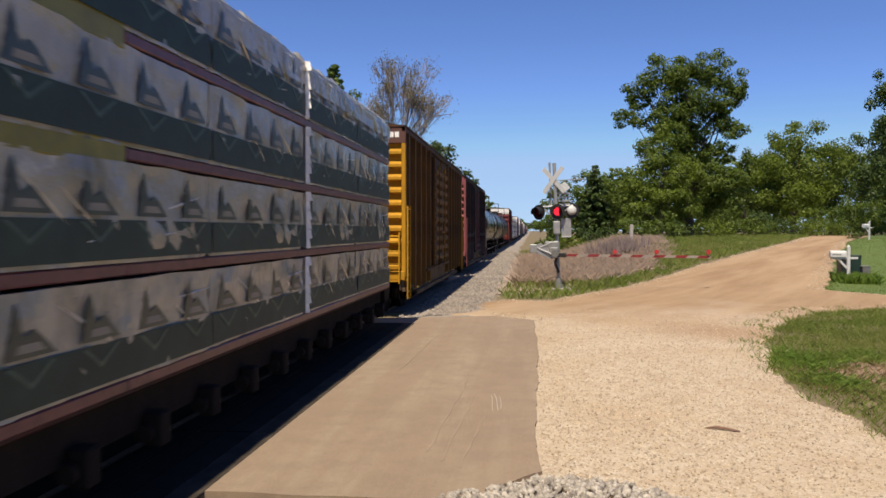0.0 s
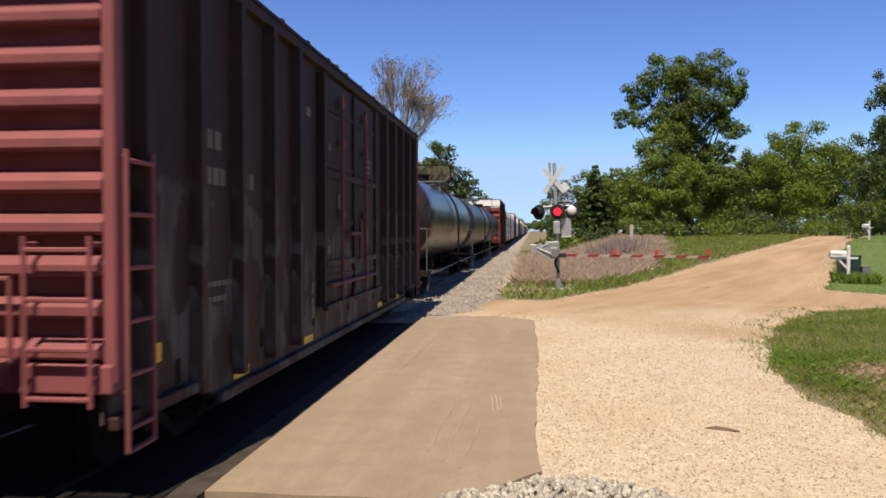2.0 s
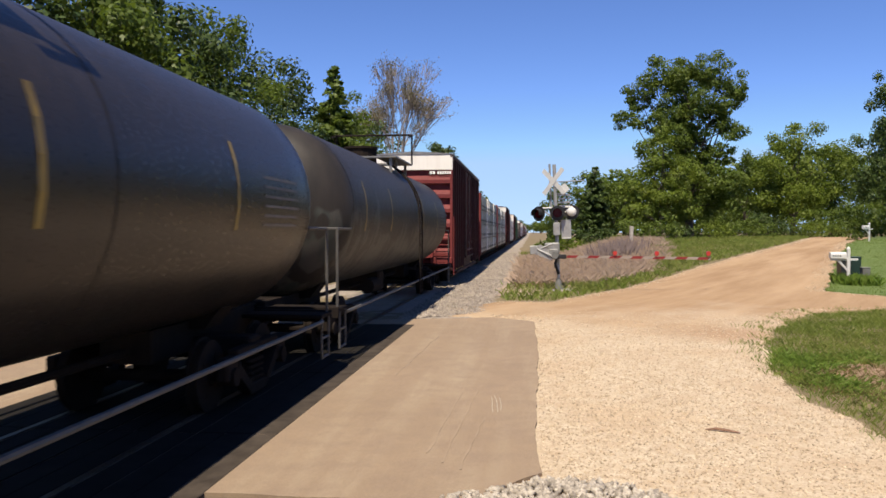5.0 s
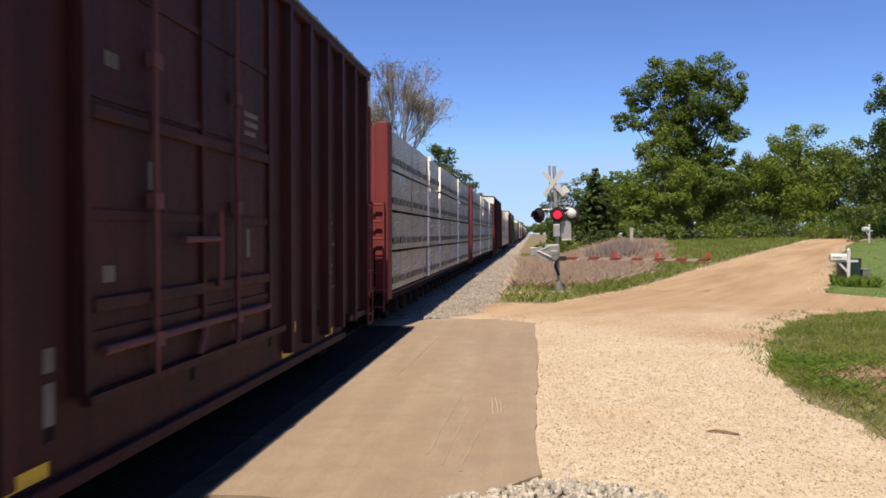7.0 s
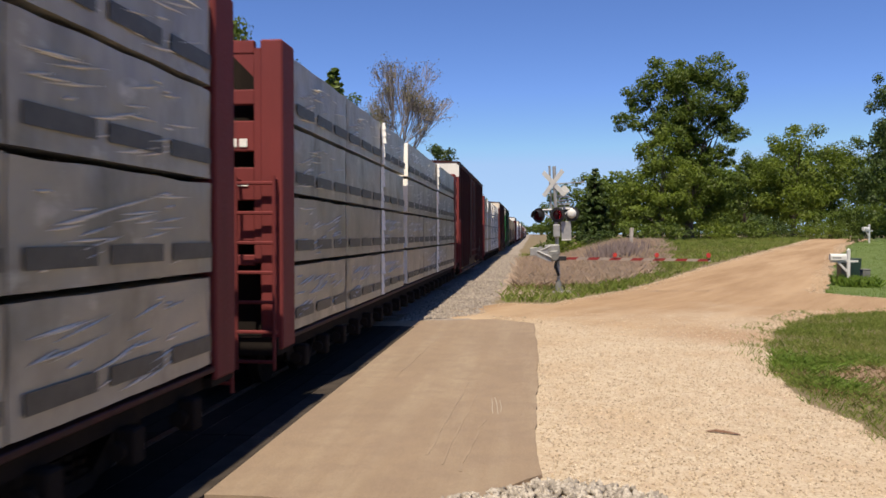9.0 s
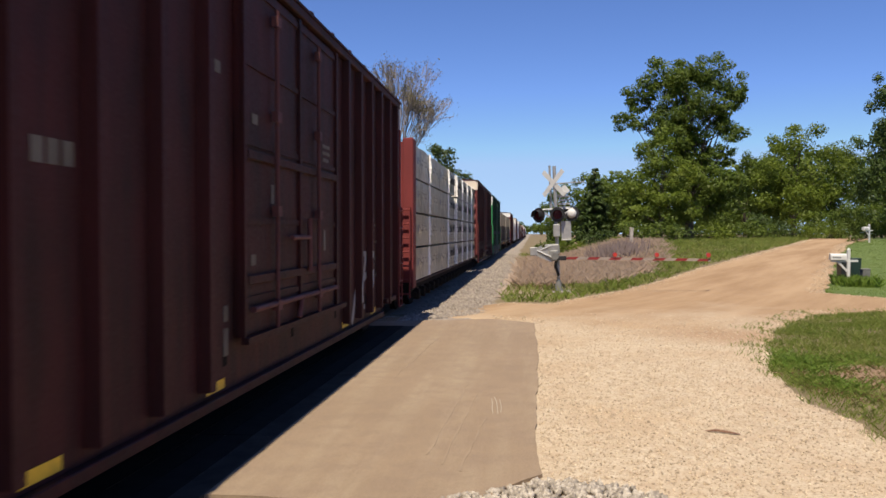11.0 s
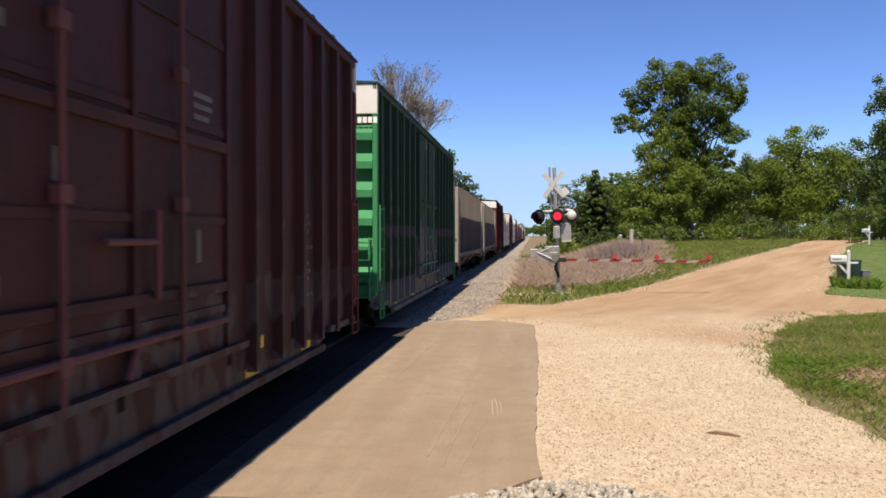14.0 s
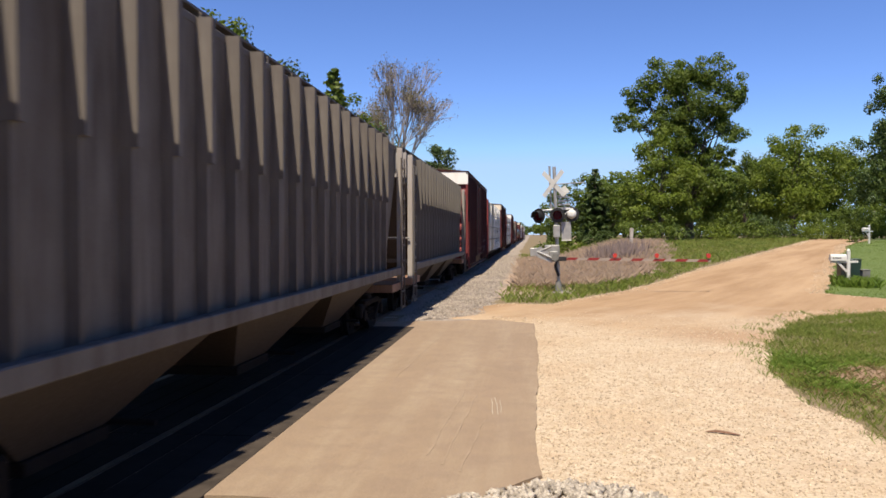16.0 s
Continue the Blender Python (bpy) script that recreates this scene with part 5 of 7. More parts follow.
    for i in range(3):
        y = 2.1 + i * w
        hp = bmesh.new()
        top = [(s * 1.40, yy, 1.30) for s, yy in ((-1, y), (1, y), (1, y + w), (-1, y + w))]
        bot = [(s * 0.75, yy, 0.42) for s, yy in ((-1, y + w * 0.36), (1, y + w * 0.36), (1, y + w * 0.64), (-1, y + w * 0.64))]
        tv, bv = [hp.verts.new(p) for p in top], [hp.verts.new(p) for p in bot]
        for j in range(4):
            hp.faces.new((tv[j], tv[(j + 1) % 4], bv[(j + 1) % 4], bv[j]))
        hp.faces.new(bv)
        hp.faces.new(tv[::-1])
        bmesh.ops.recalc_face_normals(hp, faces=hp.faces[:])
        part("hopper_bay", hp, P_BAY, car, "grimy brown discharge bay, darkened for the shade under the car")
        gate = boxes((-0.8, 0.8, y + w * 0.36, y + w * 0.64, 0.30, 0.42), bevel=0.01)
        rod(gate, (-1.1, y + w * 0.7, 0.38), (1.1, y + w * 0.7, 0.38), 0.03, 6)
        part("outlet_gate", gate, P_UNDER, car)
    rf = boxes((-0.35, 0.35, 1.0, L - 1.0, eave + 0.12, eave + 0.17))
    for i in range(8):
        y = 1.6 + i * (L - 4.4) / 7
        box(rf, -0.3, 0.3, y, y + 1.2, eave + 0.16, eave + 0.27, 0.02)
    for s in (-1, 1):
        for i in range(16):
            y = 0.8 + i * (L - 1.6) / 15
            box(rf, *sorted((s * 0.80, s * 1.18)), y, y + 0.05, eave + 0.02, eave + 0.17)
        box(rf, *sorted((s * 0.82, s * 1.16)), 0.5, L - 0.5, eave + 0.17, eave + 0.20)
    part("roof_walk", rf, paint, car)
    couplers(car, L)
    bogies(car, 2.0, L - 2.0, turning)
    return car


TRAIN = []


def add_car(car, y0):
    TRAIN.append((car, y0))
    return car


lumber0 = add_car(centrebeam(-5.65, "dark red flatcar stacked with white and green wrapped lumber", P_DARKRED, W_PALE, "peaks", front=False, rear=False, z_deck=0.93, z_load=4.42, seed=1), -5.65)
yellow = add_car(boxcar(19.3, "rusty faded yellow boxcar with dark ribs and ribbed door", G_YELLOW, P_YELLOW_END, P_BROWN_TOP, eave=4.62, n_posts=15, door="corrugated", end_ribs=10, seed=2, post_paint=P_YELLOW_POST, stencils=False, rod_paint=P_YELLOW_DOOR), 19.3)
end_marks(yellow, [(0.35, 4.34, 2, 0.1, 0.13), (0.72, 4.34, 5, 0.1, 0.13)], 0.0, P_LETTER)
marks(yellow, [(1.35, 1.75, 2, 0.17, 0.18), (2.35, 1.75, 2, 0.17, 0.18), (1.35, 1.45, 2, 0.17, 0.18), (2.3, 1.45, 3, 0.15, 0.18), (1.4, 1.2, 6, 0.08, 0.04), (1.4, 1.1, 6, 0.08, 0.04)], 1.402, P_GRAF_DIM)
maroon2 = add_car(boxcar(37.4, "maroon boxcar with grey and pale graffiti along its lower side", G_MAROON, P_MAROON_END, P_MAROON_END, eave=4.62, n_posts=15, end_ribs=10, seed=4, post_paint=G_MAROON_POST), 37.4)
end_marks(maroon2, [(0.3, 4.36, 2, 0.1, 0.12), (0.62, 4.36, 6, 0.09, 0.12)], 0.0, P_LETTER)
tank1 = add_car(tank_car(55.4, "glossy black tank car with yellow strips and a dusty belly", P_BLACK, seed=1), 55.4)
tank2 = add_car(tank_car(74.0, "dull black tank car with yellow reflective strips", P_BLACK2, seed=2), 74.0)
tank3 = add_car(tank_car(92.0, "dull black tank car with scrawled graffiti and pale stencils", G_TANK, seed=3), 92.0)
red1 = add_car(boxcar(110.5, "oxide red high boxcar with a white top end panel", P_RED_SHADE, P_RED_END, P_WHITE, n_posts=17, top_h=0.62, end_ribs=6, seed=6, rise=1), 110.5)
end_marks(red1, [(0.62, 4.32, 2, 0.09, 0.11), (0.92, 4.32, 6, 0.07, 0.11)], 0.0, P_LETTER)
flat_a = add_car(centrebeam(128.2, "red centre-beam flatcar loaded with grey wrapped lumber", P_RED_END, W_GREY, "bars", seed=3, split=3), 128.2)
flat_b = add_car(centrebeam(152.7, "red centre-beam flatcar loaded with grey wrapped lumber", P_RED_END, W_GREY, "bars", seed=4, split=3), 152.7)
red2 = add_car(boxcar(176.9, "oxide red high boxcar with a white top end panel", P_RED_SHADE, P_RED_END, P_WHITE, L=16.6, n_posts=17, top_h=0.62, end_ribs=6, seed=7), 176.9)
for (ya, za), (yb, zb), wd in (((11.85, 0.52), (12.62, 1.82), 0.15), ((12.45, 1.74), (13.30, 1.70), 0.13), ((13.05, 1.68), (12.55, 0.78), 0.17), ((12.15, 0.95), (12.95, 0.72), 0.12), ((13.15, 1.15), (13.75, 1.92), 0.10), ((12.7, 1.25), (13.3, 1.35), 0.16)):
    n_y, n_z = -(zb - za), yb - ya
    k = wd / 2 / math.hypot(n_y, n_z)
    n_y, n_z = n_y * k, n_z * k
    part("graffiti_stroke", prism(bmesh.new(), [(ya - n_y, za - n_z), (yb - n_y * 0.7, zb - n_z * 0.7), (yb + n_y * 0.7, zb + n_z * 0.7), (ya + n_y, za + n_z)], "x", 1.400, 1.404 + 0.001 * wd), P_GRAF_PALE, red2)
    for p_y in (12.203, 13.179):
        # where the stroke runs over a side post
        lo, hi = max(min(ya, yb), p_y - 0.064), min(max(ya, yb), p_y + 0.064)
        if hi - lo > 0.02:
            z_lo, z_hi = za + (zb - za) * (lo - ya) / (yb - ya), za + (zb - za) * (hi - ya) / (yb - ya)
            dz = abs(wd / 2 * math.hypot(yb - ya, zb - za) / (yb - ya))
            part("graffiti_stroke", prism(bmesh.new(), [(lo, z_lo - dz), (hi, z_hi - dz), (hi, z_hi + dz), (lo, z_lo + dz)], "x", 1.5195, 1.524 + 0.001 * wd), P_GRAF_PALE, red2)
flat_c = add_car(centrebeam(195.5, "red centre-beam flatcar loaded with white printed lumber packs", P_RED_END, W_WHITE, "forest", rear=False, z_load=4.45, fold_every=2, seed=5, lots=8, split=4), 195.5)
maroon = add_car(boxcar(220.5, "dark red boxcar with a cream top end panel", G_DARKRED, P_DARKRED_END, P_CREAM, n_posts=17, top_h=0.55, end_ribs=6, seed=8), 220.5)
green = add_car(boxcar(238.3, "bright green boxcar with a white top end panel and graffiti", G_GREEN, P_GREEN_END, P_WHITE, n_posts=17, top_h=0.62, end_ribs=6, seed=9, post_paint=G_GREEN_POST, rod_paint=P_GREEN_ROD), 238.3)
end_marks(green, [(0.35, 4.30, 4, 0.1, 0.12), (0.9, 4.30, 6, 0.08, 0.12)], 0.0, P_LETTER)
hop1 = add_car(hopper(256.3, "dusty grey covered hopper with closely spaced side posts", P_HOPPER, L=17.3), 256.3)
hop2 = add_car(hopper(275.0, "dark grey covered hopper with closely spaced side posts", P_HOPPER2, L=16.6), 275.0)
# the rest of the train, far along the track
y = 293.0
for src, length in ((red2, 18.6), (flat_c, 24.5), (maroon, 17.9), (flat_a, 24.5), (red1, 17.9), (hop2, 18.4), (maroon2, 17.9), (tank2, 18.5), (tank3, 18.5), (maroon, 17.9), (flat_b, 24.5), (red2, 18.6), (hop1, 18.7), (maroon2, 17.9), (maroon, 17.9), (flat_c, 24.5), (red1, 17.9), (tank2, 18.5)):
    add_car(copy_thing(src, pose(TRACK_X, y, 0)), y)
    y += length


# ---- level crossing signal, mail boxes, bins, post ----
M_ALU = plain_mat("weathered_aluminium", (0.363, 0.363, 0.356), 0.45, 0.5, 0.12)
M_SIGN_WHITE = plain_mat("sign_white", (0.528, 0.528, 0.515), 0.5, vary=0.08)
M_BLACK = plain_mat("signal_black", (0.0132, 0.0132, 0.0145), 0.55)
M_LENS = plain_mat("dark_red_lens", (0.066, 0.00396, 0.00528), 0.15, vary=0.1)
M_LAMP = plain_mat("lit_red_lamp", (0.396, 0.0132, 0.0132), 0.3, emit=(1.0, 0.03, 0.06), power=0.75)
M_GATE_RED = plain_mat("gate_red", (0.198, 0.0198, 0.0198), 0.5, vary=0.15)
M_GATE_WHITE = plain_mat("gate_white", (0.277, 0.231, 0.198), 0.5, vary=0.08)
M_GATE_LIGHT = plain_mat("gate_light_red", (0.429, 0.0396, 0.033), 0.3)
M_CONCRETE = ground_mat("concrete", (0.264, 0.244, 0.218), (0.304, 0.277, 0.244), (0.211, 0.191, 0.172), 2, 20, relief=0.005)
M_MECH = plain_mat("grey_gate_housing", (0.224, 0.224, 0.218), 0.55, 0.3, 0.3)
M_BIN = plain_mat("dark_green_plastic", (0.0132, 0.033, 0.0264), 0.45)
M_BIN_DARK = plain_mat("black_plastic", (0.0198, 0.0231, 0.0231), 0.45)
M_BOX_GREY = plain_mat("grey_metal_box", (0.132, 0.132, 0.125), 0.6)
M_POST = plain_mat("weathered_post", (0.363, 0.33, 0.297), 0.9, vary=0.3)

LAMPS = []
signal = thing("crossing_signal", "silver railway crossing signal with red flashers and lowered gate", "crossing signal", pose(1.0, 29.6, -0.02, 0, -2.3, 0))
part("mast", rods([((0, 0, 0.2), (0, 0, 4.55))], 0.065, 14), M_ALU, signal)
bm = bmesh.new()
rod(bm, (0, 0, 0), (0, 0, 0.42), 0.17, 14, 0.085)
box(bm, -0.2, 0.2, -0.2, 0.2, -0.1, 0.05, 0.02)
part("mast_base", bm, M_BOX_GREY, signal)
part("foundation", boxes((-0.42, 0.42, -0.42, 0.42, -0.35, 0.05), bevel=0.03), M_CONCRETE, signal)
part("second_pipe", rods([((-0.16, 0.25, 3.0), (-0.16, 0.25, 4.6))], 0.04, 10), M_ALU, signal)
for rz, dy, z in ((-36, -0.10, 3.94),):
    xb = bmesh.new()
    for a in (45, -45):
        r = bmesh.ops.create_cube(xb, size=1.0, matrix=pose(0, dy + (0.02 if a > 0 else 0), z, 0, a, 0) @ Matrix.Diagonal((1.22, 0.012, 0.17, 1)))
    cb = part("crossbuck", xb, M_SIGN_WHITE, signal, "white crossbuck seen nearly edge on", pose(0, 0, 0, 0, 0, rz))
part("sign_plate", boxes((-0.15, 0.15, -0.012, 0.0, -0.15, 0.15), bevel=0.003), M_SIGN_WHITE, signal, "small white plate under the crossbuck", pose(0.32, -0.12, 3.66, 0, -38, -20))
part("crossbuck_bracket", rods([((-0.1, 0, 3.92), (1.05, 0.0, 3.94)), ((0, 0, 3.5), (0.4, 0, 3.5))], 0.018, 6), M_ALU, signal)
pl = boxes(*[(0.10, 0.52, -0.03, -0.01, 3.02 + i * 0.13, 3.08 + i * 0.13) for i in range(4)])
part("track_sign", pl, M_ALU, signal)
part("lamp_arm", rods([((-0.62, -0.02, 3.0), (0.62, -0.02, 3.0)), ((-0.55, 0, 3.0), (0.0, 0, 2.55)), ((0.55, 0, 3.0), (0.0, 0, 2.55))], 0.03, 8), M_ALU, signal)


def flasher(x, y, z, rz, phase, back=False):
    """A round signal head: target disc, hood, red lens, and the lit reflector that turns inside it."""
    head = bmesh.new()
    rod(head, (0, 0.02, 0), (0, 0.16, 0), 0.17, 20, 0.12)
    hd = part("signal_head", head, M_ALU if back else M_BLACK, signal, "silver back of a lamp" if back else "", pose(x, y, z, 0, 0, rz))
    if back:
        bm = bmesh.new()
        bmesh.ops.create_uvsphere(bm, u_segments=20, v_segments=10, radius=0.165, matrix=Matrix.Diagonal((1, 0.55, 1, 1)))
        part("rear_shell", bm, M_SIGN_WHITE, hd, smooth=True)
        bm = bmesh.new()
        rod(bm, (0, 0.10, 0), (0, 0.115, 0), 0.27, 28)
        part("target_disc", bm, M_BLACK, hd)
        return
    bm = bmesh.new()
    rod(bm, (0, 0.0, 0), (0, 0.018, 0), 0.27, 28)
    part("target_disc", bm, M_BLACK, hd)
    bm = bmesh.new()
    for i in range(14):
        a, b = radians(-20 + i * 220 / 14), radians(-20 + (i + 1) * 220 / 14)
        vs = [bm.verts.new((0.18 * math.cos(q), yy, 0.18 * math.sin(q))) for q, yy in ((a, -0.22), (b, -0.22), (b, 0.0), (a, 0.0))]
        bm.faces.new(vs)
    bmesh.ops.remove_doubles(bm, verts=bm.verts[:], dist=0.001)
    bmesh.ops.solidify(bm, geom=bm.faces[:], thickness=0.006)
    part("hood", bm, M_BLACK, hd)
    bm = bmesh.new()
    rod(bm, (0, -0.006, 0), (0, 0.004, 0), 0.165, 24)
    part("lens", bm, M_LENS, hd, "dark red glass lens")
    # a lit reflector on a vertical pivot: it faces out through the lens, or turns away
    bm = bmesh.new()
    rod(bm, (0, -0.022, 0), (0, -0.012, 0), 0.15, 24)
    lit = part("reflector", bm, M_LAMP, hd, "glowing red lamp reflector")
    bm = bmesh.new()
    rod(bm, (0, -0.011, 0), (0, -0.007, 0), 0.152, 24)
    part("reflector_back", bm, M_LENS, lit)
    LAMPS.append((lit, phase))


flasher(-0.62, -0.18, 2.80, -38, None)
flasher(0.05, -0.18, 2.80, -4, 0.67)
flasher(0.56, -0.10, 2.82, 0, None, back=True)
part("rear_sign", boxes((0.17, 0.52, -0.03, -0.012, 1.92, 2.55), bevel=0.004), M_ALU, signal, "bare metal back of a sign")
part("rear_sign_edge", boxes((0.17, 0.52, -0.032, -0.012, 1.87, 1.915)), M_SIGN_WHITE, signal)
gm = boxes((-0.46, 0.08, -0.26, 0.10, 1.34, 1.74), bevel=0.04)
part("gate_gearbox", boxes((-0.30, 0.02, -0.40, -0.262, 1.22, 1.52), bevel=0.03), M_MECH, signal)
part("crank_case", rods([((-0.10, -0.30, 1.30), (-0.10, -0.46, 1.30))], 0.13, 14), M_BOX_GREY, signal)
part("torque_arm", rods([((-0.9, -0.34, 1.62), (-0.1, -0.42, 1.22)), ((-0.85, -0.30, 1.45), (-0.2, -0.40, 1.70))], 0.035, 8), M_ALU, signal)
part("gate_mechanism", gm, M_MECH, signal, "grey gate motor housing")
cw = bmesh.new()
prism(cw, [(-0.95, 1.55), (-0.60, 1.70), (0.0, 1.30), (0.0, 1.15), (-0.25, 1.12), (-0.9, 1.40)], "y", -0.36, -0.31)
part("counterweight_arm", cw, M_ALU, signal)
cw = boxes((-0.98, -0.72, -0.40, -0.28, 1.36, 1.66), bevel=0.02)
part("counterweight", cw, M_ALU, signal)
part("conduit", rods([((0.0, -0.1, 1.3), (-0.1, -0.12, 0.95)), ((-0.1, -0.12, 0.95), (0.02, -0.1, 0.6))], 0.05, 8), M_BLACK, signal)
part("junction_box", boxes((-0.12, 0.12, -0.2, -0.06, 2.0, 2.45), bevel=0.02), M_ALU, signal)
arm = thing("gate_arm", "lowered red and white striped crossing gate arm", "gate arm", pose(1.0, 29.25, 0))
part("hub", boxes((-0.20, 0.25, -0.06, 0.06, 1.14, 1.30), bevel=0.015), M_BLACK, arm)
n_st = 13
for i in range(n_st):
    x0, x1 = 0.25 + i * 4.95 / n_st, 0.25 + (i + 1) * 4.95 / n_st
    st = bmesh.new()
    sk = 0.05
    dz = 0.004 * i
    prism(st, [(x0 - sk, 1.175 - dz), (x1 - sk, 1.175 - dz), (x1 + sk, 1.265 - dz), (x0 + sk, 1.265 - dz)], "y", -0.015, 0.015)
    part("stripe", st, M_GATE_RED if i % 2 == 0 else M_GATE_WHITE, arm)
part("gate_tip", boxes((5.15, 5.24, -0.015, 0.015, 1.11, 1.24)), M_GATE_WHITE, arm)
for x in (1.95, 3.40, 5.17):
    bm = boxes((x - 0.05, x + 0.05, -0.05, 0.05, 1.26, 1.30))
    rod(bm, (x, -0.06, 1.35), (x, 0.06, 1.35), 0.075, 14)
    part("gate_light", bm, M_GATE_LIGHT, arm)


def mailbox(x, y, z, s=1.0, turn=0.0, label="white mailbox on a white wooden post beside the road"):
    mb = thing("mailbox", label, "mailbox", pose(x, y, z, 0, 0, turn), "roadside mailboxes")
    part("post", boxes((-0.055 * s, 0.055 * s, -0.055, 0.055, -0.2, 1.38 * s), bevel=0.008), M_SIGN_WHITE, mb)
    cap = bmesh.new()
    rod(cap, (0, 0, 1.38 * s), (0, 0, 1.46 * s), 0.075, 8, 0.015)
    part("post_cap", cap, M_SIGN_WHITE, mb)
    part("arm", boxes((-0.66 * s, 0.34 * s, -0.045, 0.045, 0.92 * s, 1.0 * s), bevel=0.006), M_SIGN_WHITE, mb)
    br = bmesh.new()
    prism(br, [(-0.42 * s, 0.92 * s), (-0.32 * s, 0.92 * s), (-0.05, 0.62 * s), (-0.05, 0.52 * s)], "y", -0.04, 0.04)
    part("brace", br, M_SIGN_WHITE, mb)
    bx = bmesh.new()
    pts = [(-0.11, 0.0), (0.11, 0.0)] + [(0.11 * math.cos(a), 0.13 + 0.11 * math.sin(a)) for a in np.linspace(0, math.pi, 9)]
    prism(bx, pts, "x", -0.68 * s, -0.10 * s)
    for v in bx.verts:
        v.co.z += 1.005 * s
    body = part("box", bx, M_SIGN_WHITE, mb)
    part("number_bar", boxes(*[(-0.62 + i * 0.085, -0.56 + i * 0.085, -0.114, -0.111, 1.07, 1.13) for i in range(4)]), M_BOX_GREY, body)
    return mb


mailbox(12.02, 32.4, float(ground_height(12.02, 32.4)))
mailbox(25.6, 65.0, float(ground_height(25.6, 65.0)), 1.0, 30, "white mailbox post by a flower bed down the road")


def bin_thing(name, x, y, w, d, h, material, label, category):
    b = thing(name, label, category, pose(x, y, float(ground_height(x, y))))
    bm = bmesh.new()
    lo = [bm.verts.new((sx * w * 0.42, sy * d * 0.42, 0)) for sx, sy in ((-1, -1), (1, -1), (1, 1), (-1, 1))]
    hi = [bm.verts.new((sx * w * 0.5, sy * d * 0.5, h)) for sx, sy in ((-1, -1), (1, -1), (1, 1), (-1, 1))]
    for i in range(4):
        bm.faces.new((lo[i], lo[(i + 1) % 4], hi[(i + 1) % 4], hi[i]))
    bm.faces.new(lo[::-1])
    bm.faces.new(hi)
    part("body", bm, material, b)
    lid = boxes((-w * 0.53, w * 0.53, -d * 0.54, d * 0.54, h, h + 0.06), bevel=0.02)
    part("lid", lid, material, b)
    return b


bin_thing("wheelie_bin", 12.24, 33.5, 0.36, 0.5, 0.98, M_BIN_DARK, "black plastic wheelie bin behind the mailbox", "bin")
bin_thing("wheelie_bin", 12.66, 33.6, 0.40, 0.5, 0.98, M_BIN, "dark green plastic wheelie bin behind the mailbox", "bin")
bin_thing("utility_box", 12.78, 32.8, 0.28, 0.3, 0.62, M_BOX_GREY, "small grey utility box in the grass", "utility box")
fp = thing("fence_post", "weathered grey wooden post in dry brush", "post", pose(7.2, 60, float(ground_height(7.2, 60)), 0, 2, 20))
part("post", boxes((-0.11, 0.11, -0.11, 0.11, -0.3, 1.35), bevel=0.02), M_POST, fp)

# ---- stones ----
M_STONE_TAN = ground_mat("tan_stones", (0.409, 0.323, 0.224), (0.475, 0.396, 0.297), (0.277, 0.205, 0.139), 6, 30)
M_STONE_GREY = ground_mat("grey_stones", (0.29, 0.257, 0.218), (0.396, 0.356, 0.304), (0.172, 0.152, 0.132), 9, 30)
for _m in (M_STONE_TAN, M_STONE_GREY, M_BALLAST):
    _nt = _m.node_tree
    _p = _nt.nodes["Principled BSDF"]
    _old = _p.inputs["Base Color"].links[0].from_socket
    _tone = mix(_nt, _nt.nodes.new("ShaderNodeNewGeometry").outputs["Random Per Island"], (0.68, 0.66, 0.64), (1.35, 1.35, 1.35))
    _nt.links.new(mix(_nt, 1.0, _old, _tone, "MULTIPLY"), _p.inputs["Base Color"])
OCTA_V = np.array([(1, 0, 0), (-1, 0, 0), (0, 1, 0), (0, -1, 0), (0, 0, 1), (0, 0, -1)], float)
OCTA_F = np.array([(0, 2, 4), (2, 1, 4), (1, 3, 4), (3, 0, 4), (2, 0, 5), (1, 2, 5), (3, 1, 5), (0, 3, 5)])


def raw_mesh(name, v, f, material):
    me = bpy.data.meshes.new(name)
    k = f.shape[1]
    me.vertices.add(len(v))
    me.vertices.foreach_set("co", np.ascontiguousarray(v, np.float32).ravel())
    me.loops.add(f.size)
    me.loops.foreach_set("vertex_index", np.ascontiguousarray(f, np.int32).ravel())
    me.polygons.add(len(f))
    me.polygons.foreach_set("loop_start", np.arange(0, f.size, k, dtype=np.int32))
    me.update(calc_edges=True)
    me.materials.append(material)
    return me


def stones(name, xy, zf, size, material, label, seed):
    rng = np.random.default_rng(seed)
    n = len(xy)
    s = rng.uniform(size[0], size[1], (n, 1, 1)) * rng.uniform(0.6, 1.25, (n, 1, 3))
    v = OCTA_V[None] * s + rng.normal(0, 0.16, (n, 6, 3)) * s
    a = rng.uniform(0, math.tau, n)
    c, q = np.cos(a)[:, None], np.sin(a)[:, None]
    x, y = v[..., 0] * c - v[..., 1] * q, v[..., 0] * q + v[..., 1] * c
    t = rng.uniform(-0.8, 0.8, n)[:, None]
    z = v[..., 2] * np.cos(t) + x * np.sin(t)
    x = x * np.cos(t) - v[..., 2] * np.sin(t)
    p = np.stack([x + xy[:, :1], y + xy[:, 1:2], z + zf(xy[:, 0], xy[:, 1])[:, None]], -1).reshape(-1, 3)
    f = (np.arange(n)[:, None, None] * 6 + OCTA_F[None]).reshape(-1, 3)
    return tagged(new(name, raw_mesh(name, p, f, material)), label, "gravel", kind="stuff")


def road_top(x, y):
    return lie(x, y) - 0.05 - 0.10 * np.clip(road_edge(x, y) / 0.35, -0.5, 1.0) + 0.004 * wob(x, y, 1.6)


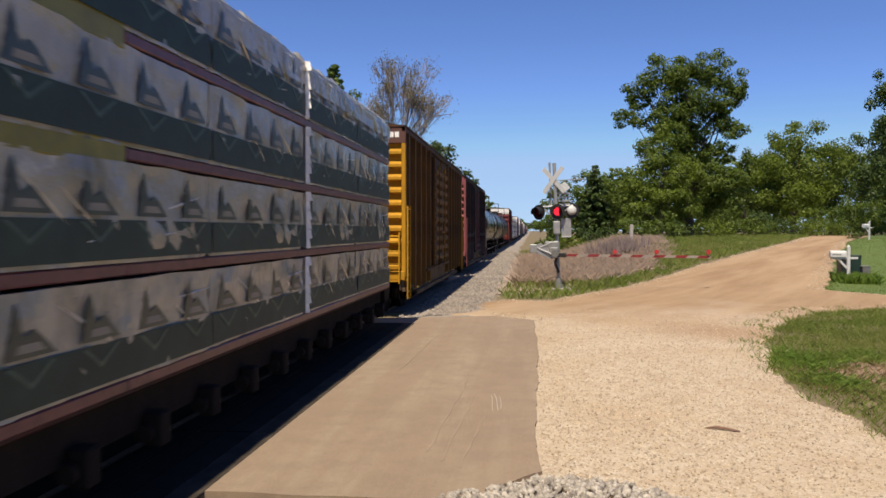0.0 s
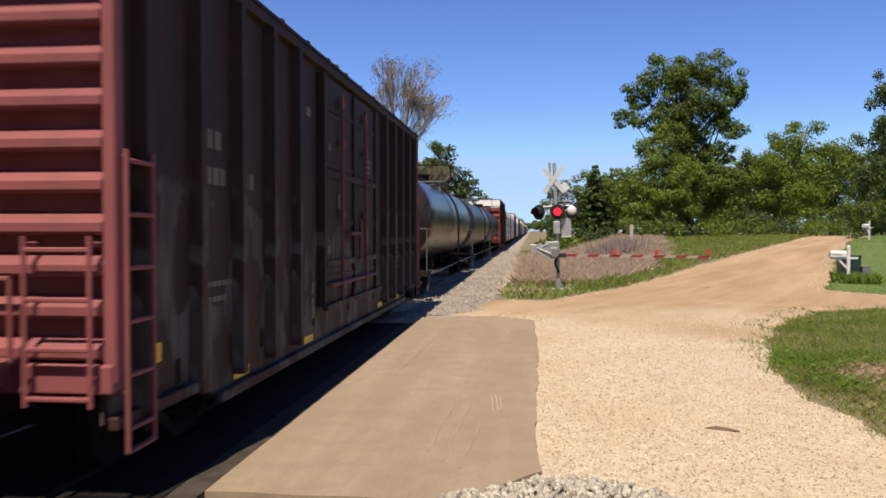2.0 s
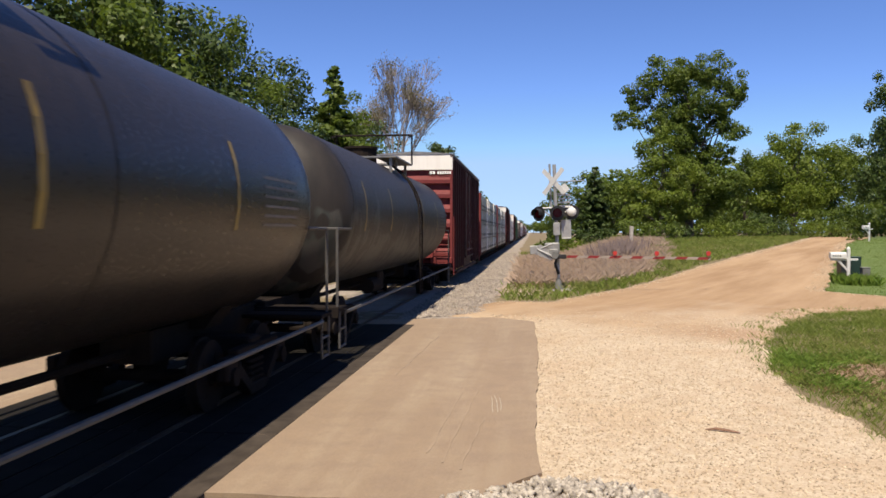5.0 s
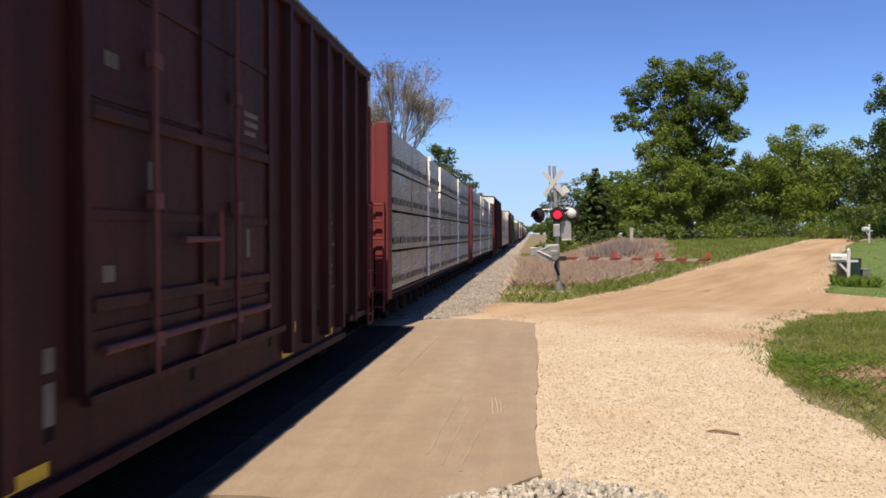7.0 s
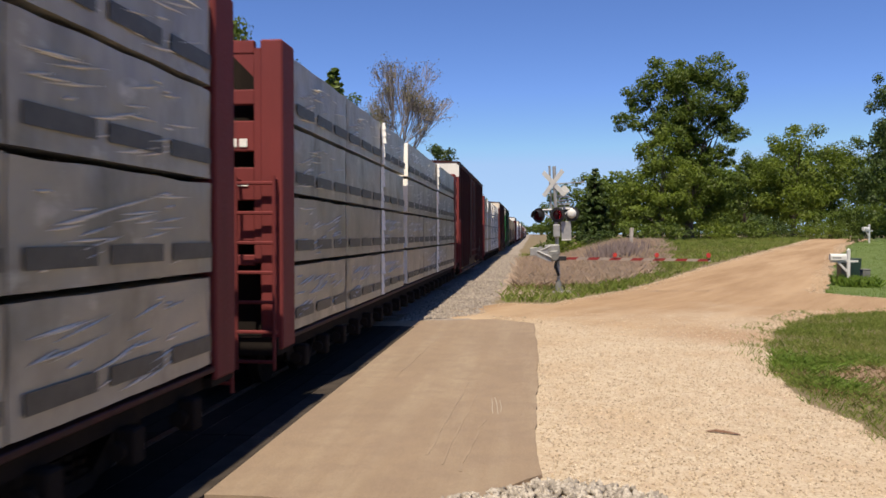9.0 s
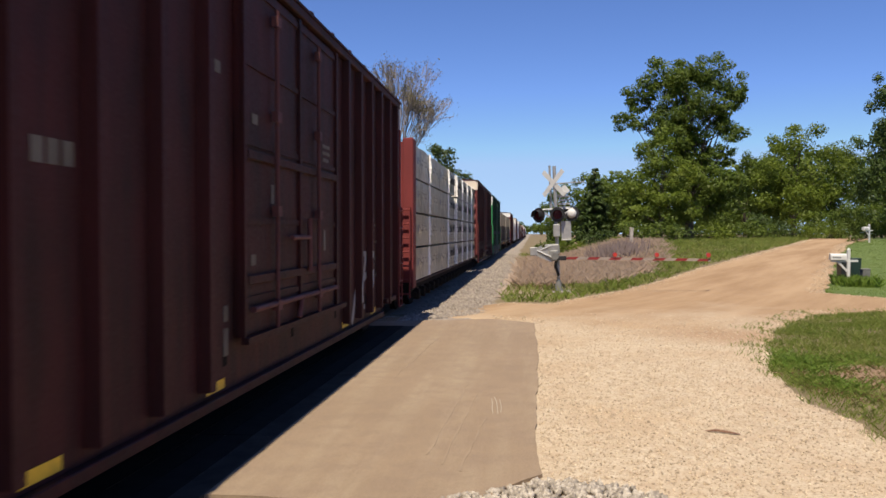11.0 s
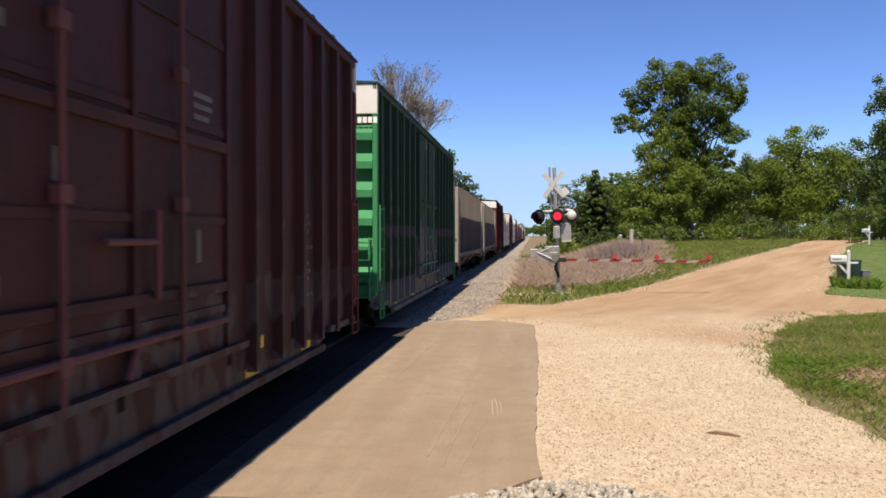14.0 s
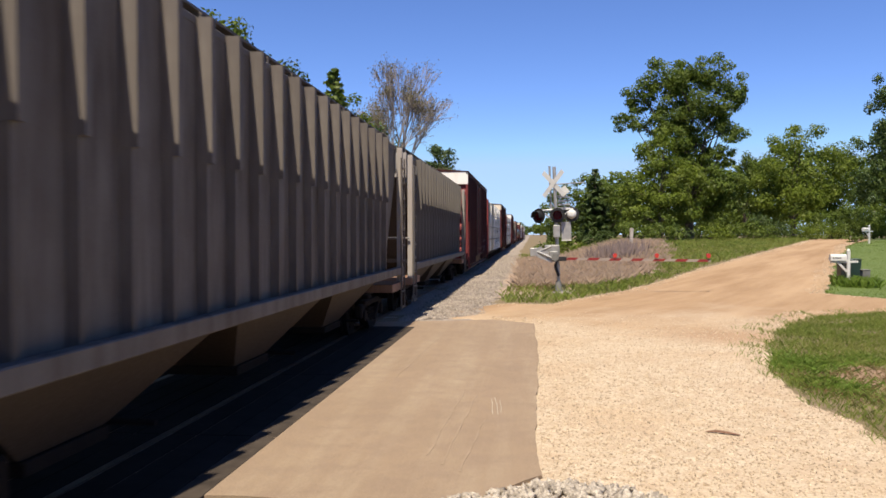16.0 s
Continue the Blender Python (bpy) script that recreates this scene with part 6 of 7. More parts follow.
rng = np.random.default_rng(11)
p = np.stack([rng.uniform(0.1, 9, 70000), rng.uniform(6.3, 22, 70000)], -1)
keep = (road_edge(p[:, 0], p[:, 1]) < 0.25) & (p[:, 0] > 0.10) & (rng.random(len(p)) < np.clip(1.15 - (p[:, 1] - 6) / 14, 0.0, 1))
stones("loose_gravel", p[keep], lambda x, y: road_top(x, y) + 0.002, (0.006, 0.017), M_STONE_TAN, "loose tan and brown gravel on the road", 1)
p = np.stack([rng.uniform(-0.75, 2.6, 5200), 4.6 + rng.uniform(0, 1, 5200) * 2.4], -1)
lim = 6.25 + 0.50 * np.exp(-((p[:, 0] - 0.15) / 0.55) ** 2) + 0.30 * np.exp(-((p[:, 0] - 0.75) / 0.5) ** 2) + 0.08 * wob(p[:, 0], p[:, 1], 0.2)
stones("coarse_gravel", p[p[:, 1] < lim], lambda x, y: np.full(x.shape, 0.03), (0.02, 0.05), M_STONE_GREY, "coarse grey crushed stone beside the track", 2)


def bed_top(x, y):
    return -0.03 - 0.16 * ease((np.abs(x - TRACK_X) - 3.0) / 1.1) + 0.02 * wob(x, y, 0.3)


p = np.stack([rng.uniform(-3.2, -0.55, 34000), 19.3 + 62 * rng.uniform(0, 1, 34000) ** 1.7], -1)
keep = p[:, 1] > 19.3 + (p[:, 0] + 3.2) * 0.9
stones("ballast_stones", p[keep], lambda x, y: bed_top(x, y) + 0.01, (0.025, 0.06), M_BALLAST, "grey-tan crushed ballast stones along the track", 3)

p = np.stack([rng.uniform(-1, 28, 160000), rng.uniform(19, 72, 160000)], -1)
e = road_edge(p[:, 0], p[:, 1])
keep = (e < 0.15) & (e > -0.75) & (rng.random(len(p)) < np.clip(0.9 - np.abs(e + 0.15) * 1.5, 0, 1))
stones("edge_gravel", p[keep], lambda x, y: road_top(x, y) + 0.004, (0.012, 0.03), M_STONE_TAN, "loose pale gravel along the road's edges", 4)

# a fallen strip of bark on the gravel
bark = bmesh.new()
prism(bark, [(-0.15, 0.0), (-0.05, 0.025), (0.08, 0.02), (0.20, 0.0), (0.08, 0.006), (-0.05, 0.008)], "y", -0.022, 0.022)
bk = thing("bark_strip", "dark curled strip of bark on the gravel", "debris", pose(1.98, 8.75, float(road_top(1.98, 8.75)) + 0.01, 0, 0, -20))
part("strip", bark, plain_mat("brown_bark", (0.20, 0.11, 0.07), 0.9, vary=0.3), bk)


# ---- grass and brush ----
def blades(name, xy, zf, height, width, material, label, seed, lean=0.5, category="grass"):
    rng = np.random.default_rng(seed)
    n = len(xy)
    h = rng.uniform(height[0], height[1], n)
    a = rng.uniform(0, math.tau, n)
    w = width * rng.uniform(0.6, 1.3, n)
    z = zf(xy[:, 0], xy[:, 1]) - 0.01
    dx, dy = np.cos(a) * w, np.sin(a) * w
    lx, ly = rng.normal(0, lean, n) * h, rng.normal(0, lean, n) * h
    base = np.stack([xy[:, 0], xy[:, 1], z], -1)
    v = np.stack([base - np.stack([dx, dy, 0 * dx], -1), base + np.stack([dx, dy, 0 * dx], -1),
                  base + np.stack([lx * 0.4 + dx * 0.7, ly * 0.4 + dy * 0.7, h * 0.6], -1),
                  base + np.stack([lx, ly, h], -1)], 1).reshape(-1, 3)
    i = np.arange(n)[:, None] * 4
    f = np.concatenate([i + np.array([[0, 1, 2]]), i + np.array([[0, 2, 3]])], 0)
    return tagged(new(name, raw_mesh(name, v, f, material)), label, category, kind="stuff")


G_GRASS = leaf_mat("grass_blades", (0.106, 0.158, 0.0231), (0.165, 0.218, 0.0396), (0.238, 0.238, 0.0792), 0.6, 0.3)
G_WEED = leaf_mat("weed_leaves", (0.0858, 0.158, 0.0198), (0.119, 0.205, 0.0264), (0.158, 0.224, 0.0396), 0.5, 0.3)
G_LAWN = leaf_mat("lawn_blades", (0.0792, 0.132, 0.0165), (0.112, 0.165, 0.0231), (0.139, 0.185, 0.033), 0.6, 0.25)
G_DRY = leaf_mat("dry_brush", (0.363, 0.271, 0.211), (0.416, 0.323, 0.251), (0.317, 0.218, 0.165), 0.8, 0.2)
G_RUST = leaf_mat("rusty_weeds", (0.198, 0.099, 0.0594), (0.172, 0.132, 0.066), (0.132, 0.132, 0.0396), 0.8, 0.2)


def lot(n, x0, x1, y0, y1, seed, bias=1.0):
    rng = np.random.default_rng(seed)
    return np.stack([rng.uniform(x0, x1, n), y0 + (y1 - y0) * rng.uniform(0, 1, n) ** bias], -1), rng


def left_of_road(x, y):
    """Positive on the railway side of the lane."""
    return np.interp(y, (24.0, 28.4, 33.7, 41.8, 51.5, 61.7, 74, 95), (0.35, 2.3, 4.8, 8.7, 13.8, 18.9, 24.0, 32.0)) - x


# patch between road and driveway, with a bare dry hollow
p, g = lot(300000, 3.4, 16, 8.3, 23.6, 21)
e = road_edge(p[:, 0], p[:, 1])
bare = ((p[:, 0] - 5.7) / 1.6) ** 2 + ((p[:, 1] - 12.6) / 1.5) ** 2 + 0.5 * wob(p[:, 0], p[:, 1], 0.5)
dense = np.where(bare < 1, 0.05, 0.85) * np.clip(0.45 + e * 1.8, 0, 1) * np.clip(0.8 + 0.5 * wob(p[:, 0], p[:, 1], 0.8), 0.2, 1)
sparse = np.clip(0.25 + e * 0.35, 0, 0.25) * (wob(p[:, 0], p[:, 1], 0.35) > 0.1)
sel = g.random(len(p)) < np.where(e > 0, dense, sparse)
blades("roadside_grass", p[sel], lambda x, y: np.maximum(ground_height(x, y), road_top(x, y)), (0.03, 0.12), 0.0036, G_GRASS, "uneven green grass beside the gravel", 22)
p2, g = lot(90000, 3.5, 9, 9.5, 16.5, 23)
e = road_edge(p2[:, 0], p2[:, 1])
near = np.exp(-((p2[:, 0] - 4.5) / 0.45) ** 2 - ((p2[:, 1] - 14.1) / 0.8) ** 2) + 0.8 * np.exp(-((p2[:, 0] - 4.3) / 0.35) ** 2 - ((p2[:, 1] - 11.9) / 0.6) ** 2) + 0.7 * np.exp(-((p2[:, 0] - 5.6) / 0.4) ** 2 - ((p2[:, 1] - 14.4) / 0.4) ** 2)
sel = (e > 0.0) & (g.random(len(p2)) < near)
blades("broadleaf_weeds", p2[sel], ground_height, (0.03, 0.12), 0.006, G_WEED, "low bright green weeds at the gravel's edge", 24, 0.8)
p3, g = lot(26000, 3.7, 9, 9.2, 14.5, 25)
bare = ((p3[:, 0] - 5.7) / 2.0) ** 2 + ((p3[:, 1] - 11.8) / 1.8) ** 2 + 0.4 * wob(p3[:, 0], p3[:, 1], 0.4)
sel = (road_edge(p3[:, 0], p3[:, 1]) > 0.05) & (bare < 1) & (g.random(len(p3)) < 0.5)
blades("dry_stalks", p3[sel], ground_height, (0.03, 0.10), 0.002, G_RUST, "dead brown stalks in a bare hollow", 26, 0.8, "dead stalks")
M_LAWN = ground_mat("mown_lawn", (0.0792, 0.122, 0.0231), (0.106, 0.145, 0.033), (0.066, 0.106, 0.0198), 0.3, 8, relief=0.03)
M_HOLLOW = ground_mat("bare_brown_earth", (0.224, 0.145, 0.0858), (0.264, 0.178, 0.112), (0.145, 0.0924, 0.0594), 1.2, 9, relief=0.03)
grid_sheet("lawn", np.concatenate([np.arange(9.2, 30, 0.3), np.arange(30, 120, 3.0)]), np.concatenate([np.arange(27, 70, 0.3), np.arange(70, 130, 2.0)]),
           lambda x, y: ground_height(x, y) + 0.03 * np.clip((road_edge(x, y) - 0.05) / 0.2, -1.5, 1) - 0.3 * ease((left_of_road(x, y) + 3) / 2), M_LAWN, "mown green lawn beside the lane", "lawn")
grid_sheet("bare_hollow", np.arange(3.6, 8.6, 0.1), np.arange(10.2, 15.2, 0.1),
           lambda x, y: ground_height(x, y) + 0.03 * np.clip(1.0 - ((x - 5.8) / 1.7) ** 2 - ((y - 12.4) / 1.5) ** 2 + 0.35 * wob(x, y, 0.5), -1.5, 0.6), M_HOLLOW, "bare brown earth in the roadside grass", "ground")
M_BANK = ground_mat("dead_thatch", (0.304, 0.224, 0.172), (0.343, 0.264, 0.198), (0.224, 0.165, 0.112), 0.6, 6, relief=0.05)
grid_sheet("brush_bank", np.arange(-1.6, 10, 0.25), np.arange(27, 68, 0.3),
           lambda x, y: ground_height(x, y) + 0.03 * np.clip(np.minimum(np.minimum((left_of_road(x, y) - 1.9) / 0.5, (0.155 - x / y) / 0.012), (66 - y) / 2) + 0.6 * wob(x, y, 0.8), -1.5, 0.8), M_BANK, "dead brown thatch on the bank", "ground")
# lawn by the mail box
p, g = lot(150000, 9.5, 34, 27.4, 72, 27, 1.4)
sel = (road_edge(p[:, 0], p[:, 1]) > 0.05) & (left_of_road(p[:, 0], p[:, 1]) < -2)
blades("lawn_grass", p[sel], ground_height, (0.04, 0.09), 0.014, G_LAWN, "mown green lawn beside the lane", 28, 0.4, "lawn")
p, g = lot(900, 11.6, 13.0, 31.7, 32.9, 29)
blades("lily_leaves", p, ground_height, (0.18, 0.50), 0.014, G_WEED, "strappy green leaves around the mailbox post", 30, 0.5, "plants")
# verge: green strip along the lane, dry brush behind, tall grass up the hill
p, g = lot(170000, -1.3, 26, 25.2, 84, 31, 1.5)
l = left_of_road(p[:, 0], p[:, 1])
ratio = p[:, 0] / p[:, 1]
brush = (ratio < 0.148 + 0.01 * wob(p[:, 0], p[:, 1], 1.2)) & (l > 1.9 + 0.5 * wob(p[:, 0], p[:, 1], 1.1)) & (p[:, 1] < 66) & (p[:, 1] > 33)
sel = (l > 0.1) & (road_edge(p[:, 0], p[:, 1]) > 0.05) & ~brush & (p[:, 0] > -0.9 + 0.3 * wob(p[:, 0], p[:, 1], 0.8)) & (g.random(len(p)) < np.where(p[:, 0] < 1.6, 0.30, 1.0) * np.clip(0.8 + 0.5 * wob(p[:, 0], p[:, 1], 1.0), 0.2, 1))
blades("verge_grass", p[sel], ground_height, (0.10, 0.32), 0.013, G_GRASS, "rank green grass on the verge", 32)
p, g = lot(80000, -0.9, 11, 32.5, 68, 33, 1.3)
l = left_of_road(p[:, 0], p[:, 1])
ratio = p[:, 0] / p[:, 1]
sel = (g.random(len(p)) < np.clip((0.165 + 0.015 * wob(p[:, 0], p[:, 1], 2.0) - ratio) / 0.04, 0, 1)) & (l > 1.7 + 0.7 * wob(p[:, 0], p[:, 1], 1.1)) & (ratio > -0.02) & (g.random(len(p)) < np.clip(0.75 + 0.6 * wob(p[:, 0], p[:, 1], 0.9), 0.1, 1) * np.where(p[:, 0] < 1.1, 0.35, 1.0))
tall = p[sel]
blades("dry_brush", tall, ground_height, (0.10, 0.52), 0.0032, G_DRY, "pinkish-brown dead brush on the bank", 34, 0.55, "brush")
p, g = lot(3000, 3.2, 7.2, 46, 54, 37)
near = np.exp(-((p[:, 0] - 5.0) / 1.2) ** 2 - ((p[:, 1] - 50) / 2.5) ** 2)
G_STEM = leaf_mat("grey_stems", (0.198, 0.152, 0.145), (0.251, 0.198, 0.185), (0.158, 0.119, 0.119), 0.8, 0.1)
blades("dead_stems", p[g.random(len(p)) < near], ground_height, (0.5, 1.25), 0.006, G_STEM, "tall grey dead stems in the brush", 38, 0.18, "brush")
p, g = lot(2600, -0.7, 0.9, 29.5, 46, 35)
sel = g.random(len(p)) < np.clip(0.5 + 0.7 * wob(p[:, 0], p[:, 1], 0.9), 0, 1)
blades("rusty_weeds", p[sel], ground_height, (0.06, 0.26), 0.010, G_RUST, "rust-brown dying weeds beside the ballast", 36, 0.4, "weeds")

# ---- trees ----
L_OAK = leaf_mat("broad_leaves", (0.066, 0.102, 0.0185), (0.0957, 0.139, 0.0238), (0.135, 0.178, 0.0297), through=0.42)
L_LIGHT = leaf_mat("spring_leaves", (0.0924, 0.132, 0.0172), (0.125, 0.172, 0.0224), (0.165, 0.208, 0.0297), through=0.4)
L_DARK = leaf_mat("needle_clumps", (0.0297, 0.0528, 0.0132), (0.0462, 0.0759, 0.0185), (0.0627, 0.0924, 0.0231), through=0.2)
L_PALE = leaf_mat("thin_new_leaves", (0.132, 0.119, 0.0462), (0.172, 0.145, 0.066), (0.198, 0.145, 0.0792), through=0.3)
M_BARK = ground_mat("bark", (0.066, 0.0528, 0.0429), (0.0924, 0.0759, 0.0594), (0.0396, 0.033, 0.0264), 2, 15, relief=0.03)
M_BARE = ground_mat("grey_twigs", (0.198, 0.172, 0.158), (0.238, 0.205, 0.185), (0.145, 0.119, 0.112), 2, 15, relief=0.01)


def leaf_cloud(blobs, per_m2, size, rng, droop=0.0):
    """Small folded leaf sprays spread over and through many rounded clumps."""
    out = []
    for bx, by, bz, rx, ry, rz in blobs:
        n = int(per_m2 * 4 * math.pi * ((rx * ry + ry * rz + rx * rz) / 3))
        d = rng.normal(0, 1, (n, 3))
        d /= np.linalg.norm(d, axis=1, keepdims=True)
        k = (0.30 + 0.75 * rng.random((n, 1)) ** 0.7)
        c = np.array([bx, by, bz]) + d * k * np.array([rx, ry, rz])
        nr = d + rng.normal(0, 0.55, (n, 3)) + np.array([0, 0, 0.35])
        nr /= np.linalg.norm(nr, axis=1, keepdims=True)
        t = np.cross(nr, rng.normal(0, 1, (n, 3)))
        t /= np.linalg.norm(t, axis=1, keepdims=True) + 1e-9
        t[:, 2] -= droop
        b = np.cross(nr, t)
        s = size * rng.uniform(0.55, 1.25, (n, 1))
        out.append(np.stack([c - t * s, c + b * s * 0.55 + nr * s * 0.15, c + t * s, c - b * s * 0.55 + nr * s * 0.15], 1))
    return np.concatenate(out, 0).reshape(-1, 3)


def quads(v):
    return np.arange(len(v)).reshape(-1, 4)


def clumps(shapes, rng, depth, count=9, rel=0.36):
    """Break each large mass (x, z, rx, rz) into clumps near its surface."""
    out = []
    for x, z, rx, rz in shapes:
        ry = (rx + rz) / 2 * depth
        out.append((x, 0.0, z, rx * 0.62, ry * 0.62, rz * 0.62))
        for _ in range(count):
            d = rng.normal(0, 1, 3)
            d /= np.linalg.norm(d)
            q = rng.uniform(0.62, 0.98)
            r = rel * rng.uniform(0.55, 1.15)
            out.append((x + d[0] * rx * q, d[1] * ry * q, z + d[2] * rz * q, rx * r, ry * r, rz * r * 0.85))
    return out


def tree(name, y, shapes, leaves, label, seed, size=0.2, per_m2=9.0, trunk_r=0.35, base_x=None, count=9, depth=1.0, category="tree"):
    """A broadleaf tree: shapes are its crown's masses as (x, z, half width, half height) in the world."""
    rng = np.random.default_rng(seed)
    bx = base_x if base_x is not None else float(np.mean([s[0] for s in shapes]))
    gz = float(ground_height(bx, y))
    ob = thing(name, label, category, pose(bx, y, gz))
    local = [(x - bx, z - gz, a, b) for x, z, a, b in shapes]
    bm = bmesh.new()
    top = max(s[1] for s in local)
    p = Vector((0, 0, -0.2))
    pts = [p]
    for i in range(1, 6):
        pts.append(Vector((rng.normal(0, 0.15) * i, rng.normal(0, 0.15) * i, top * i / 5.5)))
    for i in range(5):
        rod(bm, pts[i], pts[i + 1], trunk_r * (1 - i / 6), 9, trunk_r * (1 - (i + 1) / 6))
    for x, z, a, b in local:
        for _ in range(3):
            q = pts[1 + int(rng.integers(0, 3))]
            end = Vector((x + rng.normal(0, a * 0.22), rng.normal(0, a * 0.3), max(q.z + 0.3, z + rng.normal(0, b * 0.2))))
            mid = (q + end) / 2 + Vector((0, 0, -0.2))
            rod(bm, q, mid, trunk_r * 0.28, 6, trunk_r * 0.15)
            rod(bm, mid, end, trunk_r * 0.15, 6, trunk_r * 0.05)
    part("trunk", bm, M_BARK, ob)
    v = leaf_cloud(clumps(local, rng, depth, count), per_m2, size, rng)
    link_part("crown", raw_mesh("crown", v, quads(v), leaves), ob)
    return ob


def conifer(x, y, h, w, label, seed, leaves=None, ragged_k=0.35, size=0.2, bare_to=0.08):
    """A conifer: whorls of drooping boughs hung with needle sprays."""
    rng = np.random.default_rng(seed)
    gz = float(ground_height(x, y))
    ob = thing("conifer_tree", label, "tree", pose(x, y, gz))
    bm = bmesh.new()
    rod(bm, (0, 0, -0.2), (0, 0, h * 0.97), max(0.12, h * 0.018), 8, 0.02)
    blobs = []
    n = int(h * 3.2)
    for i in range(n):
        f = bare_to + (1 - bare_to) * (i + 0.5) / n
        z = h * f
        r = w * (1 - f) ** 0.8 + 0.12
        m = max(3, int(7 * (1 - f) + 3))
        for j in range(m):
            a = rng.uniform(0, math.tau)
            rr = r * rng.uniform(1 - ragged_k, 1 + ragged_k * 0.4)
            end = Vector((math.cos(a) * rr, math.sin(a) * rr, z - rr * 0.22))
            rod(bm, (0, 0, z), end, 0.03, 4, 0.008)
            for q in (0.45, 0.75, 1.0):
                s = (0.16 + 0.22 * rr * (1.1 - q * 0.5))
                blobs.append((end.x * q, end.y * q, z - rr * 0.22 * q, s, s, s * 0.5))
    part("trunk", bm, M_BARK, ob)
    v = leaf_cloud(blobs, 14, size, rng, 0.2)
    link_part("crown", raw_mesh("crown", v, quads(v), leaves or L_DARK), ob)
    return ob


def bare_tree(x, y, h, label, seed):
    """A nearly leafless tree: forking grey limbs down to twigs, a few pale new leaves."""
    rng = random.Random(seed)
    gz = float(ground_height(x, y))
    ob = thing("bare_tree", label, "tree", pose(x, y, gz))
    bm = bmesh.new()
    tips = []

    def grow(p, d, l, r, level):
        q = p + d * l
        rod(bm, p, q, max(r, 0.022), 5 if level < 3 else 3, max(r * 0.68, 0.016))
        if level >= 6 or l < 0.22:
            tips.append(q)
            return
        for k in range(4 if level in (1, 2, 3) else 3):
            spread = 0.08 if k == 0 else 0.25
            nd = (d + Vector((rng.gauss(0, spread), rng.gauss(0, spread), rng.gauss(0.12, 0.25)))).normalized()
            grow(q, nd, l * rng.uniform(0.62, 0.86), r * 0.6, level + 1)

    grow(Vector((0, 0, -0.2)), Vector((-0.02, 0, 1)), h * 0.22, 0.24, 0)
    part("trunk", bm, M_BARE, ob)
    g = np.random.default_rng(seed)
    c = np.array([t[:] for t in tips])
    c = np.repeat(c, 3, 0) + g.normal(0, 0.25, (len(c) * 3, 3))
    v = leaf_cloud([(*q, 0.1, 0.1, 0.1) for q in c], 16, 0.075, g)
    link_part("crown", raw_mesh("crown", v, quads(v), L_PALE), ob, "sparse pale new leaves")
    return ob


tree("oak_tree", 76, [(12.3, 16.5, 2.5, 2.2), (16.4, 16.3, 2.6, 2.0), (14.3, 14.9, 3.0, 2.4), (9.9, 15.0, 1.9, 1.6), (18.2, 15.0, 1.3, 1.7), (9.2, 12.5, 1.9, 1.2), (11.8, 12.6, 2.2, 1.5), (17.6, 11.5, 1.8, 1.5), (16.9, 13.3, 1.7, 1.2), (17.0, 9.4, 1.6, 1.1), (14.6, 9.6, 1.8, 1.4), (14.4, 12.0, 2.6, 2.0), (12.9, 10.4, 2.4, 1.9), (15.4, 7.0, 2.6, 2.4), (17.8, 5.4, 2.0, 2.2), (13.2, 7.6, 2.4, 2.0), (13.6, 4.4, 3.2, 2.0)],
     L_OAK, "large spreading green oak tree on the grassy rise", 41, 0.14, 30, 0.4, 14.4, 16)
tree("broadleaf_tree", 72, [(11.3, 8.8, 2.2, 2.0), (10.4, 6.6, 2.3, 1.9), (12.7, 6.7, 2.1, 2.2), (9.0, 5.0, 1.8, 1.7), (11.4, 4.2, 3.0, 1.7)], L_LIGHT, "light green leafy tree in front of the oak", 51, 0.13, 30, 0.22, 11.2, 13)
tree("broadleaf_tree", 88, [(27.4, 11.6, 2.8, 2.7), (25.2, 8.9, 3.0, 3.0), (29.2, 8.0, 3.7, 3.7), (26.4, 6.0, 4.0, 3.0)], L_LIGHT, "bright green leafy tree at the edge of the woods", 42, 0.15, 24, 0.3)
tree("broadleaf_tree", 90, [(23.8, 6.6, 2.6, 3.9), (22.9, 9.6, 1.4, 1.7), (21.6, 5.2, 2.0, 2.6)], L_OAK, "leafy green tree at the edge of the woods", 43, 0.15, 24, 0.25)
tree("broadleaf_tree", 105, [(38.2, 11.7, 2.8, 3.1), (38.8, 7.7, 3.7, 4.1), (36.5, 6.8, 2.8, 3.6), (33.5, 7.2, 3.0, 3.6)], L_OAK, "hazy green leafy tree deep in the woods", 44, 0.17, 19, 0.3)
tree("broadleaf_tree", 110, [(47, 12, 4, 4), (43, 8, 4, 5), (52, 9, 5, 6), (50, 15, 4, 4)], L_OAK, "tall leafy tree behind the lane", 45, 0.22, 13, 0.4)
tree("broadleaf_tree", 82, [(34.6, 14.9, 2.2, 3.3), (34.0, 11.0, 2.9, 3.1), (33.9, 6.8, 2.9, 3.1), (37.0, 12.5, 3.3, 5.5)], L_DARK, "dark shaded tree overhanging the lawn", 46, 0.15, 26, 0.3, 36.0)
tree("broadleaf_tree", 84, [(2.2, 5.0, 1.3, 1.5), (3.8, 6.2, 1.8, 1.8), (5.2, 5.6, 1.7, 1.9), (3.2, 3.6, 2.2, 1.5)], L_OAK, "low rounded green tree near the track", 47, 0.13, 26, 0.18)
tree("broadleaf_tree", 92, [(9.1, 6.2, 2.0, 2.3), (7.5, 4.6, 2.6, 2.2), (10.6, 7.2, 1.6, 2.0)], L_OAK, "green leafy tree behind the brush", 48, 0.15, 22, 0.2)
conifer(6.15, 80, 7.2, 2.2, "dark pointed spruce tree beyond the brush", 49)
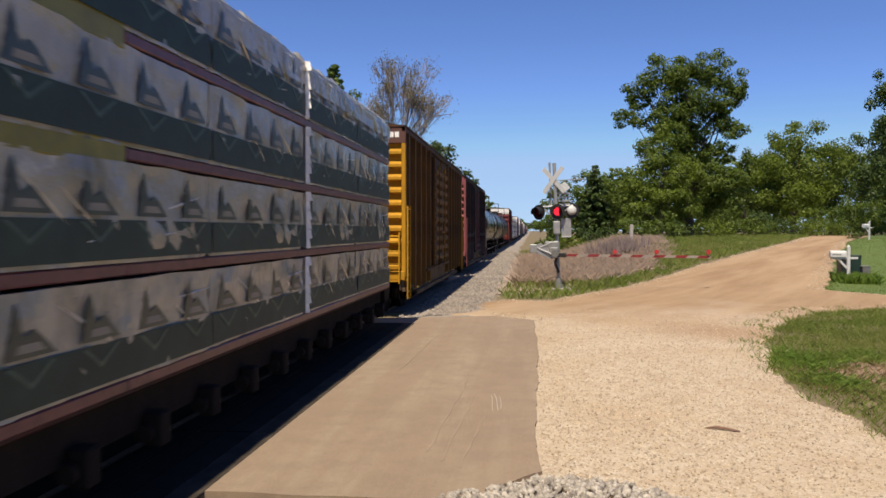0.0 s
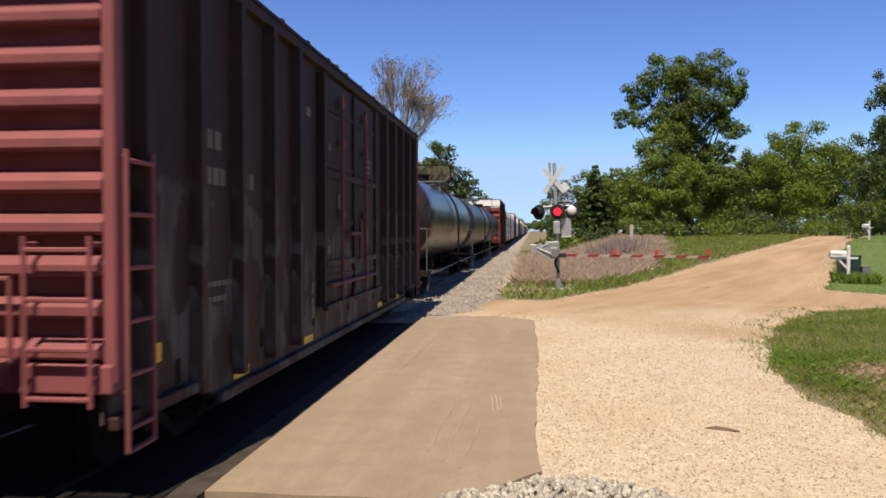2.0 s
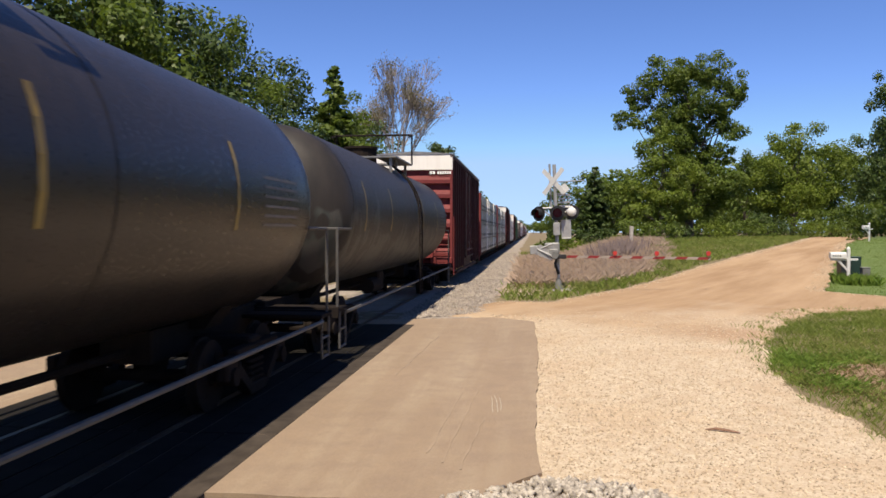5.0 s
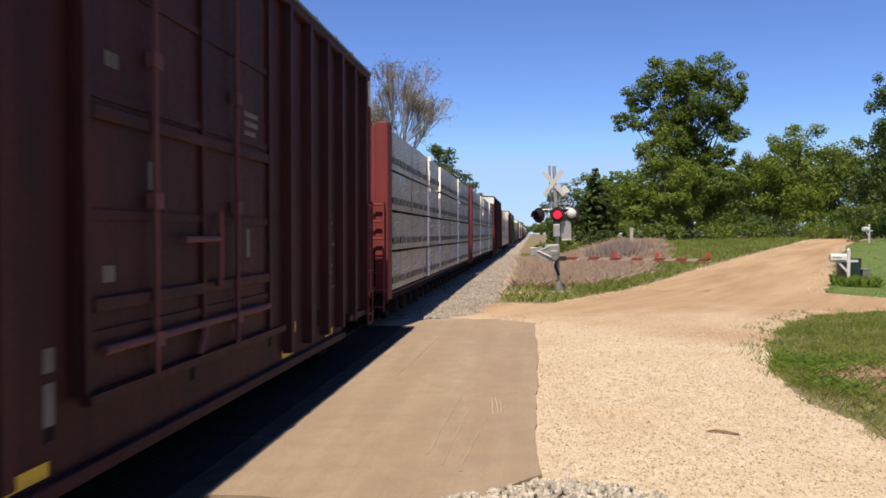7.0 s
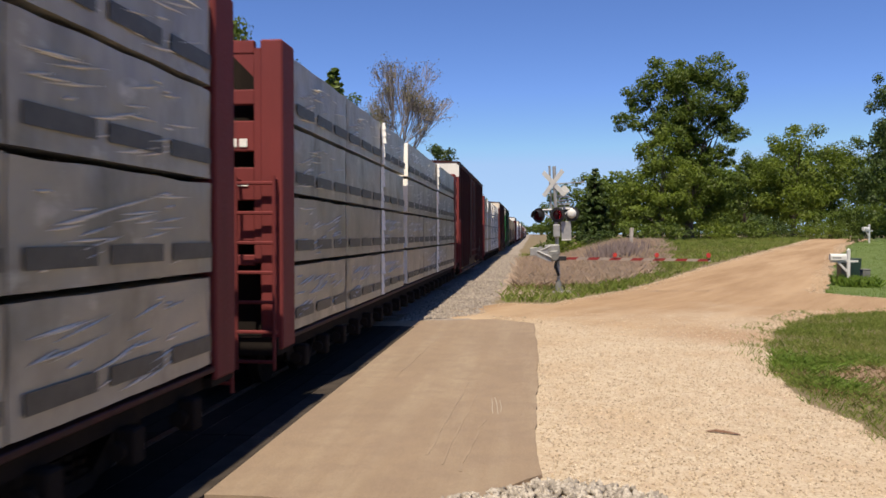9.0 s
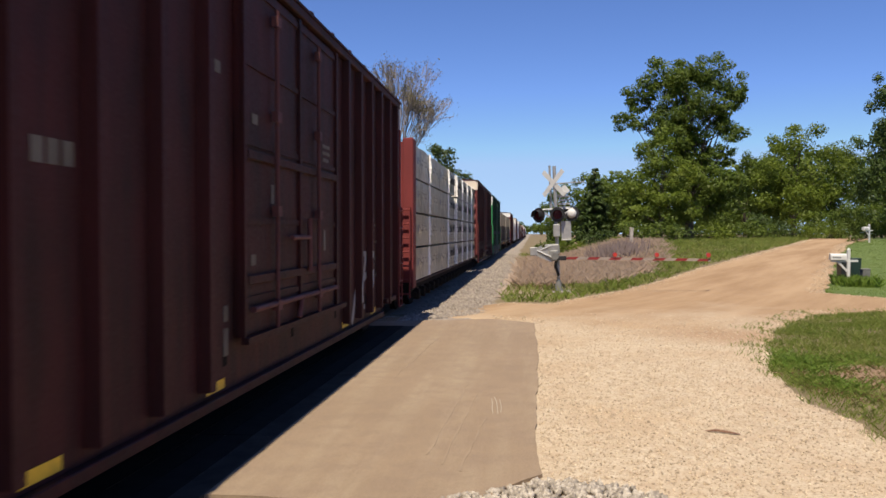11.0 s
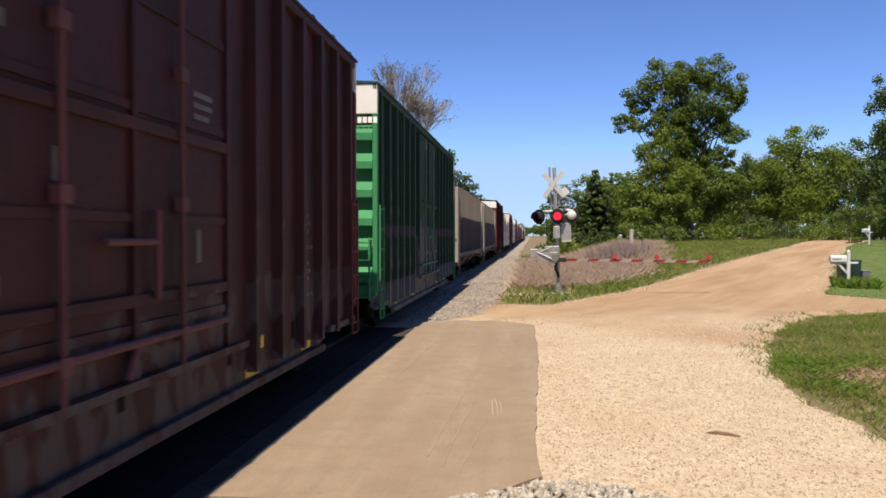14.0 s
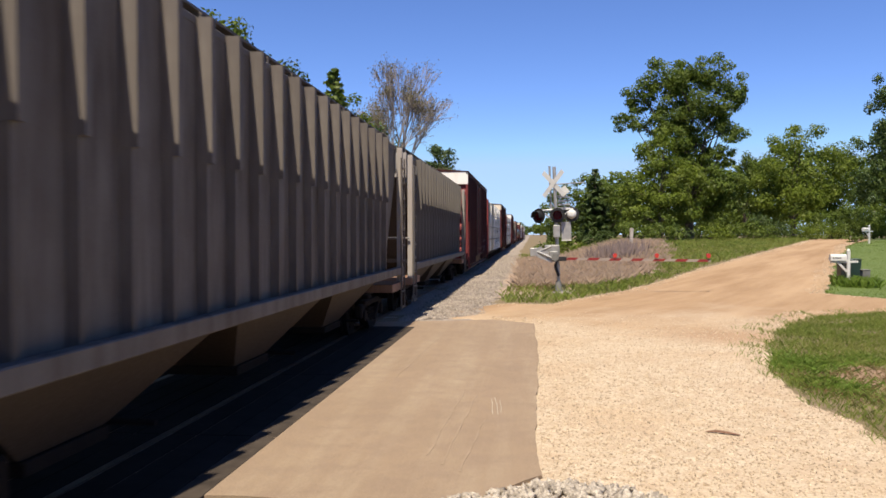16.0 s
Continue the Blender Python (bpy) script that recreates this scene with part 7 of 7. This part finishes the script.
conifer(3.4, 98, 5.5, 1.8, "dark conifer tree near the track", 50)
for i, (x, y, w, h) in enumerate(((8.2, 66, 1.6, 1.1), (10.2, 68, 1.7, 1.4), (12.2, 70, 1.3, 0.9), (15.4, 71, 1.7, 1.0), (17.8, 73, 1.5, 1.2), (19.8, 76, 1.7, 1.2), (22.4, 80, 2.0, 1.3), (25.5, 82, 2.2, 1.2), (29.0, 84, 2.0, 1.3), (32, 88, 2.2, 1.6), (5.2, 70, 1.5, 1.0), (3.0, 72, 1.6, 1.1), (1.4, 76, 1.2, 1.0), (34, 92, 2, 2.2), (38, 95, 2.5, 2.4), (36.0, 90, 2.4, 1.9), (25.0, 67.0, 0.8, 0.45), (20, 96, 3.5, 2.4), (25, 98, 3.5, 2.4), (30, 100, 3.5, 2.6), (35.5, 102, 3.5, 2.6), (41, 104, 4, 2.8), (46, 106, 4, 2.8), (51, 104, 4, 2.8), (14, 95, 3.5, 2.2), (8.5, 98, 3, 2.0))):
    g0 = float(ground_height(x, y))
    tree("shrub", y, [(x, g0 + h * 0.75, w, h), (x + 0.7 * w, g0 + h * 0.6, w * 0.7, h * 0.8)], (L_OAK, L_OAK, L_DARK, L_LIGHT)[i % 4], "green shrub at the foot of the trees", 60 + i, 0.11 if y < 92 else 0.17, 26 if y < 92 else 13, 0.06, x, 7, category="shrub")
# woods behind, closing the view
for i, (x, y, z, w) in enumerate(((12, 140, 8, 5), (14, 125, 9, 6), (22, 120, 9, 6), (30, 125, 10, 6), (40, 130, 12, 7), (55, 125, 13, 7), (62, 110, 13, 7), (60, 90, 12, 6), (48, 90, 7, 5), (75, 95, 13, 8))):
    tree("woodland_tree", y, [(x, z, w, 4.5), (x + 3, z * 0.55, w * 0.9, 4.0), (x - 3, z * 0.5, w * 0.8, 3.6)], L_OAK, "leafy green tree in the woods behind", 290 + i, 0.42, 4.2, 0.3, x, 8)
# trees along the far side of the track
for i, (x, y, h) in enumerate(((-17.5, 26, 12.9), (-16.7, 29, 12.6), (-16.3, 32, 12.2), (-16.1, 36, 12.6), (-16.4, 42, 13.3), (-16.6, 48, 13.2), (-16.6, 55, 12.8), (-15.4, 64, 12.6), (-14.4, 70, 11.4), (-13.7, 80, 10.2), (-19, 20, 13), (-21, 40, 15), (-22, 55, 14), (-19.0, 12, 13), (-14.5, 95, 9.5))):
    tree("trackside_tree", y, [(x, h - 1.4, 2.3, 2.4), (x + 0.8, h - 4.4, 3.0, 2.8), (x - 1.0, h - 6.5, 3.0, 2.8), (x + 0.3, h - 9.0, 2.8, 2.2)], (L_DARK, L_OAK, L_DARK)[i % 3], "tall leafy green tree beyond the railway", 120 + i, 0.15, 19, 0.25, x, 9)
conifer(-14.3, 58, 14.6, 4.0, "tall ragged pine beyond the railway", 140, L_OAK, 0.5, 0.22, 0.2)
tree("trackside_tree", 112, [(-11.9, 12.4, 2.9, 2.2), (-13.6, 10.5, 3.0, 2.4), (-10.6, 9.6, 2.6, 2.6), (-12.5, 6.5, 4.0, 3.2)], L_DARK, "dark bushy tree beyond the railway", 141, 0.26, 9, 0.3)
tree("trackside_tree", 150, [(-12.0, 9.6, 3.2, 2.2), (-13.4, 6.6, 4.0, 3.4), (-10.8, 5.5, 2.6, 2.6)], L_DARK, "dark bushy tree beyond the railway", 142, 0.34, 6, 0.3)
tree("trackside_tree", 200, [(-11.8, 7.6, 3.4, 2.2), (-12.6, 5.0, 4.0, 3.0)], L_OAK, "dark bushy tree far along the railway", 143, 0.4, 5, 0.3)
bare_tree(-12.0, 72, 21.0, "tall bare grey tree with few new leaves", 7)
bare_tree(-10.2, 84, 12.0, "thin bare grey tree beyond the railway", 9)
for i, (x, y) in enumerate(((-14, 250), (-13, 320), (-16, 420), (-12, 180), (9, 330), (12, 260), (10, 420), (14, 190), (6, 520), (-13, 520), (-22, 780), (-14, 820), (-8, 860), (2, 840), (10, 800))):
    tree("distant_tree", y, [(x, 6, 5, 4), (x + 3, 4, 4, 3)] if y < 700 else [(x, 8, 7, 6), (x + 6, 6, 6, 5)], L_OAK, "hazy tree far along the railway", 160 + i, 0.6, 1.8, 0.3, x, 6)
# woods behind and beside the viewer, closing the place
for i, (x, y, h) in enumerate(((34, 4, 15), (40, -14, 16), (30, -30, 15), (22, -44, 14), (10, -52, 15), (-2, -60, 14), (44, 16, 15), (36, -46, 16), (-16, -30, 14), (-18, -8, 14), (-20, -55, 14))):
    tree("woodland_tree", y, [(x, h - 3, 4.5, 3.5), (x + 3, h - 7, 5.5, 4.5), (x - 3, h - 8.5, 5.5, 4.8), (x, 4.0, 6.0, 3.6)], L_OAK, "leafy green tree in the woods by the road", 190 + i, 0.45, 3.6, 0.3, x, 8)


def motions():
    for car, y0 in TRAIN:
        walk(car, [(t, pose(TRACK_X, y0 - SPEED * t, 0)) for t in (0, 4, 8, 12, 16)])
    step = 1 / FPS
    turns = [(i * step, math.degrees(i * step * SPEED / 0.435)) for i in range(0, 481)]
    for w, dy in WHEELS:
        walk(w, [(t, pose(0, dy, 0.435, -a, 0, 0)) for t, a in turns])
    # flashers: lit for a little under half of each 1.2 s, then turned away
    for lit, phase in LAMPS:
        if phase is None:
            walk(lit, [(t, pose(0, 0, 0, 0, 0, 180)) for t in (0, 8, 16)])
            continue
        rows = []
        for i in range(481):
            u = (i / FPS - phase) % 1.2
            if u < 0.52:
                on = 1.0
            elif u < 0.62:
                on = 1.0 - (u - 0.52) / 0.1
            else:
                on = max(0.0, (u - 1.1) / 0.1)
            rows.append((i / FPS, pose(0, 0, 0, 0, 0, 180 * (1 - on))))
        walk(lit, rows)


motions()
